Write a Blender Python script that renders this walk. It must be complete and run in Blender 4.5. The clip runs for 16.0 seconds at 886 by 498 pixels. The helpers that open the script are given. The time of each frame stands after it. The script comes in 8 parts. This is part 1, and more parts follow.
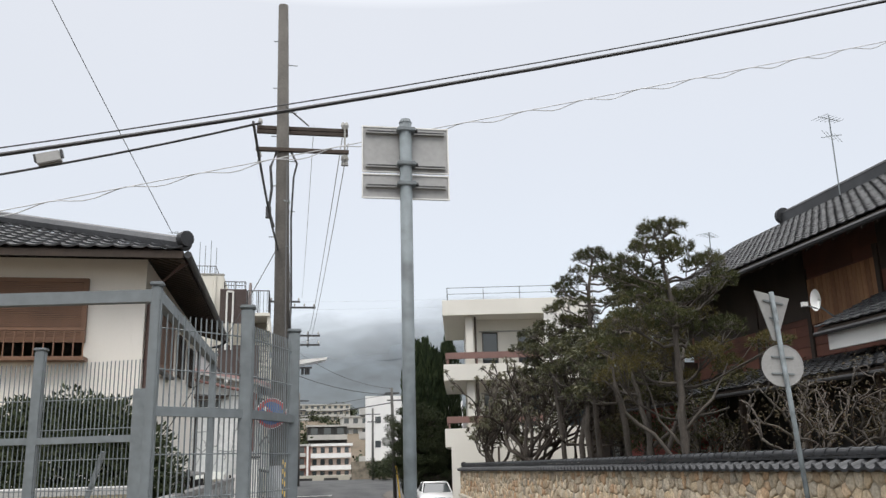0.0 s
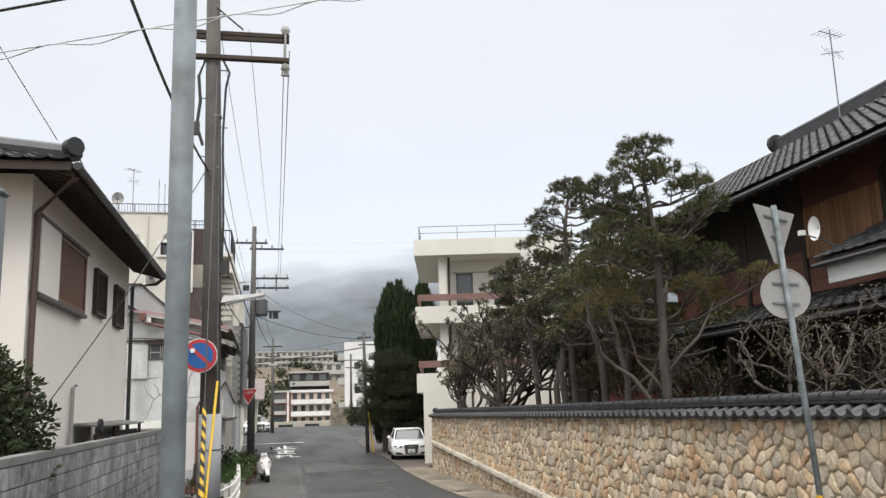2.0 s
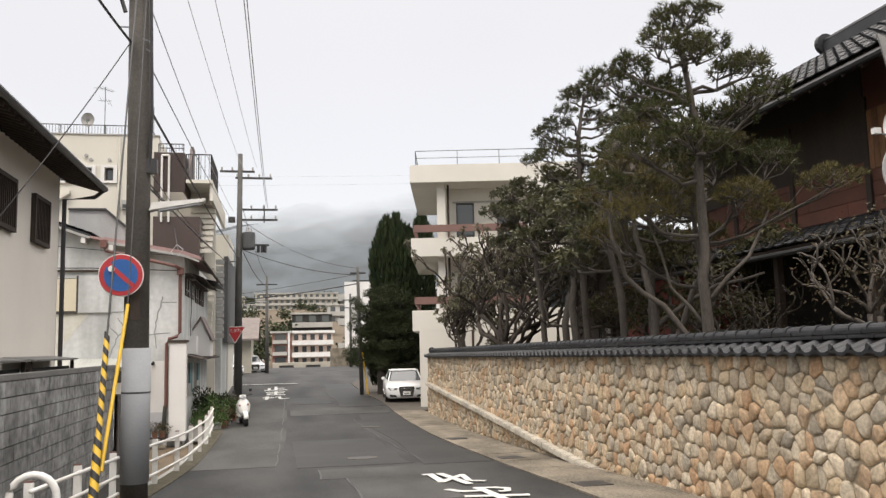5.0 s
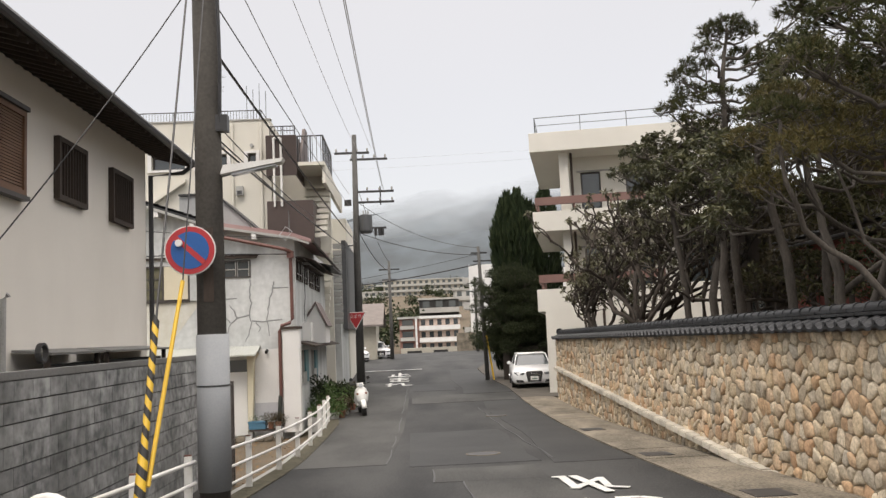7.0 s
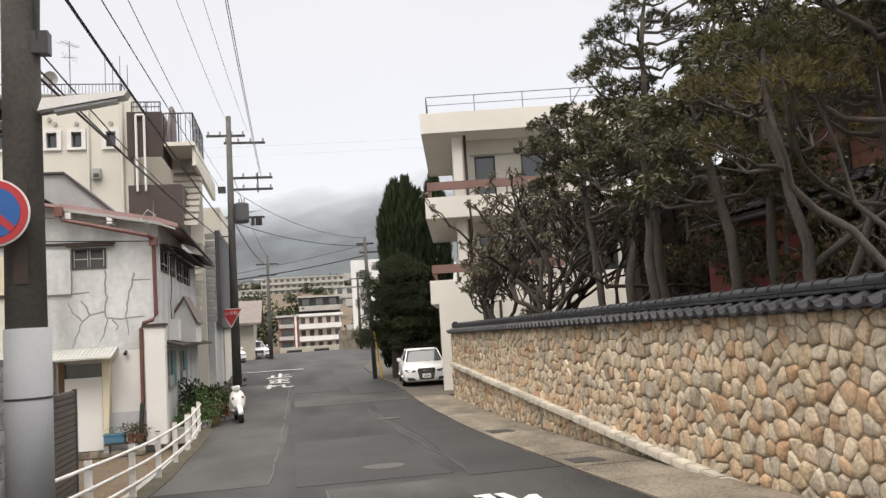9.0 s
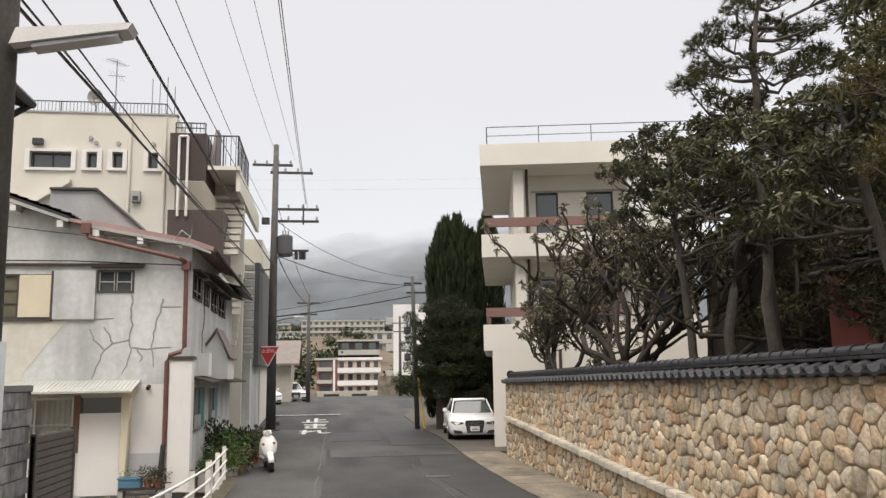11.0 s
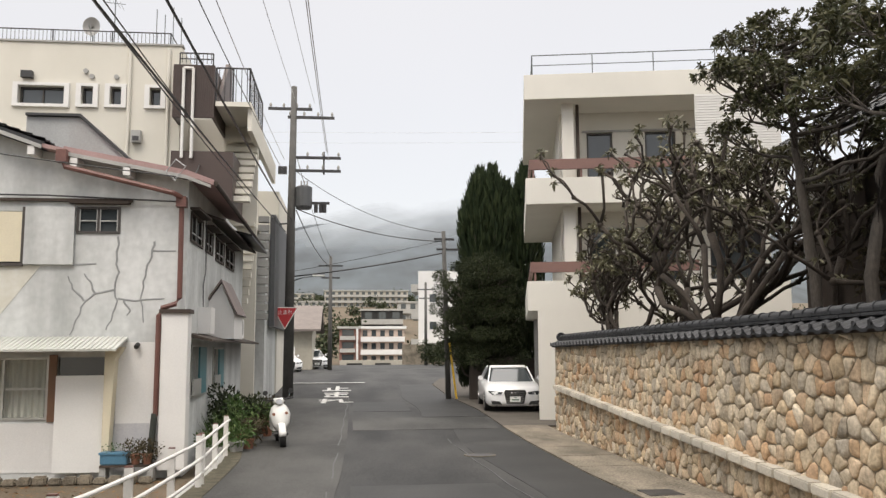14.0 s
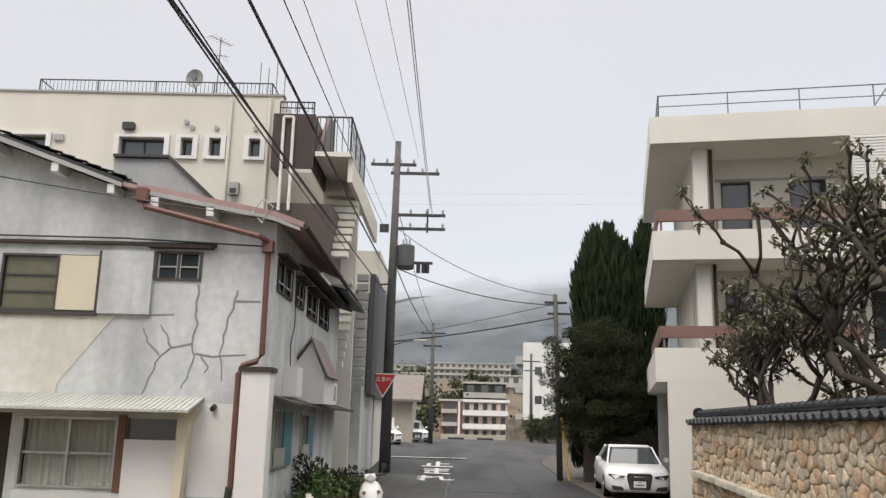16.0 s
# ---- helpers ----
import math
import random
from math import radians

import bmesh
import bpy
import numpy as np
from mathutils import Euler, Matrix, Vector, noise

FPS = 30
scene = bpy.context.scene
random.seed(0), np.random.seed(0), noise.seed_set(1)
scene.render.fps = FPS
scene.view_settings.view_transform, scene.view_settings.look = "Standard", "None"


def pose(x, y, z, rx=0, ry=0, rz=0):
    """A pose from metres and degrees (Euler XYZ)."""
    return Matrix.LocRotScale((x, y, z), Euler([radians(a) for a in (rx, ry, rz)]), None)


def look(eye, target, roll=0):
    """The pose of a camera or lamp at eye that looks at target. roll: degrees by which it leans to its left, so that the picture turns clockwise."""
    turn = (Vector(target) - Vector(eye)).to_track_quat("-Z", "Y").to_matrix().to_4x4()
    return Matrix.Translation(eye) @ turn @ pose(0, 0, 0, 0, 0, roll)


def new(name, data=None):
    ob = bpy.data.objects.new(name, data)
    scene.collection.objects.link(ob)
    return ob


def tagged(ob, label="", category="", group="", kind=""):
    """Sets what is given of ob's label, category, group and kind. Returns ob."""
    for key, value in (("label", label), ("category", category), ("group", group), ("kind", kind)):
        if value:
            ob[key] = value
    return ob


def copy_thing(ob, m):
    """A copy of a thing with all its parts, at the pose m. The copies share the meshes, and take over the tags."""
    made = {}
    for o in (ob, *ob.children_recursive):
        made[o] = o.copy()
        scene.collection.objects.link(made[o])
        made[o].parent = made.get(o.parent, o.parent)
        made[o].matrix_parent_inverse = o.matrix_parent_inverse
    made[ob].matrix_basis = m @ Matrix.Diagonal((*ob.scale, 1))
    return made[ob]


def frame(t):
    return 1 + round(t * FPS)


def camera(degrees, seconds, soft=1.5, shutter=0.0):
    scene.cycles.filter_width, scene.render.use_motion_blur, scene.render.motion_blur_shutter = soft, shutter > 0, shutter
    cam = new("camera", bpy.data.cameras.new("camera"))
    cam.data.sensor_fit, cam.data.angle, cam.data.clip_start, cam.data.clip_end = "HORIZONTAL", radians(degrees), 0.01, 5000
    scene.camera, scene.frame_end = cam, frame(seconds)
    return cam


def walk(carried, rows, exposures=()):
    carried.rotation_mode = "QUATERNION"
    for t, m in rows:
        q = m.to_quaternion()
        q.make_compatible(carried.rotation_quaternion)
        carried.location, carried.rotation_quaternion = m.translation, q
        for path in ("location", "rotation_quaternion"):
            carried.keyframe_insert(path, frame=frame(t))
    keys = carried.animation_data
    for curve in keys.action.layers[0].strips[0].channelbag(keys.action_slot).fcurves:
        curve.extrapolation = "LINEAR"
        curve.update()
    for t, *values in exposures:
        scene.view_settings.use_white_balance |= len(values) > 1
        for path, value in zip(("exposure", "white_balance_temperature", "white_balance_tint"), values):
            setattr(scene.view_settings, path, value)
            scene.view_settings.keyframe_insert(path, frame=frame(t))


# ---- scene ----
cam = camera(55.7, 16.0, soft=1.4)
METRES, EYE, TILT, LEAN, TURN = 19.0, 1.7, 0.0, 0.0, -10.7
ROWS = [
    (0.0, 0.0, 0.0, 0.0, 0.35, 14.03, 1.38),
    (0.5, 0.0059, 0.0326, -0.0005, 2.3, 13.66, 1.14),
    (1.0, 0.0161, 0.0608, -0.001, -1.1, 12.28, 1.49),
    (1.5, 0.0244, 0.0901, 0.0004, -0.63, 11.1, 1.29),
    (2.0, 0.0314, 0.1174, 0.0004, -0.65, 10.43, 1.68),
    (2.5, 0.0375, 0.1476, 0.0002, -1.17, 9.61, 2.28),
    (3.0, 0.0389, 0.177, 0.0004, -1.41, 8.91, 2.9),
    (5.5, 0.0545, 0.3203, -0.008, 0.8, 6.55, 0.07),
    (6.0, 0.0576, 0.3494, -0.0061, 5.94, 7.36, -0.49),
    (6.5, 0.0537, 0.3824, -0.007, 9.71, 9.08, 1.0),
    (7.0, 0.0508, 0.4136, -0.0101, 8.42, 5.81, 2.58),
    (7.5, 0.0447, 0.4436, -0.0123, 4.66, 2.52, 2.28),
    (8.0, 0.0385, 0.4771, -0.0129, 1.5, 2.76, 2.63),
    (8.5, 0.0298, 0.5073, -0.0136, 1.18, 3.56, 2.58),
    (9.0, 0.0209, 0.5382, -0.0146, 0.26, 5.22, 3.59),
    (11.5, -0.0119, 0.6966, -0.0202, 4.12, 8.86, -0.77),
    (12.0, -0.016, 0.7266, -0.0234, 4.66, 8.06, -2.5),
    (12.5, -0.0206, 0.7559, -0.0263, 4.31, 7.85, -2.38),
    (13.0, -0.027, 0.7891, -0.0284, 4.38, 7.13, -1.57),
    (13.5, -0.0319, 0.8211, -0.0297, 3.58, 7.05, -0.32),
    (14.0, -0.0389, 0.8524, -0.0304, 4.33, 6.8, 0.33),
    (14.5, -0.0437, 0.8811, -0.0317, 4.27, 7.23, 1.55),
    (15.0, -0.0497, 0.9129, -0.0314, 6.67, 8.57, 0.68),
    (15.5, -0.0567, 0.9457, -0.0322, 8.65, 10.26, -0.86),
    (16.0, -0.0641, 0.9801, -0.0341, 11.17, 11.74, -1.42),
]
walk(cam, [(t, pose(0, 0, EYE, TILT, LEAN, TURN) @ pose(METRES * x, METRES * y, METRES * z, 90 + pitch, roll, yaw)) for t, x, y, z, yaw, pitch, roll in ROWS],
     exposures=[(0.0, -0.1, 6500, 10), (1.0, -0.04, 6550, 10), (2.0, 0.04, 6650, 10), (3.0, 0.15, 6800, 11), (5.5, 0.0, 7050, 13), (6.0, 0.05, 7000, 13), (6.5, -0.05, 7000, 13), (7.0, -0.1, 7050, 13), (7.5, 0.16, 7100, 13), (8.2, 0.12, 7050, 13), (9.0, 0.04, 7000, 13), (11.5, -0.08, 7050, 13), (12.5, -0.09, 7000, 12), (14.5, 0.0, 7000, 12), (16.0, -0.15, 6800, 12)])

# ---- sky and light: a bright overcast winter day ----
world = bpy.data.worlds.new("world")
scene.world = world
world.use_nodes = True
wn, wl = world.node_tree.nodes, world.node_tree.links
wn.clear()
w_out = wn.new("ShaderNodeOutputWorld")
w_sum = wn.new("ShaderNodeAddShader")
w_sky = wn.new("ShaderNodeTexSky")
w_sky.sky_type, w_sky.sun_disc = "NISHITA", False
w_sky.sun_elevation, w_sky.sun_rotation = radians(48), radians(200)
w_bg = wn.new("ShaderNodeBackground")
w_bg.inputs["Strength"].default_value = 0.05
w_cloud = wn.new("ShaderNodeBackground")
w_co = wn.new("ShaderNodeTexCoord")
w_sep = wn.new("ShaderNodeSeparateXYZ")
w_ramp = wn.new("ShaderNodeValToRGB")
w_noise = wn.new("ShaderNodeTexNoise")
w_noise.inputs["Scale"].default_value, w_noise.inputs["Detail"].default_value = 1.6, 3.0
w_mul = wn.new("ShaderNodeMixRGB")
w_mul.blend_type, w_mul.inputs["Fac"].default_value = "MULTIPLY", 0.10
w_cloud.inputs["Strength"].default_value = 4.2
for el, col in zip((0.0, 0.12, 0.25, 0.50, 0.64, 1.0), ((.146, .147, .149, 1), (.170, .1705, .172, 1), (.178, .179, .181, 1), (.19, .191, .194, 1), (.60, .594, .585, 1), (.86, .847, .83, 1))):
    e = w_ramp.color_ramp.elements[0] if el == 0 else w_ramp.color_ramp.elements[-1] if el == 1 else w_ramp.color_ramp.elements.new(el)
    e.position, e.color = el, col
wl.new(w_co.outputs["Generated"], w_sep.inputs[0])
wl.new(w_co.outputs["Generated"], w_noise.inputs["Vector"])
wl.new(w_sep.outputs["Z"], w_ramp.inputs["Fac"])
wl.new(w_ramp.outputs["Color"], w_mul.inputs["Color1"])
wl.new(w_noise.outputs["Fac"], w_mul.inputs["Color2"])
wl.new(w_mul.outputs["Color"], w_cloud.inputs["Color"])
wl.new(w_sky.outputs["Color"], w_bg.inputs["Color"])
wl.new(w_bg.outputs[0], w_sum.inputs[0])
wl.new(w_cloud.outputs[0], w_sum.inputs[1])
wl.new(w_sum.outputs[0], w_out.inputs["Surface"])

sun_data = bpy.data.lights.new("sun", "SUN")
sun_data.energy, sun_data.angle, sun_data.color = 1.1, radians(25), (1.0, 0.96, 0.9)
sun = new("sun", sun_data)
sun.matrix_world = look((-5, -14, 20), (0, 0, 0))


# ---- materials ----
def shader(name):
    m = bpy.data.materials.new(name)
    m.use_nodes = True
    return m, m.node_tree.nodes, m.node_tree.links, m.node_tree.nodes["Principled BSDF"]


def mat(name, a, b=None, rough=0.8, metal=0.0, fine=30.0, coarse=1.2, bump=0.15, dist=0.01, vary=0.0, streak=0.0, dirt=None, spec=0.5, stretch=(1, 1, 1), span=(0.38, 0.74)):
    """Two colours mixed by noise at two scales, with relief; vary: brightness by piece; streak: vertical run-off stains; dirt: the stain's colour."""
    m, n, l, p = shader(name)
    b = b or tuple(c * 0.75 for c in a)
    co = n.new("ShaderNodeNewGeometry")
    mp = n.new("ShaderNodeMapping")
    mp.inputs["Scale"].default_value = stretch
    l.new(co.outputs["Position"], mp.inputs["Vector"])
    n1, n2 = n.new("ShaderNodeTexNoise"), n.new("ShaderNodeTexNoise")
    n1.inputs["Scale"].default_value, n1.inputs["Detail"].default_value = coarse, 5
    n2.inputs["Scale"].default_value, n2.inputs["Detail"].default_value = fine, 4
    for q in (n1, n2):
        l.new(mp.outputs[0], q.inputs["Vector"])
    mix = n.new("ShaderNodeMath")
    mix.operation = "MULTIPLY_ADD"
    mix.inputs[1].default_value = 0.55
    l.new(n2.outputs["Fac"], mix.inputs[0])
    half = n.new("ShaderNodeMath")
    half.operation = "MULTIPLY"
    half.inputs[1].default_value = 0.6
    l.new(n1.outputs["Fac"], half.inputs[0])
    l.new(half.outputs[0], mix.inputs[2])
    ramp = n.new("ShaderNodeValToRGB")
    ramp.color_ramp.elements[0].position, ramp.color_ramp.elements[1].position = span
    ramp.color_ramp.elements[0].color, ramp.color_ramp.elements[1].color = (*a, 1), (*b, 1)
    l.new(mix.outputs[0], ramp.inputs["Fac"])
    colour = ramp.outputs["Color"]
    if streak:
        sm = n.new("ShaderNodeMapping")
        sm.inputs["Scale"].default_value = (0.8, 0.8, 0.22)
        l.new(co.outputs["Position"], sm.inputs["Vector"])
        sn = n.new("ShaderNodeTexNoise")
        sn.inputs["Scale"].default_value, sn.inputs["Detail"].default_value, sn.inputs["Roughness"].default_value = 1.0, 5, 0.6
        l.new(sm.outputs[0], sn.inputs["Vector"])
        sr = n.new("ShaderNodeValToRGB")
        sr.color_ramp.elements[0].position, sr.color_ramp.elements[1].position = 0.45, 0.72
        l.new(sn.outputs["Fac"], sr.inputs["Fac"])
        sf = n.new("ShaderNodeMath")
        sf.operation = "MULTIPLY"
        sf.inputs[1].default_value = streak
        l.new(sr.outputs["Color"], sf.inputs[0])
        smix = n.new("ShaderNodeMixRGB")
        smix.inputs["Color2"].default_value = (*(dirt or tuple(c * 0.35 for c in a)), 1)
        l.new(sf.outputs[0], smix.inputs["Fac"])
        l.new(colour, smix.inputs["Color1"])
        colour = smix.outputs["Color"]
    if vary:
        oi, ge = n.new("ShaderNodeObjectInfo"), n.new("ShaderNodeNewGeometry")
        add, fr, sc = (n.new("ShaderNodeMath") for _ in range(3))
        add.operation, fr.operation, sc.operation = "ADD", "FRACT", "MULTIPLY_ADD"
        l.new(oi.outputs["Random"], add.inputs[0])
        l.new(ge.outputs["Random Per Island"], add.inputs[1])
        l.new(add.outputs[0], fr.inputs[0])
        l.new(fr.outputs[0], sc.inputs[0])
        sc.inputs[1].default_value, sc.inputs[2].default_value = vary, 1 - vary / 2
        hv = n.new("ShaderNodeHueSaturation")
        l.new(sc.outputs[0], hv.inputs["Value"])
        l.new(colour, hv.inputs["Color"])
        colour = hv.outputs["Color"]
    l.new(colour, p.inputs["Base Color"])
    p.inputs["Roughness"].default_value, p.inputs["Metallic"].default_value = rough, metal
    p.inputs["Specular IOR Level"].default_value = spec
    if bump:
        bu = n.new("ShaderNodeBump")
        bu.inputs["Strength"].default_value, bu.inputs["Distance"].default_value = bump, dist
        l.new(mix.outputs[0], bu.inputs["Height"])
        l.new(bu.outputs[0], p.inputs["Normal"])
    return m


def pieces_mat(name, colours, rough=0.85, fine=22.0, bump=0.5, dist=0.012, dark=0.55):
    """Each piece takes one of several colours by chance, with grain and blotches in it."""
    m, n, l, p = shader(name)
    oi, ge = n.new("ShaderNodeObjectInfo"), n.new("ShaderNodeNewGeometry")
    co = ge
    add, fr = n.new("ShaderNodeMath"), n.new("ShaderNodeMath")
    add.operation, fr.operation = "ADD", "FRACT"
    l.new(oi.outputs["Random"], add.inputs[0])
    l.new(ge.outputs["Random Per Island"], add.inputs[1])
    l.new(add.outputs[0], fr.inputs[0])
    ramp = n.new("ShaderNodeValToRGB")
    els = ramp.color_ramp.elements
    for i, c in enumerate(colours):
        e = els[i] if i < 2 else els.new(i / (len(colours) - 1))
        e.position, e.color = i / (len(colours) - 1), (*c, 1)
    l.new(fr.outputs[0], ramp.inputs["Fac"])
    n1, n2 = n.new("ShaderNodeTexNoise"), n.new("ShaderNodeTexNoise")
    n1.inputs["Scale"].default_value, n1.inputs["Detail"].default_value = fine, 6
    n2.inputs["Scale"].default_value, n2.inputs["Detail"].default_value = 3.0, 4
    l.new(co.outputs["Position"], n1.inputs["Vector"])
    l.new(co.outputs["Position"], n2.inputs["Vector"])
    s = n.new("ShaderNodeMath")
    s.operation = "MULTIPLY_ADD"
    s.inputs[1].default_value = 0.5
    l.new(n1.outputs["Fac"], s.inputs[0])
    h = n.new("ShaderNodeMath")
    h.operation = "MULTIPLY"
    h.inputs[1].default_value = 0.5
    l.new(n2.outputs["Fac"], h.inputs[0])
    l.new(h.outputs[0], s.inputs[2])
    r2 = n.new("ShaderNodeValToRGB")
    r2.color_ramp.elements[0].position, r2.color_ramp.elements[1].position = 0.36, 0.62
    r2.color_ramp.elements[0].color, r2.color_ramp.elements[1].color = (dark, dark, dark, 1), (1.05, 1.05, 1.05, 1)
    l.new(s.outputs[0], r2.inputs["Fac"])
    mu = n.new("ShaderNodeMixRGB")
    mu.blend_type, mu.inputs["Fac"].default_value = "MULTIPLY", 1.0
    l.new(ramp.outputs["Color"], mu.inputs["Color1"])
    l.new(r2.outputs["Color"], mu.inputs["Color2"])
    l.new(mu.outputs["Color"], p.inputs["Base Color"])
    p.inputs["Roughness"].default_value = rough
    bu = n.new("ShaderNodeBump")
    bu.inputs["Strength"].default_value, bu.inputs["Distance"].default_value = bump, dist
    l.new(s.outputs[0], bu.inputs["Height"])
    l.new(bu.outputs[0], p.inputs["Normal"])
    return m


def glass_mat(name, tint=(0.05, 0.06, 0.065), rough=0.06):
    m, n, l, p = shader(name)
    p.inputs["Base Color"].default_value = (*tint, 1)
    p.inputs["Roughness"].default_value = rough
    p.inputs["Specular IOR Level"].default_value = 0.9
    return m


ASPHALT = mat("asphalt", (.0115, .012, .0126), (.053, .0526, .0514), rough=0.68, spec=.28, fine=60, coarse=0.7, bump=0.5, dist=0.006, stretch=(1, .35, 1), span=(.47, .67))
ASPHALT_OLD = mat("asphalt_worn", (.022, .0222, .0214), (.078, .0768, .073), rough=0.7, spec=.28, fine=60, coarse=0.7, bump=0.4, dist=0.006, stretch=(1, .4, 1), span=(.46, .68))
ASPHALT_NEW = mat("asphalt_patch", (.009, .0096, .0102), (.032, .0318, .0312), rough=0.64, spec=.4, fine=70, coarse=0.8, bump=0.35, dist=0.006)
SEAM = mat("asphalt_seam", (.04, .04, .042), (.06, .06, .062), rough=0.6)
GROUND = mat("dry_earth", (0.137, 0.099, 0.066), (0.079, 0.066, 0.042), rough=0.95, fine=40, coarse=0.8, bump=0.6, dist=0.03)
MOSS = mat("moss", (.040, .040, .022), (.10, .085, .058), rough=0.95, fine=24, coarse=5, bump=0.8, dist=0.02, span=(.44, .70))
GUTTER = mat("gutter_concrete", (.25, .215, .165), (.075, .064, .047), rough=0.85, fine=30, coarse=1.6, bump=0.4, stretch=(1, .5, 1), span=(.46, .72))
CONCRETE = mat("concrete", (.42, .42, .40), (.29, .29, .28), fine=50, coarse=1.1, bump=0.25)
BLOCKS = mat("concrete_block", (.11, .114, .116), (.35, .355, .355), rough=0.9, fine=7, coarse=1.6, bump=0.7, dist=0.012, vary=0.3, streak=0.8, dirt=(.055, .058, .056), span=(.44, .70))
MORTAR = mat("mortar", (.38, .32, .23), (.27, .225, .165), rough=0.95, fine=60, coarse=2, bump=0.5)
BLOCK_MORTAR = mat("block_mortar", (.06, .061, .062), (.10, .10, .10), rough=0.95)
PAINT_ROAD = mat("road_paint", (.70, .70, .67), (.48, .48, .46), rough=0.6, fine=70, coarse=3, bump=0.2)
STUCCO = mat("cream_stucco", (.82, .785, .725), (.76, .725, .665), rough=0.92, fine=90, coarse=0.7, bump=0.25, dist=0.004, streak=0.12, dirt=(.44, .41, .37))
PLASTER_OLD = mat("old_grey_plaster", (.66, .675, .67), (.50, .52, .515), rough=0.9, fine=7, coarse=0.7, bump=0.25, streak=0.72, dirt=(.24, .25, .245))
PLASTER_STAIN = mat("stained_plaster", (.65, .65, .615), (.54, .525, .455), rough=0.9, fine=6, coarse=0.7, bump=0.2, streak=0.3, dirt=(.33, .31, .22))
WHITEWASH = mat("white_paint", (.74, .735, .72), (.66, .655, .64), rough=0.75, fine=40, coarse=1.1, bump=0.12, streak=0.15, dirt=(.45, .44, .42))
CREAM = mat("cream_render", (.68, .655, .585), (.60, .58, .515), rough=0.85, fine=60, coarse=0.6, bump=0.12, streak=0.16, dirt=(.46, .43, .36))
APT = mat("apartment_render", (.70, .68, .62), (.63, .61, .555), rough=0.8, fine=60, coarse=0.5, bump=0.1, streak=0.12, dirt=(.45, .44, .40))
APT_SIDING = mat("ribbed_white_siding", (.66, .65, .62), (.58, .57, .545), rough=0.7, fine=40, coarse=1.5)
BROWN_RAIL = mat("faded_brown_rail", (.225, .125, .105), (.16, .09, .078), rough=0.65, fine=40, coarse=1.5)
BROWN_PANEL = mat("dark_brown_panel", (.075, .05, .043), (.055, .037, .032), rough=0.5, fine=60, coarse=1.4)
# near-black: shade painted in for unlit rooms, recesses and openings; also a far house
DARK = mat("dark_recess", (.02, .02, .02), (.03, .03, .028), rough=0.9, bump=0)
TIMBER = mat("dark_timber", (.06, .042, .032), (.035, .026, .02), rough=0.8, fine=40, coarse=2, stretch=(1, 1, .2))
BENGARA = mat("red_brown_boards", (.20, .075, .048), (.115, .05, .036), rough=0.75, fine=50, coarse=1.5, vary=0.35, streak=0.3, dirt=(.07, .035, .025))
BOARD_LIGHT = mat("sunbleached_boards", (.36, .185, .09), (.20, .095, .05), rough=0.8, fine=60, coarse=3, vary=0.4, stretch=(1, 1, .15))
SHUTTER = mat("brown_shutter", (.20, .105, .06), (.14, .075, .045), rough=0.6, fine=60, coarse=2)
KAWARA = mat("roof_tile", (.038, .040, .044), (.082, .085, .091), rough=0.5, fine=30, coarse=2, bump=0.15, vary=0.45)
KAWARA_DARK = mat("dark_roof_tile", (.013, .0138, .0155), (.036, .038, .042), rough=0.5, spec=.4, fine=30, coarse=2, bump=0.15, vary=0.5)
RUST_ROOF = mat("faded_red_sheet", (.38, .25, .24), (.27, .175, .165), rough=0.6, fine=30, coarse=1.5, bump=0.1)
TIN = mat("weathered_sheet", (.40, .41, .41), (.30, .31, .31), rough=0.55, fine=25, coarse=1.2, streak=0.4, dirt=(.20, .15, .12))
AWNING = mat("pale_green_sheet", (0.568, 0.574, 0.551), (0.473, 0.487, 0.437), rough=0.5, fine=30, coarse=1.2, streak=0.2)
COPPER = mat("red_brown_downpipe", (.17, .075, .06), (.12, .052, .044), rough=0.5, fine=30, coarse=2)
BLACK_METAL = mat("black_gutter", (.025, .025, .027), (.04, .04, .042), rough=0.45)
GALV = mat("galvanised_steel", (.20, .225, .235), (.135, .152, .16), rough=0.55, metal=0.15, fine=18, coarse=3, bump=0.08, streak=0.25, dirt=(.16, .17, .175))
GALV_POLE = mat("galvanised_pole", (0.200, 0.235, 0.250), (0.078, 0.090, 0.096), rough=0.6, metal=0.0, fine=9, coarse=4, bump=0.06, streak=0.3, dirt=(.13, .14, .14))
SIGN_BACK = mat("sign_back", (.36, .36, .355), (.29, .29, .285), rough=0.55, metal=0.2, fine=30, coarse=3, streak=0.35, dirt=(.33, .31, .27))
SIGN_RED = mat("sign_red", (.48, .035, .04), (.42, .03, .036), rough=0.4, bump=0)
SIGN_BLUE = mat("sign_blue", (.015, .11, .36), (.012, .09, .31), rough=0.4, bump=0)
WHITE_METAL = mat("white_painted_metal", (.75, .75, .73), (.66, .655, .63), rough=0.45, fine=40, coarse=4, bump=0.05, streak=0.25, dirt=(.38, .30, .22))
WHITE_PLAIN = mat("white_plastic", (.78, .78, .76), (.72, .72, .70), rough=0.5, bump=0)
POLE_CONC = mat("pole_concrete", (.100, .092, .081), (.056, .051, .046), rough=0.85, fine=25, coarse=2, bump=0.2)
POLE_SHEET = mat("pole_grey_sheet", (.33, .345, .36), (.29, .305, .32), rough=0.7, fine=40, coarse=2, bump=0.25)
POLE_STEEL = mat("pole_grey_concrete", (.105, .102, .096), (.062, .060, .056), rough=0.8, fine=25, coarse=2, bump=0.2)
WIRE = mat("cable_black", (.02, .02, .022), (.03, .03, .032), rough=0.5, bump=0)
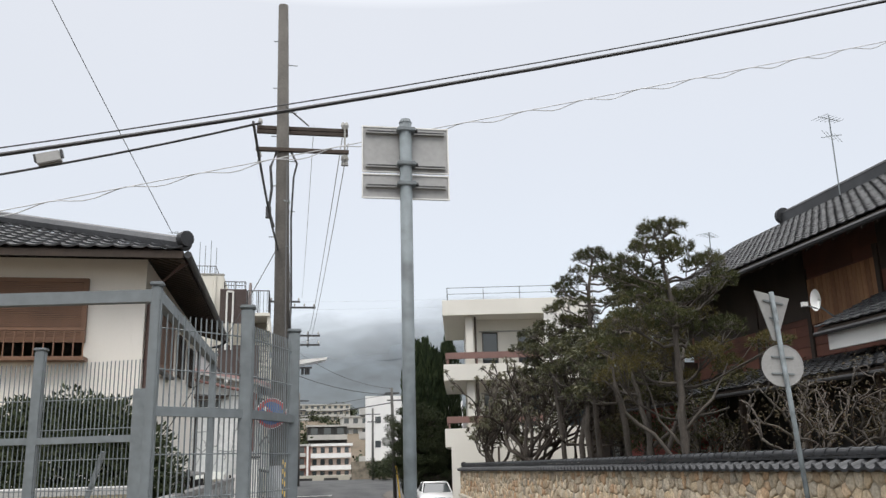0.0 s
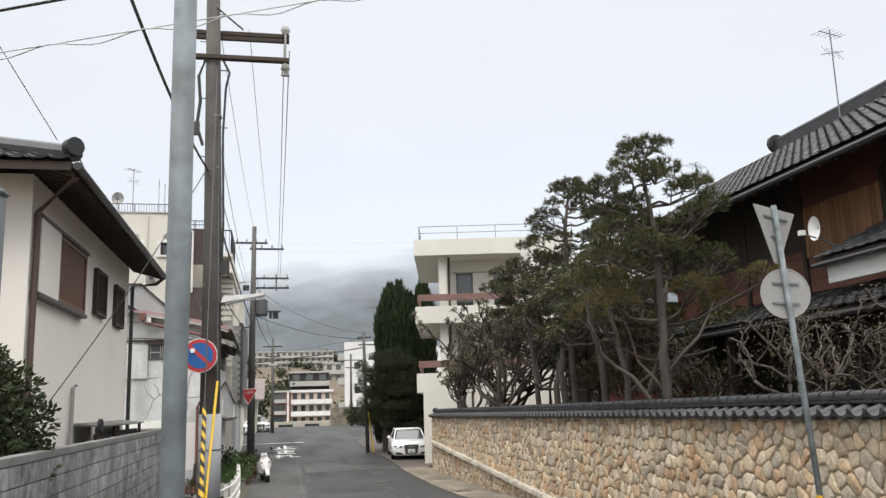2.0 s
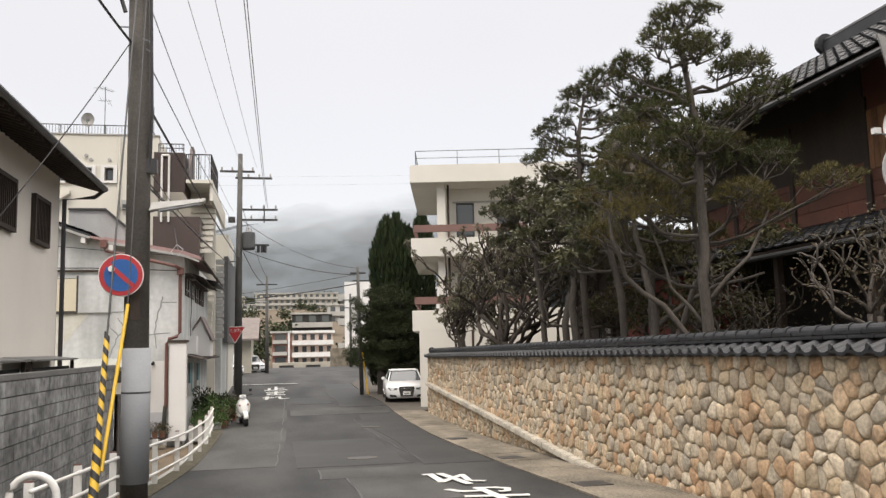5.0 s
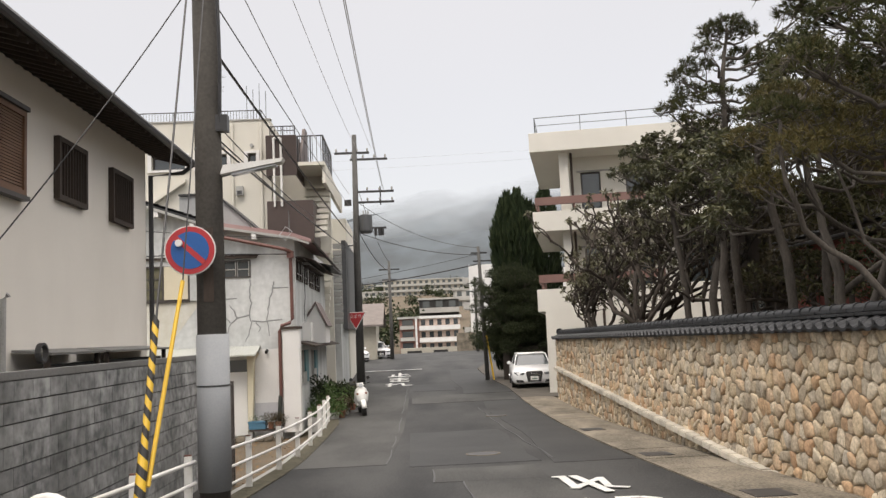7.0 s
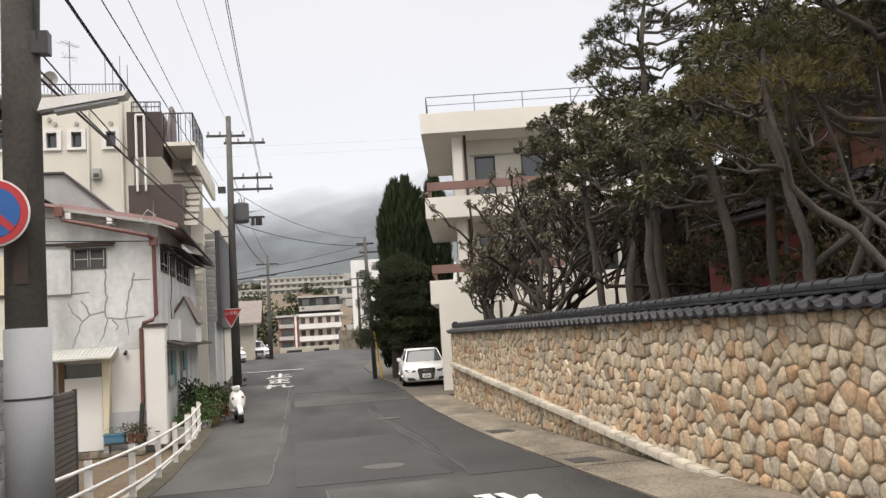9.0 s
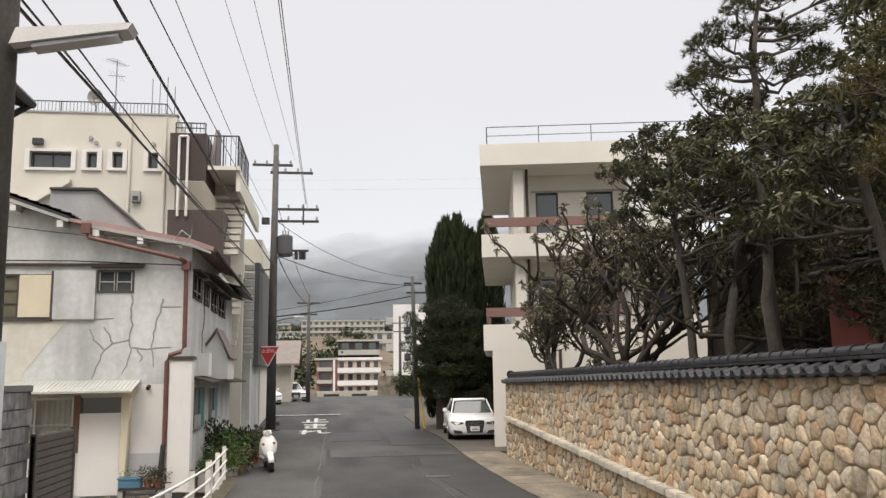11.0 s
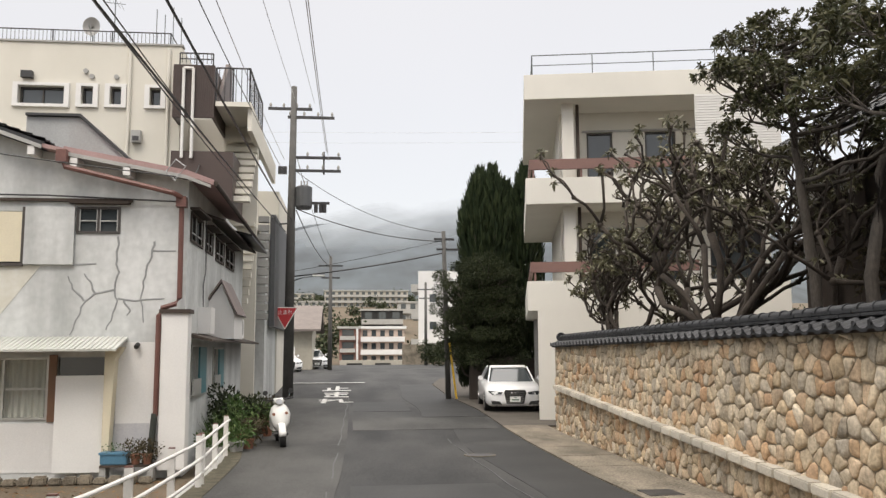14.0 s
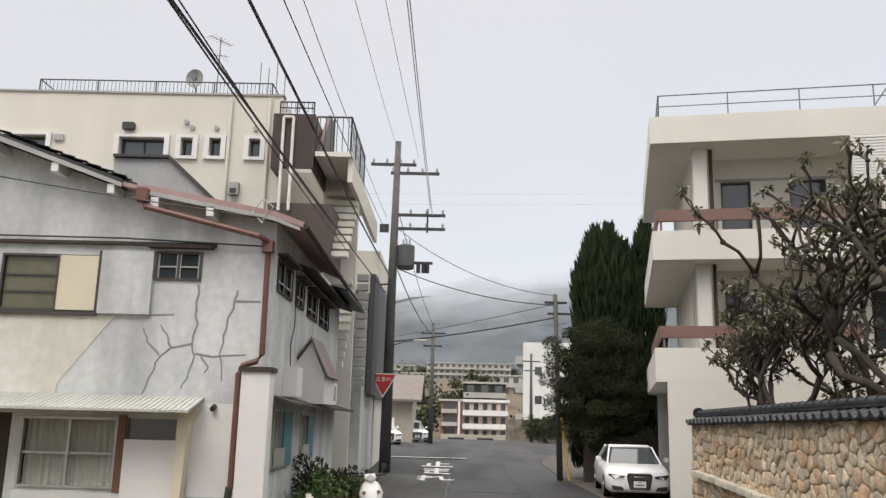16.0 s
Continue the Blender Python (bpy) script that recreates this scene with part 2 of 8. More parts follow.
WIRE_PALE = mat("cable_pale", (.50, .51, .52), (.42, .43, .44), rough=0.6, bump=0)
YELLOW = mat("yellow_sleeve", (.72, .46, .04), (.62, .39, .04), rough=0.45, bump=0)
BLACK = mat("black_rubber", (.018, .018, .018), (.03, .03, .03), rough=0.6, bump=0)
CAR_WHITE = mat("white_car_paint", (.88, .885, .89), (.86, .865, .87), rough=0.14, bump=0, spec=0.7)
CHROME = mat("chrome", (.7, .7, .7), (.65, .65, .65), rough=0.15, metal=1.0, bump=0)
LAMP_GLASS = glass_mat("lamp_glass", (.55, .57, .6), 0.08)
GLASS = glass_mat("window_glass")
CLEAR = glass_mat("clear_glass", (.9, .92, .9), 0.02)
CLEAR.node_tree.nodes["Principled BSDF"].inputs["Transmission Weight"].default_value = 1.0
CLEAR.node_tree.nodes["Principled BSDF"].inputs["IOR"].default_value = 1.12
GLASS_PALE = glass_mat("curtained_glass", (.30, .30, .28), 0.12)
ALU = mat("aluminium_frame", (.50, .50, .48), (.42, .42, .40), rough=0.4, metal=0.5, bump=0.03)
FRAME_DARK = mat("bronze_frame", (.065, .055, .05), (.045, .04, .036), rough=0.45, bump=0)
CURTAIN = mat("net_curtain", (.58, .57, .53), (.46, .45, .41), rough=0.9, fine=20, coarse=5, stretch=(3, 3, .3))
YELLOW_BOARD = mat("cream_board", (.68, .62, .47), (.60, .55, .42), rough=0.8, fine=40, coarse=2)
TEAL = mat("teal_panel", (.08, .24, .27), (.06, .19, .22), rough=0.5)
BARK = mat("bark", (.110, .095, .080), (.050, .043, .037), rough=0.95, fine=40, coarse=6, bump=1.0, dist=0.02, stretch=(1, 1, .35))
BARK_DARK = mat("dark_knuckled_bark", (.072, .057, .045), (.032, .026, .021), rough=0.95, fine=35, coarse=6, bump=1.0, dist=0.02)
FOAM = mat("terracotta", (.30, .13, .08), (.22, .10, .065), rough=0.85)
BLUE_PLASTIC = mat("blue_plastic", (.075, .20, .30), (.06, .16, .25), rough=0.5)
CRACK = mat("crack_filler", (0.324, 0.338, 0.338), (0.230, 0.236, 0.236), rough=0.9, fine=60, coarse=5)
BRICK_RED = mat("red_brick_far", (.27, .14, .11), (.21, .11, .09), rough=0.9, fine=8, coarse=0.6, bump=0)
FAR_WHITE = mat("far_white_render", (.46, .45, .42), (.36, .355, .335), rough=0.9, fine=4, coarse=0.3, bump=0)
FAR_CREAM = mat("far_cream_render", (.44, .41, .34), (.35, .33, .28), rough=0.9, fine=4, coarse=0.2, bump=0)


def leaf_mat(name, a, b, c, rough=0.7):
    m, n, l, p = shader(name)
    ge, co, no = n.new("ShaderNodeNewGeometry"), n.new("ShaderNodeTexCoord"), n.new("ShaderNodeTexNoise")
    no.inputs["Scale"].default_value = 0.9
    l.new(co.outputs["Object"], no.inputs["Vector"])
    s = n.new("ShaderNodeMath")
    s.operation = "MULTIPLY_ADD"
    s.inputs[1].default_value = 0.55
    l.new(ge.outputs["Random Per Island"], s.inputs[0])
    h = n.new("ShaderNodeMath")
    h.operation = "MULTIPLY"
    h.inputs[1].default_value = 0.5
    l.new(no.outputs["Fac"], h.inputs[0])
    l.new(h.outputs[0], s.inputs[2])
    r = n.new("ShaderNodeValToRGB")
    r.color_ramp.elements[0].position, r.color_ramp.elements[1].position = 0.2, 0.8
    r.color_ramp.elements[0].color, r.color_ramp.elements[1].color = (*a, 1), (*c, 1)
    e = r.color_ramp.elements.new(0.5)
    e.color = (*b, 1)
    l.new(s.outputs[0], r.inputs["Fac"])
    l.new(r.outputs["Color"], p.inputs["Base Color"])
    p.inputs["Roughness"].default_value, p.inputs["Specular IOR Level"].default_value = rough, 0.22
    return m


NEEDLES = leaf_mat("pine_needles", (.026, .034, .012), (.050, .058, .021), (.090, .084, .031))
NEEDLES_OLIVE = leaf_mat("olive_needles", (.050, .050, .016), (.090, .080, .028), (.140, .108, .042))
NEEDLES_DARK = leaf_mat("dark_needles", (.018, .027, .009), (.038, .046, .014), (.078, .068, .022))
LEAVES = leaf_mat("evergreen_leaves", (.034, .036, .016), (.058, .058, .026), (.095, .086, .042))
LEAVES_DULL = leaf_mat("dull_winter_leaves", (.042, .036, .021), (.068, .057, .034), (.105, .088, .052))
LEAVES_RED = leaf_mat("reddish_leaves", (.040, .022, .014), (.052, .036, .020), (.062, .054, .028))
CYPRESS = leaf_mat("cypress_sprays", (.012, .021, .010), (.022, .036, .015), (.040, .054, .023))
HEDGE = leaf_mat("hedge_leaves", (.016, .025, .012), (.028, .038, .016), (.052, .060, .026))
LEAVES_WHORL = leaf_mat("leathery_whorled_leaves", (.031, .038, .015), (.062, .066, .027), (.118, .112, .054), .45)
LEAVES_WHORL.node_tree.nodes["Principled BSDF"].inputs["Specular IOR Level"].default_value = 0.45
LEAVES_KNUCKLE = leaf_mat("long_dull_leaves", (.048, .046, .022), (.088, .084, .042), (.165, .155, .095), .45)
LEAVES_KNUCKLE.node_tree.nodes["Principled BSDF"].inputs["Specular IOR Level"].default_value = 0.45
GRASS = leaf_mat("plant_leaves", (.035, .075, .022), (.065, .115, .035), (.12, .16, .06))

# ---- building helpers ----


def box(bm, x0, x1, y0, y1, z0, z1):
    v = [bm.verts.new((x, y, z)) for z in (z0, z1) for x, y in ((x0, y0), (x1, y0), (x1, y1), (x0, y1))]
    for f in ((3, 2, 1, 0), (4, 5, 6, 7), (0, 1, 5, 4), (1, 2, 6, 5), (2, 3, 7, 6), (3, 0, 4, 7)):
        bm.faces.new([v[i] for i in f])
    return bm


def bm_box(*a, bevel=0.0):
    bm = bmesh.new()
    box(bm, *a)
    if bevel:
        bmesh.ops.bevel(bm, geom=bm.edges[:], offset=bevel, segments=2, affect="EDGES")
    return bm


def tube(bm, pts, radii, n=8, caps=True):
    """A tapered tube along points."""
    pts = [Vector(p) for p in pts]
    if not isinstance(radii, (list, tuple)):
        radii = [radii] * len(pts)
    rings = []
    for i, p in enumerate(pts):
        d = (pts[min(i + 1, len(pts) - 1)] - pts[max(i - 1, 0)]).normalized()
        u = d.cross(Vector((0, 0, 1)) if abs(d.z) < 0.95 else Vector((1, 0, 0))).normalized()
        w = d.cross(u)
        rings.append([bm.verts.new(p + radii[i] * (math.cos(a) * u + math.sin(a) * w)) for a in (k * math.tau / n for k in range(n))])
    for r, s in zip(rings, rings[1:]):
        for k in range(n):
            bm.faces.new((r[k], r[(k + 1) % n], s[(k + 1) % n], s[k]))
    if caps:
        bm.faces.new(rings[0][::-1])
        bm.faces.new(rings[-1])
    return bm


def bm_tube(pts, radii, n=8):
    return tube(bmesh.new(), pts, radii, n)


def bar(bm, p, q, w, h):
    """A square bar from p to q."""
    p, q = Vector(p), Vector(q)
    d = (q - p).normalized()
    u = d.cross(Vector((0, 0, 1)) if abs(d.z) < 0.95 else Vector((1, 0, 0))).normalized()
    t = u.cross(d)
    v = [bm.verts.new(c + a * w / 2 * u + b * h / 2 * t) for c in (p, q) for a, b in ((-1, -1), (1, -1), (1, 1), (-1, 1))]
    for f in ((3, 2, 1, 0), (4, 5, 6, 7), (0, 1, 5, 4), (1, 2, 6, 5), (2, 3, 7, 6), (3, 0, 4, 7)):
        bm.faces.new([v[i] for i in f])
    return bm


def prism(bm, outline, axis, a, b):
    """An outline of pairs, drawn out along an axis from a to b."""
    def at(u, v, w):
        return {"x": (w, u, v), "y": (u, w, v), "z": (u, v, w)}[axis]
    lo = [bm.verts.new(at(u, v, a)) for u, v in outline]
    hi = [bm.verts.new(at(u, v, b)) for u, v in outline]
    n = len(outline)
    for k in range(n):
        bm.faces.new((lo[k], lo[(k + 1) % n], hi[(k + 1) % n], hi[k]))
    bm.faces.new(lo[::-1])
    bm.faces.new(hi)
    bmesh.ops.recalc_face_normals(bm, faces=bm.faces[:])
    return bm


def bm_prism(outline, axis, a, b):
    return prism(bmesh.new(), outline, axis, a, b)


def disc(bm, c, r, axis, depth, n=32, inner=0.0):
    """A round plate, or a ring where inner is given, facing an axis."""
    c = Vector(c)
    k = "xyz".index(axis)
    def ring(rad, off):
        out = []
        for i in range(n):
            a = i * math.tau / n
            q = [0, 0, 0]
            q[(k + 1) % 3], q[(k + 2) % 3], q[k] = rad * math.cos(a), rad * math.sin(a), off
            out.append(bm.verts.new(c + Vector(q)))
        return out
    o1, o2 = ring(r, -depth / 2), ring(r, depth / 2)
    for i in range(n):
        bm.faces.new((o1[i], o1[(i + 1) % n], o2[(i + 1) % n], o2[i]))
    if inner:
        i1, i2 = ring(inner, -depth / 2), ring(inner, depth / 2)
        for i in range(n):
            j = (i + 1) % n
            bm.faces.new((i1[j], i1[i], i2[i], i2[j]))
            bm.faces.new((o1[j], o1[i], i1[i], i1[j]))
            bm.faces.new((o2[i], o2[j], i2[j], i2[i]))
    else:
        bm.faces.new(o1[::-1])
        bm.faces.new(o2)
    return bm


def wall_cells(bm, u0, u1, z0, z1, thick, holes, axis, at):
    """A wall in the plane axis = at, from u0 to u1 and z0 to z1, thick behind it, with real openings."""
    us = sorted({u0, u1, *(h[0] for h in holes), *(h[1] for h in holes)})
    zs = sorted({z0, z1, *(h[2] for h in holes), *(h[3] for h in holes)})
    us, zs = [u for u in us if u0 <= u <= u1], [z for z in zs if z0 <= z <= z1]
    def solid(i, j):
        if not (0 <= i < len(us) - 1 and 0 <= j < len(zs) - 1):
            return False
        u, z = (us[i] + us[i + 1]) / 2, (zs[j] + zs[j + 1]) / 2
        return not any(h[0] < u < h[1] and h[2] < z < h[3] for h in holes)
    def v(u, z, d):
        return bm.verts.new((at + d, u, z) if axis == "x" else (u, at + d, z))
    for i in range(len(us) - 1):
        for j in range(len(zs) - 1):
            if not solid(i, j):
                continue
            a, b, c, d = us[i], us[i + 1], zs[j], zs[j + 1]
            bm.faces.new([v(a, c, 0), v(b, c, 0), v(b, d, 0), v(a, d, 0)])
            bm.faces.new([v(a, d, thick), v(b, d, thick), v(b, c, thick), v(a, c, thick)])
            for near, (p, q) in (((i - 1, j), ((a, d), (a, c))), ((i + 1, j), ((b, c), (b, d))), ((i, j - 1), ((a, c), (b, c))), ((i, j + 1), ((b, d), (a, d)))):
                if not solid(*near):
                    bm.faces.new([v(*p, 0), v(*p, thick), v(*q, thick), v(*q, 0)])
    bmesh.ops.remove_doubles(bm, verts=bm.verts[:], dist=0.0005)
    bmesh.ops.recalc_face_normals(bm, faces=bm.faces[:])
    return bm


def mesh_of(bm, name, material, smooth=False):
    me = bpy.data.meshes.new(name)
    bm.to_mesh(me)
    bm.free()
    me.materials.append(material)
    if smooth:
        me.polygons.foreach_set("use_smooth", [True] * len(me.polygons))
    return me


def part(name, bm, material, parent, label="", smooth=False, m=None):
    ob = new(name, mesh_of(bm, name, material, smooth))
    ob.parent = parent
    if m is not None:
        ob.matrix_basis = m
    return tagged(ob, label)


def thing(name, m, label, category, group="", kind=""):
    ob = new(name)
    ob.empty_display_size = 0.2
    ob.matrix_basis = m
    return tagged(ob, label, category, group, kind)


def single(name, bm, material, label, category, group="", kind="", m=None, smooth=False):
    ob = new(name, mesh_of(bm, name, material, smooth))
    if m is not None:
        ob.matrix_basis = m
    return tagged(ob, label, category, group, kind)


def bulk(name, verts, faces, material, smooth=False):
    me = bpy.data.meshes.new(name)
    me.from_pydata([tuple(v) for v in verts], [], faces)
    me.materials.append(material)
    if smooth:
        me.polygons.foreach_set("use_smooth", [True] * len(me.polygons))
    return new(name, me)


PROFILE_Y = (-60, -20, 0, 10, 18.5, 22, 26, 30, 35, 40, 44, 50, 57, 64, 72, 100, 140)
PROFILE_Z = (2.0, .7, 0, -.35, -.64, -.78, -.91, -.99, -1.0, -.90, -.86, -.79, -.50, -.28, -.20, -.40, -1.6)


def road_z(y):
    return float(np.interp(y, PROFILE_Y, PROFILE_Z))


def ground_z(x, y):
    """The lie of the land: the road's slope, with a sunken yard on its western side."""
    z = road_z(y)
    if y > 140:
        z += 0.10 * min(y - 140, 240)
    s = min(max((x + 0.12) / -0.5, 0), 1) * min(max((y - 17) / 3, 0), 1) * min(max((44 - y) / 3, 0), 1)
    return z - 0.42 * s

# ---- ground, road and gutter ----
GX = [-700, -400, -200, -90, -45, -25, -15, -10, -7, -5, -3.5, -2.4, -1.6, -1.0, -.7, -.45, -.2, -.05, .15, 1.5, 3, 4.5, 6, 7.2, 8.5, 11, 15, 22, 35, 60, 120, 250, 450, 700]
GY = [-60, -35, -20, -10, -4, 0, 3, 6, 9, 12, 15, 17, 18, 19, 20, 21.5, 23, 25, 27, 29, 31, 33, 35, 37, 39, 41, 42.5, 44, 47, 50, 53.5, 57, 60, 64, 68, 72, 80, 90, 100, 120, 140, 200, 350, 700, 1200]
bm = bmesh.new()
grid = [[bm.verts.new((x, y, ground_z(x, y) - 0.03)) for x in GX] for y in GY]
for j in range(len(GY) - 1):
    for i in range(len(GX) - 1):
        bm.faces.new((grid[j][i], grid[j][i + 1], grid[j + 1][i + 1], grid[j + 1][i]))
single("ground", bm, GROUND, "dry brown earth and verge beside the road", "ground", kind="structure")


def strip(xl, xr, ys, lift, thick=0.05):
    """A band along the road, whose edges are functions of y."""
    b = bmesh.new()
    rows = []
    for y in ys:
        z = road_z(y) + lift
        rows.append([b.verts.new(p) for p in ((xl(y), y, z), (xr(y), y, z), (xr(y), y, z - thick), (xl(y), y, z - thick))])
    for r, s in zip(rows, rows[1:]):
        for k in range(4):
            b.faces.new((r[k], r[(k + 1) % 4], s[(k + 1) % 4], s[k]))
    b.faces.new(rows[0])
    b.faces.new(rows[-1][::-1])
    bmesh.ops.recalc_face_normals(b, faces=b.faces[:])
    return b


def left_edge(y):
    return float(np.interp(y, (-60, 0, 12, 18, 24, 33, 36, 44, 50, 57, 60, 61, 72, 140), (-.9, -.9, -.7, -.2, .12, .12, -.2, -.9, -1.2, -1.5, -2.5, -40, -40, -40)))


def right_edge(y):
    return float(np.interp(y, (-60, 0, 12, 38, 44, 50, 56, 60, 62, 72, 140), (6.25, 6.25, 6.25, 6.35, 6.5, 6.3, 6.2, 7.0, 40, 40, 40)))


ys = [float(y) for y in np.arange(-58, 140, 2.0)]
single("road", strip(left_edge, right_edge, ys, 0.0), ASPHALT, "worn grey asphalt road dipping and rising to a crossing", "road", kind="structure")
PATCHES = (
    ("asphalt_patch", ASPHALT_OLD, lambda y: left_edge(y) + .03, lambda y: float(np.interp(y, (20, 23.2, 30, 36, 50), (1.75, 1.9, 2.15, 2.25, 2.35))), 23.2, 50.0, "paler worn asphalt strip beside the fence"),
    ("asphalt_patch", ASPHALT_OLD, lambda y: 2.7, lambda y: 4.45, 20.5, 22.2, "pale rectangular asphalt patch"),
    ("asphalt_patch", ASPHALT_OLD, lambda y: 3.15 + .02 * math.sin(y * 3), lambda y: 4.6, 17.4, 20.49, "pale long asphalt patch beside the lettering"),
    ("asphalt_patch", ASPHALT_NEW, lambda y: 2.32, lambda y: 4.62 + .05 * math.sin(y * 2.3), 22.7, 29.4, "dark rectangular asphalt patch"),
    # right-edge strips: dark asphalt, with tree shade and wet included in the colour
    ("asphalt_patch", ASPHALT_NEW, lambda y: 4.95 + .12 * math.sin(y * .5), lambda y: right_edge(y) - .02, 22.3, 37.9, "dark asphalt strip beside the gutter"),
    ("asphalt_patch", ASPHALT_NEW, lambda y: 4.5 + .1 * math.sin(y * .6), lambda y: right_edge(y) - .02, 41.3, 56.0, "dark asphalt strip beside the evergreen"),
    ("asphalt_patch", ASPHALT_OLD, lambda y: 2.4, lambda y: 6.2, 38.0, 41.2, "paler asphalt trench repair across the lane"),
    ("asphalt_patch", ASPHALT_NEW, lambda y: 2.45, lambda y: 4.3, 43.5, 47.5, "dark asphalt trench repair"),
    ("asphalt_patch", ASPHALT_OLD, lambda y: 4.2, lambda y: 6.2, 8.0, 16.9, "pale long asphalt repair"),
    ("asphalt_patch", ASPHALT_OLD, lambda y: -.6, lambda y: 3.0, 2.0, 15.5, "pale asphalt repair beside the block wall"),
)
for name, material, xl, xr, ya, yb, label in PATCHES:
    single(name, strip(xl, xr, [float(v) for v in np.linspace(ya, yb, 12)], 0.006, 0.02), material, label, "road patch", kind="structure")
for x0, x1, ya, yb in ((1.9, 2.3, 23.2, 50), (3.15, 3.15, 17.4, 20.5), (2.7, 2.7, 20.5, 22.2), (4.95, 4.6, 23, 36), (3.4, 3.6, 9, 17)):
    single("asphalt_seam", strip(lambda y: float(np.interp(y, (ya, yb), (x0, x1))) - .012 + .02 * math.sin(y * 2.1), lambda y: float(np.interp(y, (ya, yb), (x0, x1))) + .014 + .02 * math.sin(y * 2.1 + .3),
           [float(v) for v in np.linspace(ya, yb, 40)], 0.009, 0.012), SEAM, "thin dark tar seam in the asphalt", "road seam", kind="structure")

# gutter slabs and grates along the stone wall
gut = thing("gutter", pose(0, 0, 0), "concrete gutter strip with slabs along the stone wall", "gutter", kind="structure")
for i in range(27):
    ya, yb = -2 + i * 1.5, -2 + (i + 1) * 1.5 - .012
    part("gutter_slab", strip(lambda y: right_edge(y) + .01, lambda y: 7.55, [ya, (ya + yb) / 2, yb], 0.025 + .006 * math.sin(i * 5.3), 0.1), GUTTER, gut)
for y in (12.5, 17.6, 22.3, 27.6):
    g = part("grate", strip(lambda v: 6.45, lambda v: 6.95, [y, y + .55], 0.034, 0.03), BLACK_METAL, gut, "dark steel drain grate")
single("apron", strip(lambda y: right_edge(y) + .02, lambda y: 9.4, [float(v) for v in np.linspace(38.4, 60, 20)], 0.012, 0.1), mat("apron_dirt", (.050, .042, .034), (.095, .082, .068), rough=.9, fine=24, coarse=1.5, bump=.5), "brown dirt-stained apron beside the apartment house", "pavement", kind="structure")
single("verge", strip(lambda y: left_edge(y) - .22, lambda y: left_edge(y) + .1, [float(v) for v in np.linspace(17, 36, 24)], 0.02, 0.3), MOSS, "mossy kerb along the white fence", "verge", kind="structure")
part_kerb = strip(lambda y: left_edge(y) - .34, lambda y: left_edge(y) - .22, [float(v) for v in np.linspace(17, 34, 24)], 0.01, 0.6)
single("kerb", part_kerb, CONCRETE, "low concrete retaining kerb under the fence", "kerb", kind="structure")

# manholes
for x, y, r in ((3.75, 24.2, .3), (4.9, 33.0, .28)):
    mh = thing("manhole_cover", pose(x, y, road_z(y) + .008, -2), "round cast iron manhole cover in the asphalt", "manhole")
    part("lid", disc(bmesh.new(), (0, 0, 0), r, "z", .012), SEAM, mh)
    part("rim", disc(bmesh.new(), (0, 0, 0), r + .04, "z", .014, inner=r + .005), GUTTER, mh)


def painted(name, label, bars, m):
    """White letters on the road, each a thing of several flat strokes."""
    t = thing(name, m, label, "road marking", kind="structure")
    for lift, (x0, y0, x1, y1, w) in enumerate(bars):
        p, q = Vector((x0, y0, lift * .0012)), Vector((x1, y1, lift * .0012))
        d = (q - p).normalized()
        s = Vector((-d.y, d.x, 0)) * w / 2
        b = bmesh.new()
        lo = [b.verts.new(v - Vector((0, 0, .004))) for v in (p + s, p - s, q - s, q + s)]
        hi = [b.verts.new(v + Vector((0, 0, .004))) for v in (p + s, p - s, q - s, q + s)]
        for k in range(4):
            b.faces.new((lo[k], lo[(k + 1) % 4], hi[(k + 1) % 4], hi[k]))
        b.faces.new(hi)
        bmesh.ops.recalc_face_normals(b, faces=b.faces[:])
        part("stroke", b, PAINT_ROAD, t)
    return t


# two worn school-zone characters, and the stop words at the crossing
painted("road_lettering", "worn white painted characters on the asphalt", (
    (-.5, 2.18, -.3, 2.2, .13), (-.36, 2.25, -.36, .98, .13), (-.4, .98, .15, 1.85, .13), (.15, 1.9, .08, .98, .11), (.06, 1.0, .32, .84, .1), (-.19, 2.2, -.01, .55, .13)), pose(4.95, 18.1, road_z(18.1) + .018, -2.1))
painted("road_lettering", "worn white painted characters on the asphalt", (
    (-.47, 2.2, -.3, 1.87, .12), (-.31, 1.88, -.04, 1.86, .14), (-.07, 2.15, .23, 2.11, .12), (.23, 2.11, .41, 1.93, .12), (.42, 1.95, .34, 1.64, .1), (.36, 1.65, .21, 1.64, .12),
    (.01, 2.05, .1, .6, .14), (-.39, 1.3, .52, 1.11, .15), (-.39, .81, .54, .54, .15)), pose(4.95, 16.0, road_z(16) + .018, -1.95))
painted("stop_line", "white painted stop line before the crossing", ((-1.05, 57.2, 3.05, 57.2, .42),), pose(0, 0, road_z(57.2) + .03, 0))
STOP = (((-.62, .25, .62, .25, .3), (.02, .2, .02, 2.4, .17), (.05, 1.35, .5, 1.35, .28), (-.35, .2, -.35, 1.5, .16)),
        ((-.5, 2.0, .5, 2.0, .28), (-.45, 1.35, .45, 1.35, .28), (.02, 2.4, .02, .35, .16), (-.4, .45, .5, .3, .3), (-.4, .4, -.3, .95, .14)),
        ((-.4, 2.35, -.4, .15, .16), (-.62, 1.75, -.1, 1.75, .26), (-.55, .7, .2, 2.0, .14), (.2, 2.0, .25, .5, .15), (.25, .35, .62, .6, .26)))
for k, strokes in enumerate(STOP[::-1]):
    y0 = 47.0 + 2.95 * k
    painted("road_lettering", "white painted stop character before the crossing", strokes, pose(1.78, y0, road_z(y0) + .02, math.degrees(math.atan2(road_z(y0 + 2.5) - road_z(y0), 2.5))))

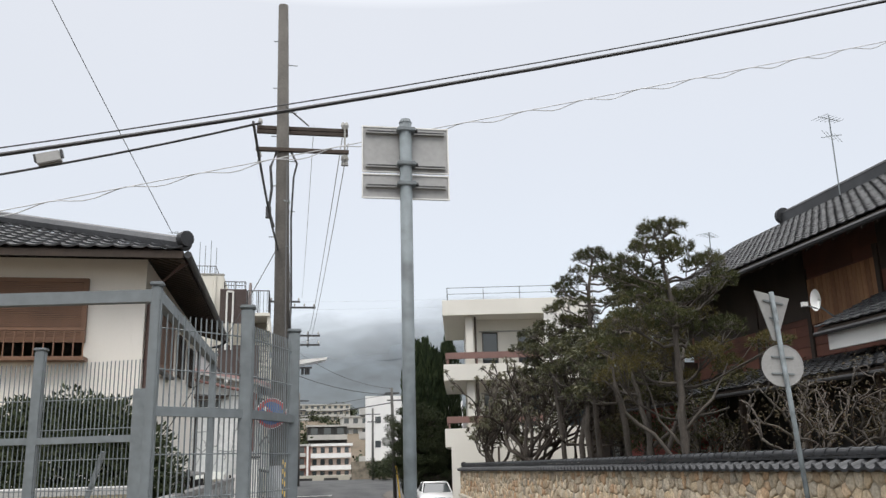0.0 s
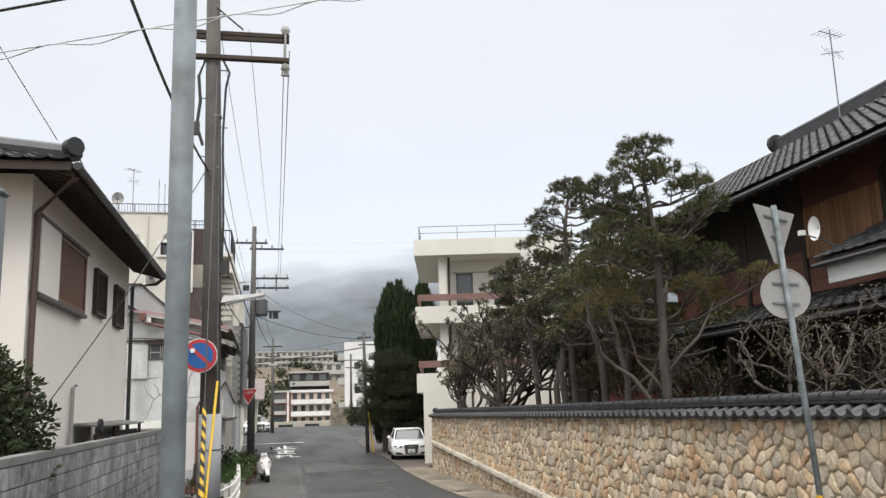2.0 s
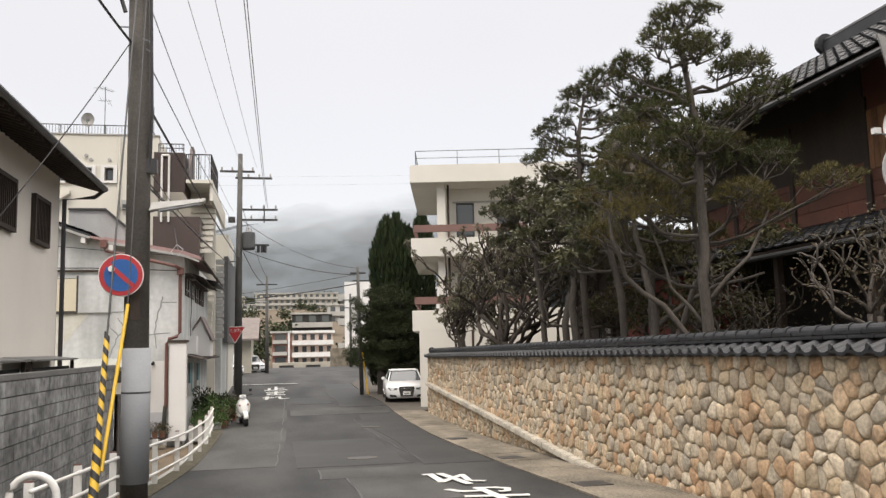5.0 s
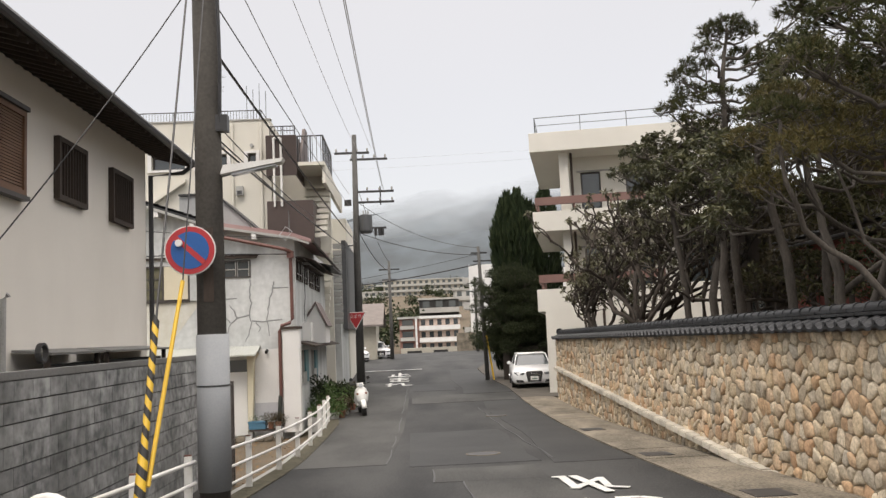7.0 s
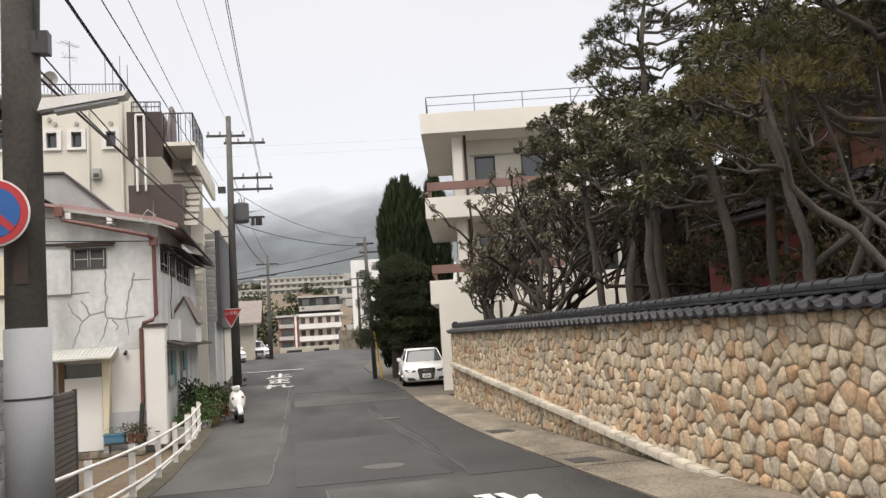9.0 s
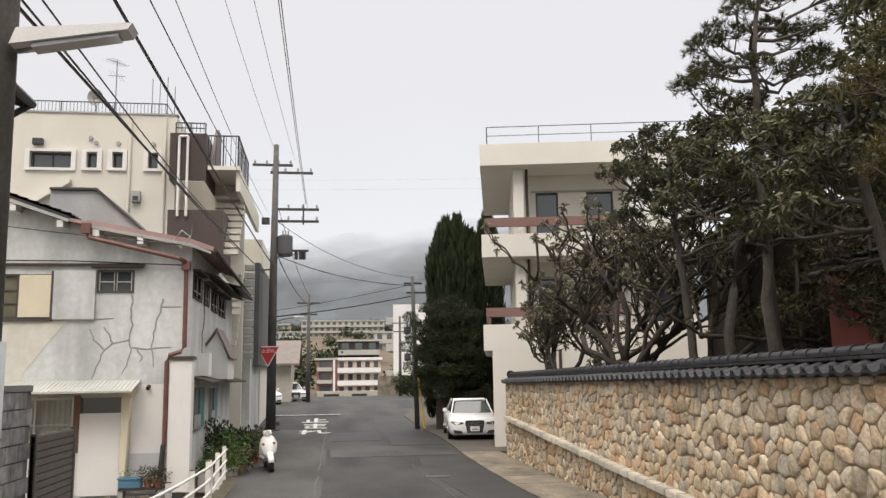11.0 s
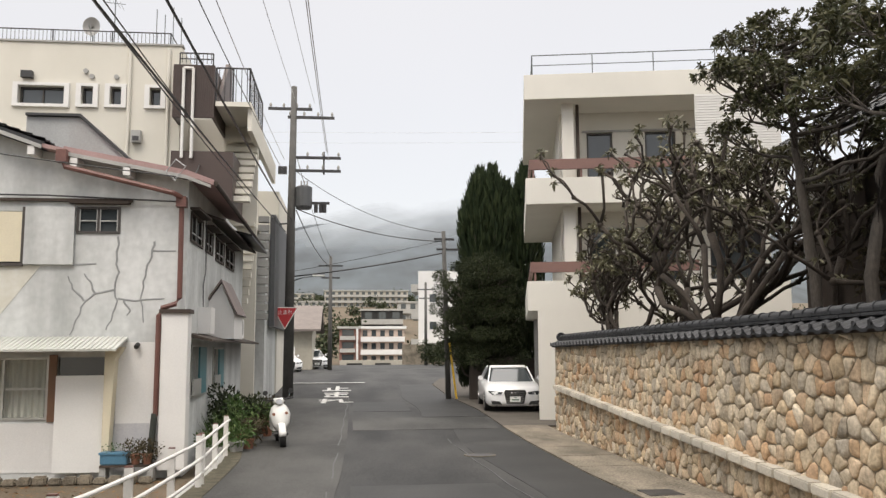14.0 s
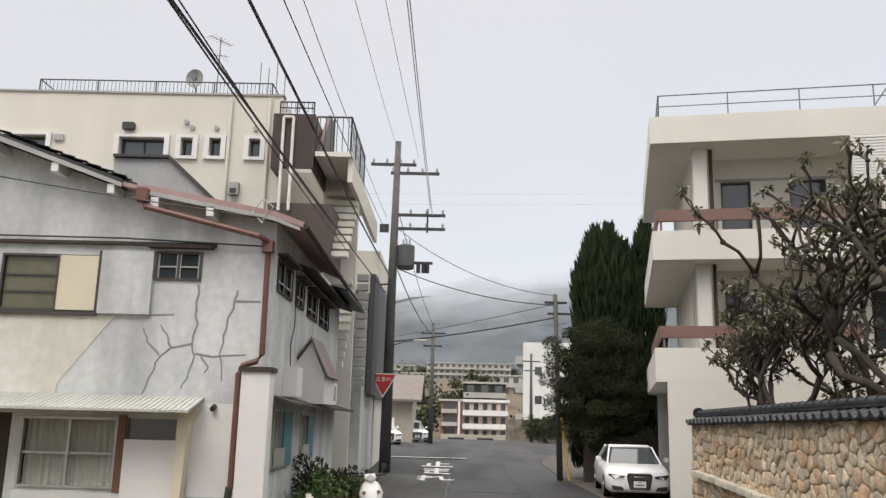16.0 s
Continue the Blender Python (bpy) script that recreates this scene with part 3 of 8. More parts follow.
# ---- stone garden wall ----
WALL_X, WALL_A, WALL_B = 7.6, 2.0, 37.62


def coping_z(y):
    return 1.40 - 0.0092 * (y - 12)


def band_z(y):
    return -0.80 + 0.0505 * (y - 18.4)


bm = bmesh.new()
rows = [[bm.verts.new(p) for p in ((WALL_X + .03, y, -1.4), (WALL_X + .4, y, -1.4), (WALL_X + .4, y, coping_z(y)), (WALL_X + .03, y, coping_z(y)))] for y in np.linspace(WALL_A, WALL_B, 20)]
for r, s in zip(rows, rows[1:]):
    for k in range(4):
        bm.faces.new((r[k], r[(k + 1) % 4], s[(k + 1) % 4], s[k]))
bm.faces.new(rows[0])
bm.faces.new(rows[-1][::-1])
bmesh.ops.recalc_face_normals(bm, faces=bm.faces[:])
stone_wall = single("wall_stone", bm, MORTAR, "garden wall of tan rounded stones under a tiled coping", "wall", kind="structure")
KAWARA_BED = bm_prism([(WALL_X - .06, -.02), (WALL_X + .46, -.02), (WALL_X + .46, .03), (WALL_X + .24, .15), (WALL_X + .16, .15), (WALL_X - .06, .03)], "y", 0, 1)
for v in KAWARA_BED.verts:
    y = WALL_A + v.co.y * (WALL_B - WALL_A)
    v.co = (v.co.x, y, v.co.z + coping_z(y))
part("coping_bed", KAWARA_BED, TIMBER, stone_wall)
ledge = thing("stone_ledge", pose(0, 0, 0), "pale dressed stone ledge course along the wall foot", "ledge", kind="structure")
ledge_me = mesh_of(bm_box(-.16, .05, -.19, .19, -.06, .06, bevel=.016), "ledge_stone", mat("ledge_stone", (.60, .555, .47), (.42, .39, .33), fine=30, coarse=2, bump=0.3, vary=0.35))
y = 17.6
while y < WALL_B - .3:
    o = new("ledge_stone", ledge_me)
    o.parent = ledge
    o.matrix_basis = pose(WALL_X, y, band_z(y), 2.9)
    y += 0.412

# ---- block wall of the first house ----
BLOCK_X, BLOCK_A, BLOCK_B, BLOCK_TOP = -1.3, 9.6, 23.4, 1.28
block_wall = single("wall_block", bm_box(BLOCK_X - .14, BLOCK_X - .012, BLOCK_A, BLOCK_B, -1.6, BLOCK_TOP - .02), BLOCK_MORTAR, "weathered grey concrete block boundary wall", "wall", kind="structure")
part("wall_cap", bm_box(BLOCK_X - .16, BLOCK_X + .012, BLOCK_A, BLOCK_B, BLOCK_TOP - .02, BLOCK_TOP + .06, bevel=.008), mat("wall_cap_concrete", (.14, .14, .138), (.20, .20, .195), fine=40, coarse=1.5, streak=.3), block_wall, "dark concrete cap blocks")

# ---- windows and small house parts ----


def window(parent, axis, at, u0, u1, z0, z1, out, frame_mat=FRAME_DARK, glass=GLASS, panes=2, depth=0.06, bar_w=0.045, name="window"):
    """A framed sliding window in a wall: out is +1 or -1, the way that it faces."""
    def B(a, b, c, d, e, f):
        lo, hi = sorted((at + e * out, at + f * out))
        return bm_box(lo, hi, a, b, c, d) if axis == "x" else bm_box(a, b, lo, hi, c, d)
    w = part(name, B(u0, u1, z0, z0 + bar_w, -depth, .035), frame_mat, parent)
    part("window_head", B(u0, u1, z1 - bar_w, z1, -depth, .035), frame_mat, w)
    for a, b in ((u0, u0 + bar_w), (u1 - bar_w, u1)):
        part("window_jamb", B(a, b, z0 + bar_w, z1 - bar_w, -depth, .035), frame_mat, w)
    step = (u1 - u0 - 2 * bar_w) / panes
    for i in range(panes):
        a = u0 + bar_w + i * step
        part("pane", B(a + .006, a + step - .006, z0 + bar_w, z1 - bar_w, -depth + .012, -depth + .02), glass, w)
        if i:
            part("mullion", B(a - .025, a + .025, z0 + bar_w, z1 - bar_w, -depth + .02, .02), frame_mat, w)
    return w


TILE_ME = {}


def tile_mesh(material, w, l):
    """One curved clay roof tile: a shallow pan and a raised roll, lying along +y (up the slope)."""
    key = (material.name, w, l)
    if key not in TILE_ME:
        prof = [(-.5, .35), (-.42, .12), (-.2, -.02), (.08, .0), (.22, .16), (.33, .42), (.42, .52), (.5, .44)]
        bmt = bmesh.new()
        h = 0.055
        a = [bmt.verts.new((u * w, 0, v * h + .035)) for u, v in prof]
        b = [bmt.verts.new((u * w, l * 1.12, v * h)) for u, v in prof]
        c = [bmt.verts.new((u * w, 0, v * h + .008)) for u, v in prof]
        for k in range(len(prof) - 1):
            bmt.faces.new((a[k], a[k + 1], b[k + 1], b[k]))
            bmt.faces.new((c[k], c[k + 1], a[k + 1], a[k]))
        TILE_ME[key] = mesh_of(bmt, "roof_tile", material, smooth=False)
    return TILE_ME[key]


def tile_roof(parent, origin, along, up, n_along, n_up, w, l, material, keep, cut=None):
    """Rows of tiles on a slope; the lowest rows are pieces of their own, the rest one mesh."""
    me = tile_mesh(material, w, l)
    e1, e2 = Vector(along).normalized(), Vector(up).normalized()
    e3 = e1.cross(e2).normalized()
    base = [(v.co.copy()) for v in me.vertices]
    polys = [tuple(p.vertices) for p in me.polygons]
    verts, faces, made = [], [], 0
    for j in range(n_up):
        for i in range(n_along):
            if cut and not cut((i + .5) / n_along, (j + .5) / n_up):
                continue
            o = Vector(origin) + e1 * (w * (i + .5)) + e2 * (l * j)
            m = Matrix((e1, e2, e3)).transposed().to_4x4()
            m.translation = o
            m = m @ pose(0, 0, 0.004 * math.sin(i * 7.7 + j * 3.1), 0, 0, 0.5 * math.sin(i * 3.3 + j * 5.7))
            if made < keep:
                ob = new("roof_tile", me)
                ob.parent, ob.matrix_basis = parent, m
                made += 1
            else:
                k = len(verts)
                verts += [m @ v for v in base]
                faces += [tuple(k + q for q in p) for p in polys]
    if verts:
        ob = bulk("roof_tiles", verts, faces, material)
        ob.parent = parent
        tagged(ob, kind="stuff")


# ---- first house: cream stucco, tiled hip roof ----
H1X, H1A, H1B, H1E = -2.4, 14.75, 23.2, 5.0
h1 = thing("stucco_house", pose(0, 0, 0), "two-storey cream stucco house with grey tiled roof", "house")
W1, W2, W3 = (14.95, 18.1, 3.5, 4.5), (19.16, 20.15, 3.62, 4.47), (21.28, 22.25, 3.6, 4.45)
FW = (-5.3, -3.35, 3.45, 4.75)
bm = wall_cells(bmesh.new(), H1A, H1B, -1.5, H1E + .15, -.18, [W1, W2, W3], "x", H1X)
part("wall", bm, STUCCO, h1)
part("wall", wall_cells(bmesh.new(), -9.5, H1X - .181, -1.5, H1E + .15, .18, [FW], "y", H1A), STUCCO, h1)
part("wall", bm_box(-9.5, H1X - .181, H1B - .18, H1B, -1.5, H1E + .15), STUCCO, h1)
part("wall", bm_box(-9.68, -9.5, H1A, H1B, -1.5, H1E + .15), STUCCO, h1)
# near-black floor, so the unlit room is dark by colour
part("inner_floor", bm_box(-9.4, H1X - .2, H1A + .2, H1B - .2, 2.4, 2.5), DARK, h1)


def louvres(parent, axis, at, u0, u1, z0, z1, out, material, n, name="shutter", upright=False):
    def B(a, b, c, d, e, f):
        lo, hi = sorted((at + e * out, at + f * out))
        return bm_box(lo, hi, a, b, c, d) if axis == "x" else bm_box(a, b, lo, hi, c, d)
    s = part(name, B(u0, u1, z0, z1, .0, .03), material, parent)
    for a, b, c, d in ((u0 - .04, u0 + .03, z0 - .04, z1 + .04), (u1 - .03, u1 + .04, z0 - .04, z1 + .04), (u0 + .03, u1 - .03, z0 - .04, z0 + .03), (u0 + .03, u1 - .03, z1 - .03, z1 + .04)):
        part("frame", B(a, b, c, d, .0, .085), material, s)
    for i in range(n):
        if upright:
            a = u0 + .03 + (u1 - u0 - .06) * (i + .5) / n
            part("slat", B(a - .012, a + .012, z0 + .03, z1 - .03, .03, .065), material, s)
        else:
            c = z0 + .03 + (z1 - z0 - .06) * (i + .5) / n
            part("slat", B(u0 + .03, u1 - .03, c - .012, c + .014, .03, .06), material, s)
    return s


louvres(h1, "x", H1X, 16.2, 18.1, 3.5, 4.5, 1, SHUTTER, 24)
part("shutter_box", bm_box(H1X, H1X + .1, 14.95, 16.12, 3.45, 4.55), STUCCO, h1, "cream shutter box")
part("frame", bm_box(H1X, H1X + .12, 14.9, 18.16, 3.4, 3.455), FRAME_DARK, h1)
part("frame", bm_box(H1X, H1X + .12, 14.9, 18.16, 4.545, 4.6), FRAME_DARK, h1)
louvres(h1, "x", H1X, 19.18, 20.13, 3.64, 4.45, 1, TIMBER, 9, "window_grille", True)
louvres(h1, "x", H1X, 21.3, 22.23, 3.62, 4.43, 1, TIMBER, 9, "window_grille", True)
for u in (W1, W2, W3):
    part("pane", bm_box(H1X - .1, H1X - .09, u[0], u[1], u[2], u[3]), GLASS, h1)
louvres(h1, "y", H1A, FW[0], FW[1], FW[2] + .3, FW[3], -1, SHUTTER, 30)
bal = part("balcony_rail", bm_box(FW[0] - .1, FW[1] + .1, H1A - .34, H1A - .3, FW[2] + .42, FW[2] + .46), SHUTTER, h1, "brown metal window balcony")
part("balcony_sill", bm_box(FW[0] - .1, FW[1] + .1, H1A - .34, H1A, FW[2] - .06, FW[2]), SHUTTER, h1)
for i in range(15):
    x = FW[0] - .08 + (FW[1] - FW[0] + .16) * i / 14
    part("baluster", bm_box(x - .01, x + .01, H1A - .33, H1A - .31, FW[2], FW[2] + .42), SHUTTER, bal)
# roof: eaves, rafters, tiled slopes
EX, EA, EB, EZ = -1.72, 13.95, 23.75, 5.12
SL = 0.30
RIDGE_X = -6.0
top = EZ + SL * (EX - RIDGE_X)
bm = bmesh.new()
c = [bm.verts.new(p) for p in ((EX, EA, EZ), (EX, EB, EZ), (RIDGE_X, EB, top), (RIDGE_X, EA + 3.2, top), (-10.3, EA, EZ), (-10.3, EB, EZ))]
for f in ((0, 1, 2, 3), (0, 3, 4), (4, 3, 2, 5)):
    bm.faces.new([c[i] for i in f])
ext = bmesh.ops.extrude_face_region(bm, geom=bm.faces[:])
bmesh.ops.translate(bm, verts=[v for v in ext["geom"] if isinstance(v, bmesh.types.BMVert)], vec=(0, 0, -.12))
bmesh.ops.recalc_face_normals(bm, faces=bm.faces[:])
h1roof = part("roof", bm, TIMBER, h1, "grey clay tiled hip roof with dark eaves")
up = Vector((RIDGE_X - EX, 0, top - EZ)).normalized()
tile_roof(h1roof, (EX + .05, EB, EZ + .02), (0, -1, 0), up, 36, 17, .27, .27, KAWARA, 150, lambda u, v: (1 - u) * 9.8 > v * 3.2)
front = Vector((0, 3.2, top - EZ)).normalized()
tile_roof(h1roof, (-10.3, EA - .05, EZ + .02), (1, 0, 0), front, 32, 13, .268, .27, KAWARA, 150, lambda u, v: v * .5 < min(u, 1 - u) + .02)
for p, q in (((EX + .05, EA + .02, EZ + .12), (RIDGE_X, EA + 3.2, top + .16)), ((RIDGE_X, EA + 3.2, top + .16), (RIDGE_X, EB, top + .16)), ((-10.3, EA, EZ + .12), (RIDGE_X, EA + 3.2, top + .16))):
    part("ridge", bm_tube([p, q], .12, 8), KAWARA, h1roof)
for p in ((EX + .02, EA - .02, EZ + .2), (RIDGE_X, EA + 3.1, top + .32)):
    ob = part("ridge_end_tile", disc(bmesh.new(), (0, 0, 0), .13, "y", .14, 16), KAWARA_DARK, h1roof, m=Matrix.Translation(p) @ pose(0, 0, 0, 0, 0, 40))
for i in range(40):
    y = EA + .12 + (EB - EA - .24) * i / 39
    part("rafter", bm_prism([(EX + .02, EZ - .19), (EX + .02, EZ - .12), (H1X, EZ - .12 + SL * (EX - H1X)), (H1X, EZ - .19 + SL * (EX - H1X))], "y", y - .025, y + .025), TIMBER, h1roof)
gut1 = part("gutter", bm_tube([(EX + .08, EA, EZ - .06), (EX + .08, EB + .05, EZ - .1)], .06, 8), BLACK_METAL, h1)
part("downpipe", bm_tube([(EX + .06, EB, EZ - .13), (EX - .1, EB - .12, EZ - .3), (H1X + .08, H1B + .06, EZ - .42), (H1X + .08, H1B + .06, -1.2)], .045, 8), BLACK_METAL, h1, "black downpipe at the house corner")
part("downpipe", bm_tube([(EX + .02, EA + .3, EZ - .12), (H1X + .06, H1A + .12, EZ - .5), (H1X + .06, H1A + .12, -1.0)], .045, 8), mat("brown_pipe", (.10, .06, .05), rough=.5), h1, "brown downpipe")
# lean-to shed roof and vents low on the wall
for y0, y1 in ((17.9, 19.7), (19.9, 22.9)):
    part("lean_to_roof", bm_prism([(H1X + .02, 1.52), (H1X + .5, 1.47), (H1X + .5, 1.5), (H1X + .02, 1.55)], "y", y0, y1), mat("lean_to_sheet", (.19, .19, .185), (.13, .13, .125), rough=.6), h1)
    part("lean_to_post", bm_box(H1X + .38, H1X + .44, y0 + .05, y0 + .11, -1.0, 1.475), TIMBER, h1)
    part("lean_to_post", bm_box(H1X + .38, H1X + .44, y1 - .11, y1 - .05, -1.0, 1.475), TIMBER, h1)
    # near-black sheet painted in for the shade under the lean-to
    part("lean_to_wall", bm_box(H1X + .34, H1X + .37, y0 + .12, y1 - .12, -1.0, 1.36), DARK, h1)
part("vent_hose", disc(bmesh.new(), (H1X + .55, 17.5, 1.5), .12, "x", .06, 16, inner=.095), BLACK_METAL, h1, "round black vent")
part("small_pipe", bm_tube([(H1X + .06, 17.6, 1.2), (H1X + .06, 17.6, 2.15), (H1X + .12, 17.6, 2.2)], .035, 8), CONCRETE, h1)

# ---- second house: cracked grey plaster, low gables ----
H2Y, H2R, H2Z0 = 34.1, -1.12, -1.45
h2 = thing("plaster_house", pose(0, 0, 0), "old two-storey grey plaster house with repaired cracks", "house")
holes = [(-3.38, -2.5, 3.56, 4.12), (-6.3, -4.45, 2.93, 4.02), (-5.55, -3.78, -.25, 1.0), (-3.62, -2.62, -1.3, 1.0), (-7.9, -5.75, -.9, 1.05)]
bm = wall_cells(bmesh.new(), -9.8, H2R, H2Z0, 4.45, .2, holes, "y", H2Y)
part("wall", bm, PLASTER_OLD, h2, "cracked grey plaster gable wall")
part("gable", bm_prism([(-9.8, 4.45), (H2R, 4.45), (H2R, 4.72), (-4.1, 5.3), (-6.5, 6.15), (-9.8, 4.95)], "y", H2Y + .0, H2Y + .2), PLASTER_OLD, h2)
side_holes = [(34.35, 35.85, 3.45, 4.1), (36.3, 37.3, 3.45, 4.0), (37.8, 39.2, 3.4, 4.0), (39.6, 41.2, 3.4, 4.0), (34.8, 36.6, .1, 1.25), (37.8, 39.4, .1, 1.2)]
part("wall", wall_cells(bmesh.new(), H2Y + .2, 43.4, H2Z0, 4.75, -.2, side_holes, "x", H2R), PLASTER_OLD, h2, "grey plaster side wall")
part("wall", bm_box(-9.8, H2R - .2, 43.2, 43.4, H2Z0, 4.75), PLASTER_OLD, h2)
part("wall", bm_box(-10, -9.8, H2Y, 43.4, H2Z0, 4.75), PLASTER_OLD, h2)
# near-black floor and partition: the room's darkness is in their colour
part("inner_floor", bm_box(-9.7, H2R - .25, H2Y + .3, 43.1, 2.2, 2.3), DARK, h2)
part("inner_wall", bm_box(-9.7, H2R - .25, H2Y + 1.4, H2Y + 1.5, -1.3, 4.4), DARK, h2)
part("lower_plaster", bm_box(-9.8, -5.0, H2Y - .012, H2Y - .003, 1.3, 2.9), PLASTER_STAIN, h2, "yellow-stained plaster field")
part("lower_plaster", bm_prism([(-5.0, 1.6), (-4.05, 2.88), (-5.0, 2.88)], "y", H2Y - .01, H2Y - .003), PLASTER_STAIN, h2)
# windows of the gable wall
window(h2, "y", H2Y, -3.38, -2.5, 3.56, 4.12, -1, FRAME_DARK, GLASS, 2)
for x0, x1 in ((-3.33, -2.96), (-2.92, -2.55)):
    sash = part("sash", bm_box(x0, x1, H2Y - .01, H2Y + .012, 3.815, 3.84), ALU, h2, "pale worn window sash")
    for a in (x0, x1 - .022):
        part("stile", bm_box(a, a + .022, H2Y - .01, H2Y + .012, 3.61, 3.815), ALU, sash)
        part("stile", bm_box(a, a + .022, H2Y - .01, H2Y + .012, 3.84, 4.07), ALU, sash)
part("window_hood", bm_box(-3.5, -2.3, H2Y - .16, H2Y, 4.17, 4.22), TIMBER, h2, "small dark window hood")
window(h2, "y", H2Y, -6.3, -5.2, 2.93, 4.02, -1, FRAME_DARK, mat("olive_pane", (.10, .10, .06), (.14, .13, .085), rough=.25, fine=5, coarse=2, bump=0), 1)
for z in (3.3, 3.62):
    part("glazing_bar", bm_box(-6.25, -5.25, H2Y + .01, H2Y + .03, z - .02, z + .02), FRAME_DARK, h2)
part("shutter_board", bm_box(-5.2, -4.45, H2Y - .02, H2Y + .05, 2.96, 4.0), YELLOW_BOARD, h2, "cream shutter board")
part("window_sill", bm_box(-6.6, -4.4, H2Y - .07, H2Y + .01, 2.86, 2.93), FRAME_DARK, h2)
part("window_jamb", bm_box(-4.45, -4.39, H2Y - .05, H2Y + .03, 2.93, 4.1), FRAME_DARK, h2)
part("shutter_box", bm_box(-4.38, -3.4, H2Y - .09, H2Y - .002, 2.9, 4.1), PLASTER_OLD, h2, "grey sheet shutter box")
part("trim_band", bm_box(-9.8, -2.25, H2Y - .09, H2Y - .004, 4.22, 4.28), TIMBER, h2)
part("trim_band", bm_tube([(-9.8, H2Y - .1, 4.36), (-4, H2Y - .1, 4.34), (-1.3, H2Y - .1, 4.24)], .018, 6), BLACK_METAL, h2)
w = window(h2, "y", H2Y, -5.55, -3.78, -.25, 1.0, -1, ALU, CLEAR, 2)
for c in w.children:
    if c.name.startswith("pane"):
        c.visible_shadow = False
bm = bmesh.new()
fold = [[bm.verts.new((-5.5 + 1.7 * k / 90, H2Y + .125 + .016 * math.sin(k * .95) + .008 * math.sin(k * .31), z)) for z in (-.22, .98)] for k in range(91)]
for r, s in zip(fold, fold[1:]):
    bm.faces.new((r[0], s[0], s[1], r[1]))
part("net_curtain", bm, CURTAIN, h2, "pale net curtain behind glass", smooth=True)
part("window_rail", bm_box(-5.5, -3.83, H2Y + .01, H2Y + .04, .34, .38), ALU, h2)
part("sliding_door", bm_box(-7.9, -5.75, H2Y + .05, H2Y + .09, -.9, 1.05), TIMBER, h2, "dark timber sliding door")
part("door_post", bm_box(-3.775, -3.625, H2Y - .05, H2Y + .05, -.3, 1.05), SHUTTER, h2, "brown timber door post")
part("white_door_board", bm_box(-3.6, -2.66, H2Y - .14, H2Y - .10, -1.3, .63), WHITE_PLAIN, h2, "plain white board door")
part("door_transom", bm_box(-3.6, -2.62, H2Y + .06, H2Y + .08, .63, 1.0), GLASS, h2)
part("dado", bm_box(-5.6, -3.62, H2Y - .012, H2Y - .004, -1.3, -.32), WHITEWASH, h2)
bm = bm_prism([(H2Y - .02, 1.36), (H2Y - .95, 1.12), (H2Y - .95, 1.16), (H2Y - .02, 1.41)], "x", -9.8, -2.25)
part("awning", bm, AWNING, h2, "pale corrugated sheet awning")
for i in range(76):
    x = -9.75 + i * .0985
    part("awning_rib", bm_prism([(H2Y - .02, 1.41), (H2Y - .96, 1.155), (H2Y - .96, 1.175), (H2Y - .02, 1.43)], "x", x, x + .03), AWNING, h2)
part("side_screen", bm_prism([(-2.62, -1.2), (-2.5, -1.2), (-2.42, .95), (-2.28, 1.2), (-2.62, 1.2)], "y", H2Y - .3, H2Y - .02), YELLOW_BOARD, h2, "cream corrugated side screen")
part("low_wall_patch", bm_box(-2.45, -1.5, H2Y - .02, H2Y - .003, -1.3, -.35), mat("purple_grey_plaster", (.42, .42, .45), (.52, .52, .52), rough=.9), h2)
part("white_corner", bm_box(-2.45, -1.45, H2Y - .012, H2Y - .004, -.35, 1.3), WHITEWASH, h2)
part("pillar", bm_box(-1.5, -.98, H2Y - .42, H2Y - .01, -1.25, 1.88, bevel=.01), WHITEWASH, h2, "white rendered corner pillar")
part("pillar_cap", bm_box(-1.55, -.94, H2Y - .47, H2Y + .02, 1.88, 1.96), TIMBER, h2)
# sealed cracks: branching ribbons
CRACKS = (
    ((-2.52, 3.5), (-2.55, 3.0), (-2.5, 2.75), (-2.58, 2.4), (-2.5, 2.15), (-2.62, 1.75), (-2.7, 1.55)),
    ((-2.55, 2.38), (-2.95, 2.3), (-3.15, 2.15), (-3.3, 1.75), (-3.42, 1.45)),
    ((-2.95, 2.3), (-3.05, 2.55), (-3.18, 2.72)), ((-3.15, 2.15), (-3.4, 2.4), (-3.5, 2.66)),
    ((-2.5, 2.2), (-2.15, 2.15), (-1.95, 2.18), (-1.55, 2.2)),
    ((-1.8, 3.4), (-1.82, 3.15), (-1.92, 2.9), (-1.98, 2.55), (-2.02, 2.2), (-1.96, 1.7)),
    ((-2.36, 2.15), (-2.25, 1.95), (-2.3, 1.85)), ((-1.82, 3.2), (-1.35, 3.2)), ((-3.4, 2.9), (-2.95, 2.92)))
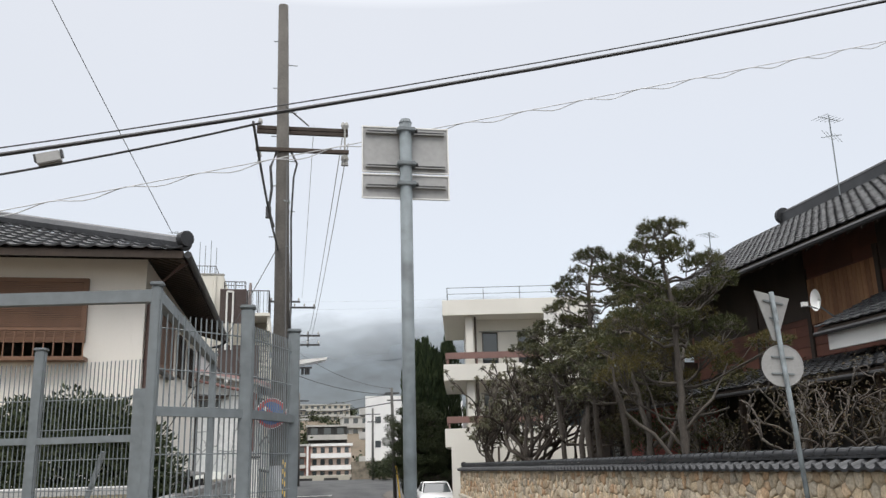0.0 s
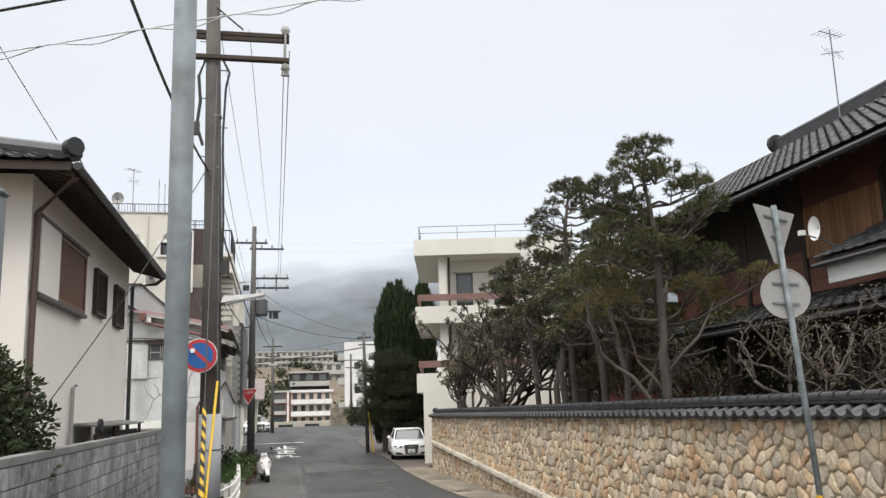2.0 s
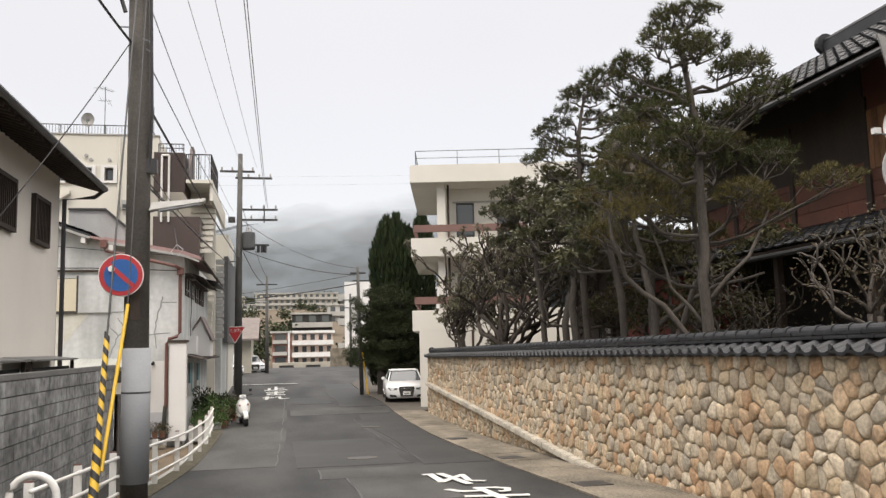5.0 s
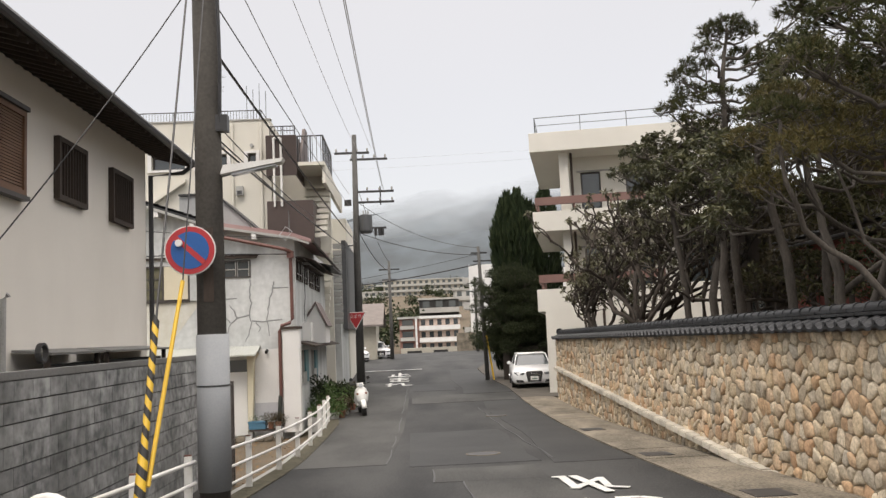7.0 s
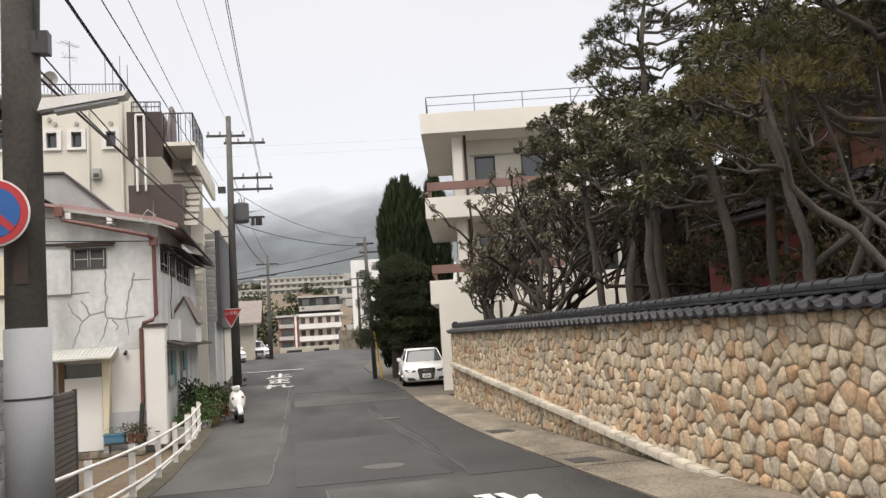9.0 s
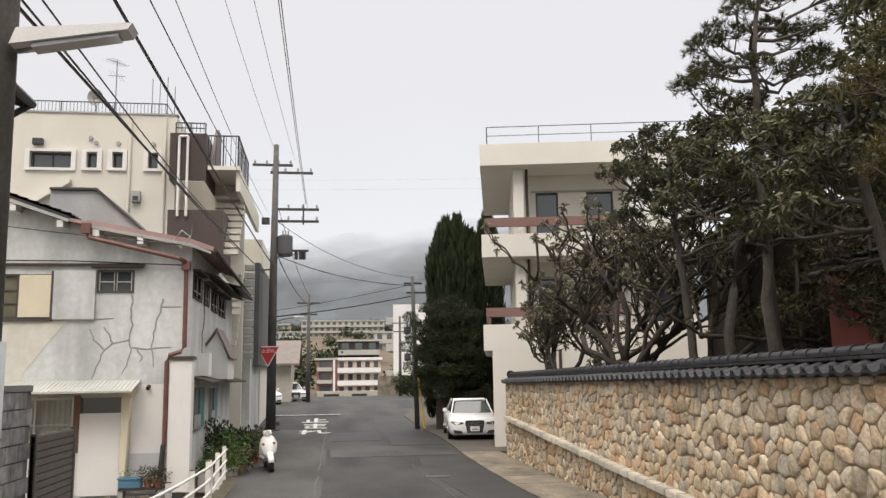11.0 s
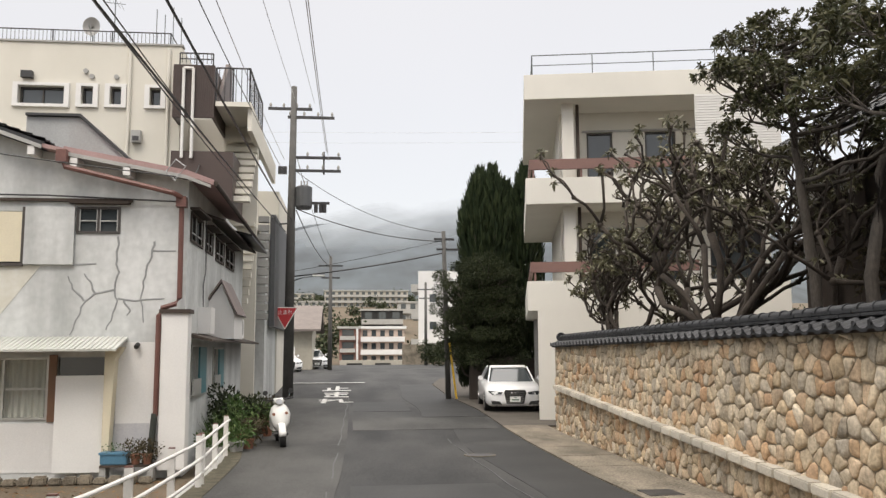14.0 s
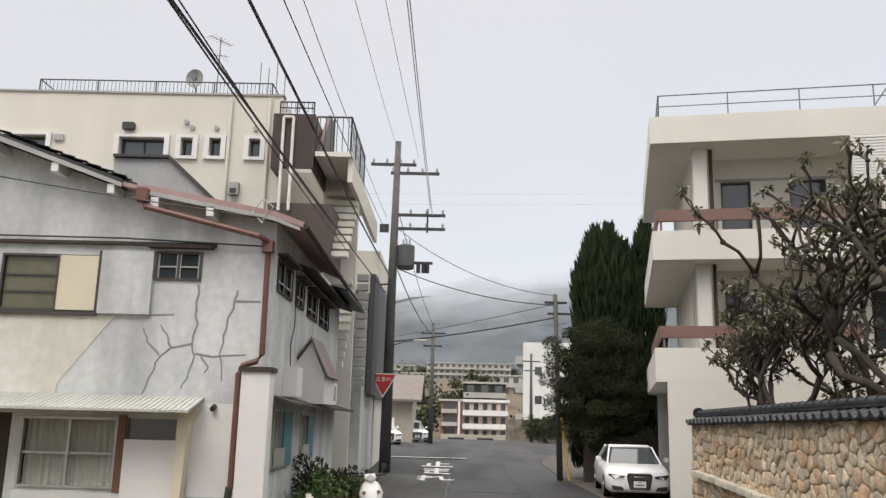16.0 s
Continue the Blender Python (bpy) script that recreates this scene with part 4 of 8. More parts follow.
for pts in CRACKS:
    smooth_pts = []
    for k in range(len(pts) - 1):
        for s in (0, .33, .66):
            a, b = Vector(pts[k]), Vector(pts[k + 1])
            q = a.lerp(b, s)
            smooth_pts.append((q.x + .02 * math.sin(q.y * 23 + k), q.y))
    smooth_pts.append(pts[-1])
    b = bmesh.new()
    n_p = len(smooth_pts)
    rows = []
    for k, (x, z) in enumerate(smooth_pts):
        a, c2 = Vector(smooth_pts[max(k - 1, 0)]), Vector(smooth_pts[min(k + 1, n_p - 1)])
        d = (c2 - a).normalized()
        wd = .017 * (1 - .6 * k / n_p) + .006
        rows.append([b.verts.new((x - d.y * wd, H2Y - .006, z + d.x * wd)), b.verts.new((x, H2Y - .012, z)), b.verts.new((x + d.y * wd, H2Y - .006, z - d.x * wd))])
    for r, s in zip(rows, rows[1:]):
        b.faces.new((r[0], r[1], s[1], s[0]))
        b.faces.new((r[1], r[2], s[2], s[1]))
    part("crack_seal", b, CRACK, h2, "grey sealed crack")
# roof: a gable to the west and a lower wing by the road
h2roof = part("roof", bm_prism([(-10.4, 4.85), (-6.5, 6.28), (-4.0, 5.4), (-4.0, 5.3), (-6.5, 6.17), (-10.4, 4.74)], "y", H2Y - .45, 43.8), KAWARA_DARK, h2, "dark tiled gable roof with white verge board")
part("verge_board", bm_prism([(-10.4, 4.66), (-6.5, 6.12), (-4.0, 5.24), (-4.0, 5.32), (-6.5, 6.22), (-10.4, 4.76)], "y", H2Y - .5, H2Y - .45), CONCRETE, h2roof, "pale grey verge board")
tile_roof(h2roof, (-3.95, H2Y - .45, 5.42), (0, 1, 0), (-2.5, 0, .88), 34, 10, .27, .27, KAWARA_DARK, 60)
for x, z in ((-6.5, 6.0), (-5.3, 5.62), (-4.2, 5.22), (-3.35, 4.98), (-2.3, 4.82)):
    part("purlin_end", bm_box(x - .07, x + .07, H2Y - .47, H2Y, z - .1, z + .08), WHITEWASH, h2roof, "white painted purlin end")
wing = part("wing_roof", bm_prism([(-4.0, 5.36), (-3.6, 5.28), (-1.1, 4.82), (-.55, 4.62), (-.55, 4.55), (-1.1, 4.74), (-3.6, 5.2), (-4.0, 5.28)], "y", H2Y - .42, 39.5), RUST_ROOF, h2, "faded red sheet roof over the roadside wing")
for i in range(13):
    y = H2Y - .35 + i * .48
    part("roof_batten", bm_prism([(-3.6, 5.29), (-1.1, 4.83), (-.55, 4.63), (-.55, 4.67), (-1.1, 4.87), (-3.6, 5.33)], "y", y, y + .04), RUST_ROOF, wing)
part("wing_verge", bm_prism([(-3.6, 5.12), (-1.1, 4.66), (-.6, 4.48), (-.6, 4.54), (-1.1, 4.74), (-3.6, 5.2)], "y", H2Y - .47, H2Y - .42), CONCRETE, wing)
part("wing_roof", bm_prism([(-2.2, 4.75), (-.4, 4.3), (-.4, 4.24), (-2.2, 4.68)], "y", 39.5, 43.8), KAWARA_DARK, h2)
part("eave_hood", bm_prism([(H2R, 4.3), (H2R + .45, 4.16), (H2R + .45, 4.2), (H2R, 4.36)], "y", 36.2, 43.0), TIMBER, h2)
part("attic_box", bm_prism([(-5.2, 5.2), (-2.7, 5.2), (-2.85, 5.5), (-4.0, 6.55), (-5.2, 6.55)], "y", 36.0, 36.2), TIN, h2, "grey sheet attic gable")
part("attic_roof", bm_prism([(-5.2, 6.56), (-4.0, 6.56), (-2.65, 5.33), (-2.6, 5.38), (-3.97, 6.62), (-5.2, 6.62)], "y", 35.9, 39.5), BLACK_METAL, h2)
# red-brown gutter and downpipe
part("gutter", bm_tube([(-3.55, H2Y - .52, 5.02), (-3.5, H2Y - .52, 4.86), (-1.35, H2Y - .45, 4.36), (-1.22, H2Y - .3, 4.3)], .055, 8), COPPER, h2, "red-brown gutter")
part("rain_hopper", bm_box(-3.66, -3.46, H2Y - .62, H2Y - .42, 4.95, 5.2), COPPER, h2)
part("rain_hopper", bm_box(-1.32, -1.12, H2Y - .32, H2Y - .1, 4.1, 4.32), COPPER, h2)
part("downpipe", bm_tube([(-1.22, H2Y - .2, 4.12), (-1.22, H2Y - .14, 2.2), (-1.3, H2Y - .16, 2.08), (-1.56, H2Y - .16, 2.0), (-1.62, H2Y - .16, 1.85), (-1.62, H2Y - .16, -.2)], .055, 8), COPPER, h2, "red-brown downpipe")
part("downpipe_foot", bm_tube([(-1.64, H2Y - .16, -.15), (-1.72, H2Y - .16, -1.25)], .065, 8), mat("green_black_pipe", (.05, .06, .05), (.03, .035, .03), rough=.5), h2)
part("gutter", bm_tube([(-.5, H2Y - .4, 4.58), (-.5, 43.6, 4.4)], .05, 8), TIMBER, h2)
# side wall: windows, hood, little gabled box, air conditioner
for u0, u1, z0, z1 in side_holes[:4]:
    window(h2, "x", H2R, u0, u1, z0, z1, 1, TIMBER, GLASS, 2)
    for k in range(2):
        a, b = u0 + .05 + k * (u1 - u0 - .1) / 2, u0 + .05 + (k + 1) * (u1 - u0 - .1) / 2
        sash = part("sash", bm_box(H2R - .008, H2R + .014, a, b, z0 + .2, z0 + .225), ALU, h2, "pale worn window sash")
        for c in (a, b - .035):
            part("stile", bm_box(H2R - .008, H2R + .014, c, c + .035, z0 + .225, z1 - .04), ALU, sash)
            part("stile", bm_box(H2R - .008, H2R + .014, c, c + .035, z0 + .045, z0 + .2), ALU, sash)
    part("window_hood", bm_box(H2R, H2R + .2, u0 - .06, u1 + .06, z1 + .03, z1 + .08), TIMBER, h2)
for u0, u1, z0, z1 in side_holes[4:]:
    window(h2, "x", H2R, u0, u1, z0, z1, 1, ALU, GLASS_PALE, 2)
    part("teal_shutter", bm_box(H2R + .02, H2R + .06, (u0 + u1) / 2, u1, z0 + .05, z1 - .05), TEAL, h2, "teal sliding shutter")
    part("grille", bm_box(H2R + .06, H2R + .1, u0, (u0 + u1) / 2, z0 + .05, z0 + .4), ALU, h2)
part("side_ledge", bm_prism([(H2R, 1.42), (H2R + .55, 1.3), (H2R + .55, 1.35), (H2R, 1.5)], "y", H2Y + .1, 43.5), TIMBER, h2, "dark sheet canopy along the side wall")
part("porch_gable", bm_prism([(H2R, 1.4), (H2R + .62, 1.4), (H2R + .62, 2.0), (H2R + .3, 2.75), (H2R, 2.3)], "y", 37.0, 38.6), WHITEWASH, h2, "white gabled porch head")
part("porch_roof", bm_prism([(H2R, 2.34), (H2R + .3, 2.78), (H2R + .68, 1.97), (H2R + .71, 1.99), (H2R + .3, 2.85), (H2R, 2.40)], "y", 36.9, 38.7), mat("porch_sheet", (.20, .155, .14), (.13, .10, .095), rough=.6), h2, "brown sheet porch roof")
part("meter_box", bm_box(H2R, H2R + .28, 35.6, 36.2, 1.5, 2.1), WHITEWASH, h2)
ac = part("air_conditioner", bm_box(H2R + .05, H2R + .4, 40.0, 40.8, 1.45, 2.0, bevel=.015), WHITE_PLAIN, h2, "white air conditioner unit on the canopy")
part("fan_guard", disc(bmesh.new(), (H2R + .41, 40.3, 1.73), .2, "x", .02, 20, inner=.03), CONCRETE, ac)
part("cable_run", bm_tube([(H2R + .02, 36.2, 4.3), (H2R + .04, 36.25, 3.0), (H2R + .03, 36.0, 2.6), (H2R + .04, 36.1, 1.6)], .012, 5), BLACK_METAL, h2)
part("wall_lamp", bm_tube([(-2.05, H2Y - .02, 1.25), (-2.05, H2Y - .16, 1.2)], .05, 8), BLACK, h2)

# ---- cream four-storey building behind the plaster house ----
B4Y, B4R, B4L, B4T = 44.0, -3.35, -16.0, 11.25
b4 = thing("cream_building", pose(0, 0, 0), "cream rendered four-storey building with outside stairs", "building")
b4_holes = [(-8.5, -7.05, 9.15, 9.76), (-6.52, -6.14, 9.17, 9.77), (-5.61, -5.24, 9.18, 9.78), (-4.34, -3.98, 9.18, 9.78), (-12.6, -10.85, 9.1, 9.77), (-5.2, -4.85, 6.3, 6.75), (-8.6, -7.1, 6.2, 6.8)]
part("wall", wall_cells(bmesh.new(), B4L, B4R, -1.5, B4T, .3, b4_holes, "y", B4Y), CREAM, b4)
part("wall", bm_box(B4R - .3, B4R, B4Y + .3, 54, -1.5, B4T), CREAM, b4)
part("wall", bm_box(B4L, B4R - .3, 53.7, 54, -1.5, B4T), CREAM, b4)
part("wall", bm_box(B4L, B4L + .3, B4Y + .3, 53.7, -1.5, B4T), CREAM, b4)
part("roof", bm_box(B4L + .3, B4R - .3, B4Y + .3, 53.7, B4T - .4, B4T - .2), CONCRETE, b4)
part("parapet_cap", bm_box(B4L, B4R + .04, B4Y - .05, B4Y + .3, B4T, B4T + .06), CONCRETE, b4)
for h in b4_holes:
    window(b4, "y", B4Y + .16, h[0] + .02, h[1] - .02, h[2] + .02, h[3] - .02, -1, FRAME_DARK, GLASS, 2 if h[1] - h[0] > 1 else 1)
    part("window_surround", bm_box(h[0] - .16, h[0], B4Y - .1, B4Y, h[2] - .1, h[3] + .1), WHITEWASH, b4, "white projecting window surround")
    part("window_surround", bm_box(h[1], h[1] + .16, B4Y - .1, B4Y, h[2] - .1, h[3] + .1), WHITEWASH, b4)
    part("window_surround", bm_box(h[0], h[1], B4Y - .1, B4Y, h[3], h[3] + .1), WHITEWASH, b4)
    part("window_surround", bm_box(h[0], h[1], B4Y - .1, B4Y, h[2] - .1, h[2]), WHITEWASH, b4)
for x in (-6.4, -6.2, -5.42, -4.16):
    part("vent_cap", disc(bmesh.new(), (x, B4Y - .04, 10.12 if x > -6.3 else 10.3), .08, "y", .08, 12), CONCRETE, b4)
part("vent_hood", bm_box(-8.4, -8.05, B4Y - .2, B4Y, 10.0, 10.22), BLACK_METAL, b4, "dark square vent hood")
part("vent_hood", bm_box(-10.6, -10.3, B4Y - .08, B4Y, 9.6, 9.8), CONCRETE, b4)
m_box = part("meter_box", bm_box(-4.85, -4.55, B4Y - .22, B4Y, 7.9, 8.3), CONCRETE, b4, "small grey outdoor unit")
part("grille", bm_box(-4.8, -4.6, B4Y - .24, B4Y - .22, 7.95, 8.1), BLACK_METAL, m_box)
for x in (-5.0, -3.75):
    part("downpipe", bm_tube([(x, B4Y - .07, B4T - .1), (x, B4Y - .07, 4.0)], .06, 8), CREAM, b4)
part("eyebrow", bm_prism([(-9.4, 7.0), (-7.0, 8.55), (-7.0, 8.7), (-9.4, 7.12)], "y", B4Y - .3, B4Y - .01), CREAM, b4)


def railing(parent, p, q, height, posts, rails, material, r=0.02, balusters=0):
    rl = part("roof_railing", bm_tube([Vector(p) + Vector((0, 0, height)), Vector(q) + Vector((0, 0, height))], r, 6), material, parent)
    for k in range(1, rails):
        z = Vector((0, 0, height * k / rails))
        part("rail", bm_tube([Vector(p) + z, Vector(q) + z], r * .8, 6), material, rl)
    for k in range(posts):
        a = Vector(p).lerp(Vector(q), k / (posts - 1))
        part("post", bm_tube([a, a + Vector((0, 0, height))], r, 6), material, rl)
    for k in range(balusters):
        a = Vector(p).lerp(Vector(q), (k + .5) / balusters)
        part("baluster", bm_tube([a + Vector((0, 0, .04)), a + Vector((0, 0, height))], r * .4, 4), material, rl)
    return rl


railing(b4, (-11.35, B4Y + .1, B4T + .06), (-3.75, B4Y + .1, B4T + .06), .42, 5, 1, BLACK_METAL, .022, 60)
railing(b4, (-11.35, B4Y + .1, B4T + .06), (-11.35, 52, B4T + .06), .42, 4, 1, BLACK_METAL, .022, 0)
railing(b4, (-3.75, B4Y + .1, B4T + .06), (-3.75, 52, B4T + .06), .42, 4, 1, BLACK_METAL, .022, 0)
# stair tower with brown panels
tower = part("stair_tower", bm_box(B4R, -.95, 45.6, 45.8, -1.3, 9.2), CREAM, b4, "open concrete stair tower")
part("tower_wall", bm_box(-1.05, -.9, 43.2, 52, 8.2, 9.0), CREAM, tower)
part("brown_panel", bm_box(-3.4, -2.1, 43.0, 43.08, 8.55, 10.3), BROWN_PANEL, tower, "dark brown balcony panel")
part("brown_panel", bm_box(-3.4, -3.33, 43.08, 44.0, 8.55, 10.3), BROWN_PANEL, tower)
part("brown_panel", bm_box(-2.17, -2.1, 43.08, 45.6, 8.55, 10.3), BROWN_PANEL, tower)
part("brown_panel", bm_box(-3.4, -1.45, 43.0, 43.08, 5.6, 7.45), BROWN_PANEL, tower, "dark brown balcony panel")
part("brown_panel", bm_box(-1.52, -1.45, 43.08, 48, 5.6, 7.45), BROWN_PANEL, tower)
for k in range(20):
    x = -3.38 + k * .064
    part("panel_rib", bm_box(x, x + .02, 42.975, 43.0, 8.56, 10.29), BROWN_PANEL, tower)
for z in (5.5, 8.45):
    part("landing", bm_box(-2.0, -1.0, 45.2, 48, z - .12, z), CREAM, tower)
for f in range(2):
    z0 = 2.6 + 3.0 * f
    for k in range(9):
        part("step", bm_box(-2.05, -.95, 43.3 + .28 * k, 43.3 + .28 * k + .32, z0 + .3 * k + (0.3 if f else 0), z0 + .3 * k + .17 + (0.3 if f else 0)), CREAM, tower)
part("top_landing", bm_box(-2.05, -.92, 43.0, 47, 8.95, 9.1), CREAM, tower)
railing(tower, (-2.05, 43.1, 9.1), (-.98, 43.1, 9.1), 1.15, 3, 1, BLACK_METAL, .03, 6)
railing(tower, (-.98, 43.1, 9.1), (-.98, 47, 9.1), 1.15, 4, 1, BLACK_METAL, .03, 12)
railing(tower, (-3.2, 43.0, 10.3), (-2.15, 43.0, 10.3), .38, 3, 2, BLACK_METAL, .025, 8)
part("stair_head", bm_prism([(43.2, 9.1), (46, 9.1), (46, 11.1), (45.2, 11.1)], "x", -2.08, -1.96), BROWN_PANEL, tower)
for x in (-3.05, -2.75):
    part("white_pipe", bm_tube([(x, 42.9, 7.2), (x, 42.9, 10.15)], .05, 8), WHITE_METAL, tower)
part("white_pipe", bm_tube([(-3.05, 42.9, 10.15), (-2.75, 42.9, 10.15)], .05, 8), WHITE_METAL, tower)
part("white_window", bm_box(-2.0, -1.4, 45.5, 45.58, 6.9, 7.7), WHITE_PLAIN, tower)
# darker back block beyond, towards the road
b5 = thing("dark_building", pose(0, 0, 0), "dark grey three-storey block with a louvred side", "building")
part("wall", bm_box(-4.0, -.75, 52.2, 58.0, -1.0, 7.9), CREAM, b5)
part("dark_cladding", bm_box(-.75, -.55, 48.5, 58.0, 2.0, 6.3), mat("charcoal_cladding", (.06, .062, .066), (.085, .087, .09), rough=.5), b5, "charcoal cladding")
part("wall", bm_box(-1.9, -.8, 47.5, 52.2, -.9, 5.6), PLASTER_OLD, b5)
for k in range(12):
    z = 2.2 + k * .32
    part("louvre", bm_box(-1.0, -.62, 46.6, 46.9, z, z + .22), CONCRETE, b5)
# dish and aerials on the roof
dish = thing("satellite_dish", pose(-6.55, 45, B4T - .2), "grey satellite dish on a short mast", "satellite dish")
part("mast", bm_tube([(0, 0, 0), (0, 0, 1.05)], .025, 6), GALV, dish)
b = bmesh.new()
rings = [[b.verts.new((.29 * s * math.cos(a), -.16 + .16 * s * s * -1 + .1, 1.1 + .33 * s * math.sin(a))) for a in (k * math.tau / 20 for k in range(20))] for s in (.08, .4, .7, 1)]
for r, s in zip(rings, rings[1:]):
    for k in range(20):
        b.faces.new((r[k], r[(k + 1) % 20], s[(k + 1) % 20], s[k]))
b.faces.new(rings[0])
part("reflector", b, SIGN_BACK, dish, smooth=True)
part("feed_arm", bm_tube([(0, -.1, .78), (0, -.5, 1.05)], .018, 5), GALV, dish)


def aerial(name, m, h, n, label):
    t = thing(name, m, label, "aerial")
    part("mast", bm_tube([(0, 0, 0), (0, 0, h)], .02, 6), GALV, t)
    boom = part("boom", bm_tube([(-.5, 0, h - .15), (.5, 0, h - .1)], .012, 5), GALV, t)
    for k in range(n):
        x = -.45 + .9 * k / (n - 1)
        part("element", bm_tube([(x, -.28 + .12 * k / n, h - .15 + .05 * k / n), (x, .28 - .12 * k / n, h - .15 + .05 * k / n)], .007, 4), GALV, boom)
    boom2 = part("boom", bm_tube([(-.35, .1, h - .75), (.35, -.1, h - .6)], .012, 5), GALV, t)
    for x in (-.3, -.1, .12, .3):
        part("element", bm_tube([(x, -.12, h - .85), (x, .1, h - .5)], .008, 4), GALV, boom2)
    return t


aerial("tv_aerial", pose(-5.9, 45.2, B4T - .2, 0, 0, 60), 2.8, 7, "grey television aerial on a roof mast")
for i, (x, h) in enumerate(((-4.9, 2.2), (-4.6, 2.0), (-4.3, 2.3), (-4.0, 1.9))):
    wm = thing("whip_aerial", pose(x, 47, B4T - .2), "thin vertical whip aerial on the roof", "aerial", "whip aerials on the roof")
    part("rod", bm_tube([(0, 0, 0), (0, 0, h + .5)], .018, 5), GALV, wm)
    part("base", bm_box(-.06, .06, -.06, .06, 0, .5), BLACK_METAL, wm)

# ---- apartment house beyond the garden ----
apt = thing("apartment_house", pose(7.42, 39.9, 0, 0, 0, -11.5), "three-storey cream apartment house with deep balconies", "apartment house")
AW, AD = 7.4, 9.0
def slab(z0, z1, x0=0.0, d0=0.0, name="balcony_front", material=APT):
    return part(name, bm_box(x0, AW, d0, d0 + .18, z0, z1, bevel=.01), material, apt)


for z0, z1 in ((8.48, 9.24), (5.32, 6.1), (2.2, 3.06)):
    slab(z0, z1)
    part("balcony_side", bm_box(0, .18, .18, AD, z0, z1), APT, apt)
    part("floor_slab", bm_box(.18, AW, .18, AD, z0, z0 + .14), APT, apt)
part("roof", bm_box(.18, AW, .18, AD, 8.95, 9.1), CONCRETE, apt)
bw = [(1.95, 2.75, 6.0, 7.85), (3.75, 4.7, 6.0, 7.85), (1.95, 2.75, 2.9, 4.75), (3.75, 4.7, 2.9, 4.75), (5.6, 7.2, 2.9, 4.75)]
part("wall", wall_cells(bmesh.new(), 1.1, AW, 2.2, 8.5, .2, bw, "y", 1.7), APT, apt)
part("wall", bm_box(1.1, 1.3, 1.9, AD, 2.2, 8.5), APT, apt)
part("wall", bm_box(1.3, AW, AD - .2, AD, -1.5, 8.5), APT, apt)
part("wall", bm_box(AW - .2, AW, 1.9, AD - .2, -1.5, 8.5), APT, apt)
# near-black board stands for the unlit rooms behind the balconies
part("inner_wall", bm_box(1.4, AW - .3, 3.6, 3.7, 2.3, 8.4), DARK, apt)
for h in bw:
    window(apt, "y", 1.8, h[0] + .01, h[1] - .01, h[2], h[3] - .01, -1, FRAME_DARK, GLASS, 1)
    part("window_head_trim", bm_box(h[0] - .15, h[1] + .9, 1.64, 1.7, h[3], h[3] + .06), CONCRETE, apt)
part("curtain", bm_box(3.8, 4.68, 1.95, 1.97, 6.05, 7.2), YELLOW_BOARD, apt, "pale curtain behind balcony window")
for z0, z1 in ((6.1, 8.48), (3.06, 5.32)):
    part("pillar", bm_box(1.12, 1.48, .55, 1.0, z0, z1), APT, apt)
    part("downpipe", bm_tube([(1.6, .72, z0), (1.6, .72, z1)], .05, 8), TIMBER, apt, "brown downpipe")
    rail = part("balcony_rail", bm_box(.12, 4.9, .02, .1, z0 + .25, z0 + .56, bevel=.01), BROWN_RAIL, apt, "faded brown balcony rail board")
    part("balcony_rail", bm_box(.1, .18, .1, 6, z0 + .25, z0 + .56), BROWN_RAIL, apt)
    for x in (.2, 1.6, 3.0, 4.4):
        part("rail_post", bm_box(x, x + .06, .05, .09, z0, z0 + .26), BROWN_RAIL, rail)
for k in range(30):
    z = 6.12 + k * .079
    part("siding_board", bm_prism([(-.016, z), (-.004, z), (.01, z + .07), (0, z + .07)], "x", 4.95, 7.35), APT_SIDING, apt)
part("siding_back", bm_box(4.95, 7.35, 0.03, .06, 6.1, 8.48), APT_SIDING, apt)
part("ground_wall", wall_cells(bmesh.new(), .28, AW, -1.5, 2.2, .25, [], "y", .0), APT, apt)
part("ground_wall", bm_box(2.6, 2.85, .25, AD - .2, -1.5, 2.2), APT, apt)
part("garage_back", bm_box(.3, 2.6, 7.4, 7.6, -1.5, 2.2), CONCRETE, apt)
railing(apt, (.25, .1, 9.24), (AW, .1, 9.24), .62, 5, 2, GALV, .018)
railing(apt, (.25, .1, 9.24), (.25, AD - .2, 9.24), .62, 5, 2, GALV, .018)
part("rail_stay", bm_tube([(5.6, .1, 9.27), (6.0, .1, 9.86)], .02, 5), GALV, apt)
part("ribbed_strip", bm_box(2.45, 2.55, -.05, 0, -1.5, 2.2), TIMBER, apt)

# ---- old timber house behind the garden ----
rh = thing("timber_house", pose(0, 0, 0), "old red-brown timber house with dark tiled roofs", "house")
RX, RA, RB, RE = 13.7, 6.0, 26.5, 6.35
part("wall", bm_box(RX, RX + .2, RA, RB, -.8, RE + .92), BENGARA, rh, "red-brown board wall")
for y in (RA, RB - .2):
    part("gable", bm_prism([(RX + .2, RE + .6), (19.6, RE + .6), (16.2, 8.75)], "y", y, y + .19), BENGARA, rh)
part("wall", bm_box(RX + .2, 19.6, RB - .2, RB, -.8, RE + .6), BENGARA, rh)
part("wall", bm_box(RX + .2, 19.6, RA, RA + .2, -.8, RE + .6), BENGARA, rh)
part("wall", bm_box(19.4, 19.6, RA + .2, RB - .2, -.8, RE + .6), BENGARA, rh)
for j in range(9):
    z = 3.75 + j * .3
    for i in range(8):
        y = 10 + i * 2.0 + (j % 2) * .7
        part("board", bm_box(RX - .03, RX - .004, y, y + 1.985, z, z + .285), BENGARA, rh)
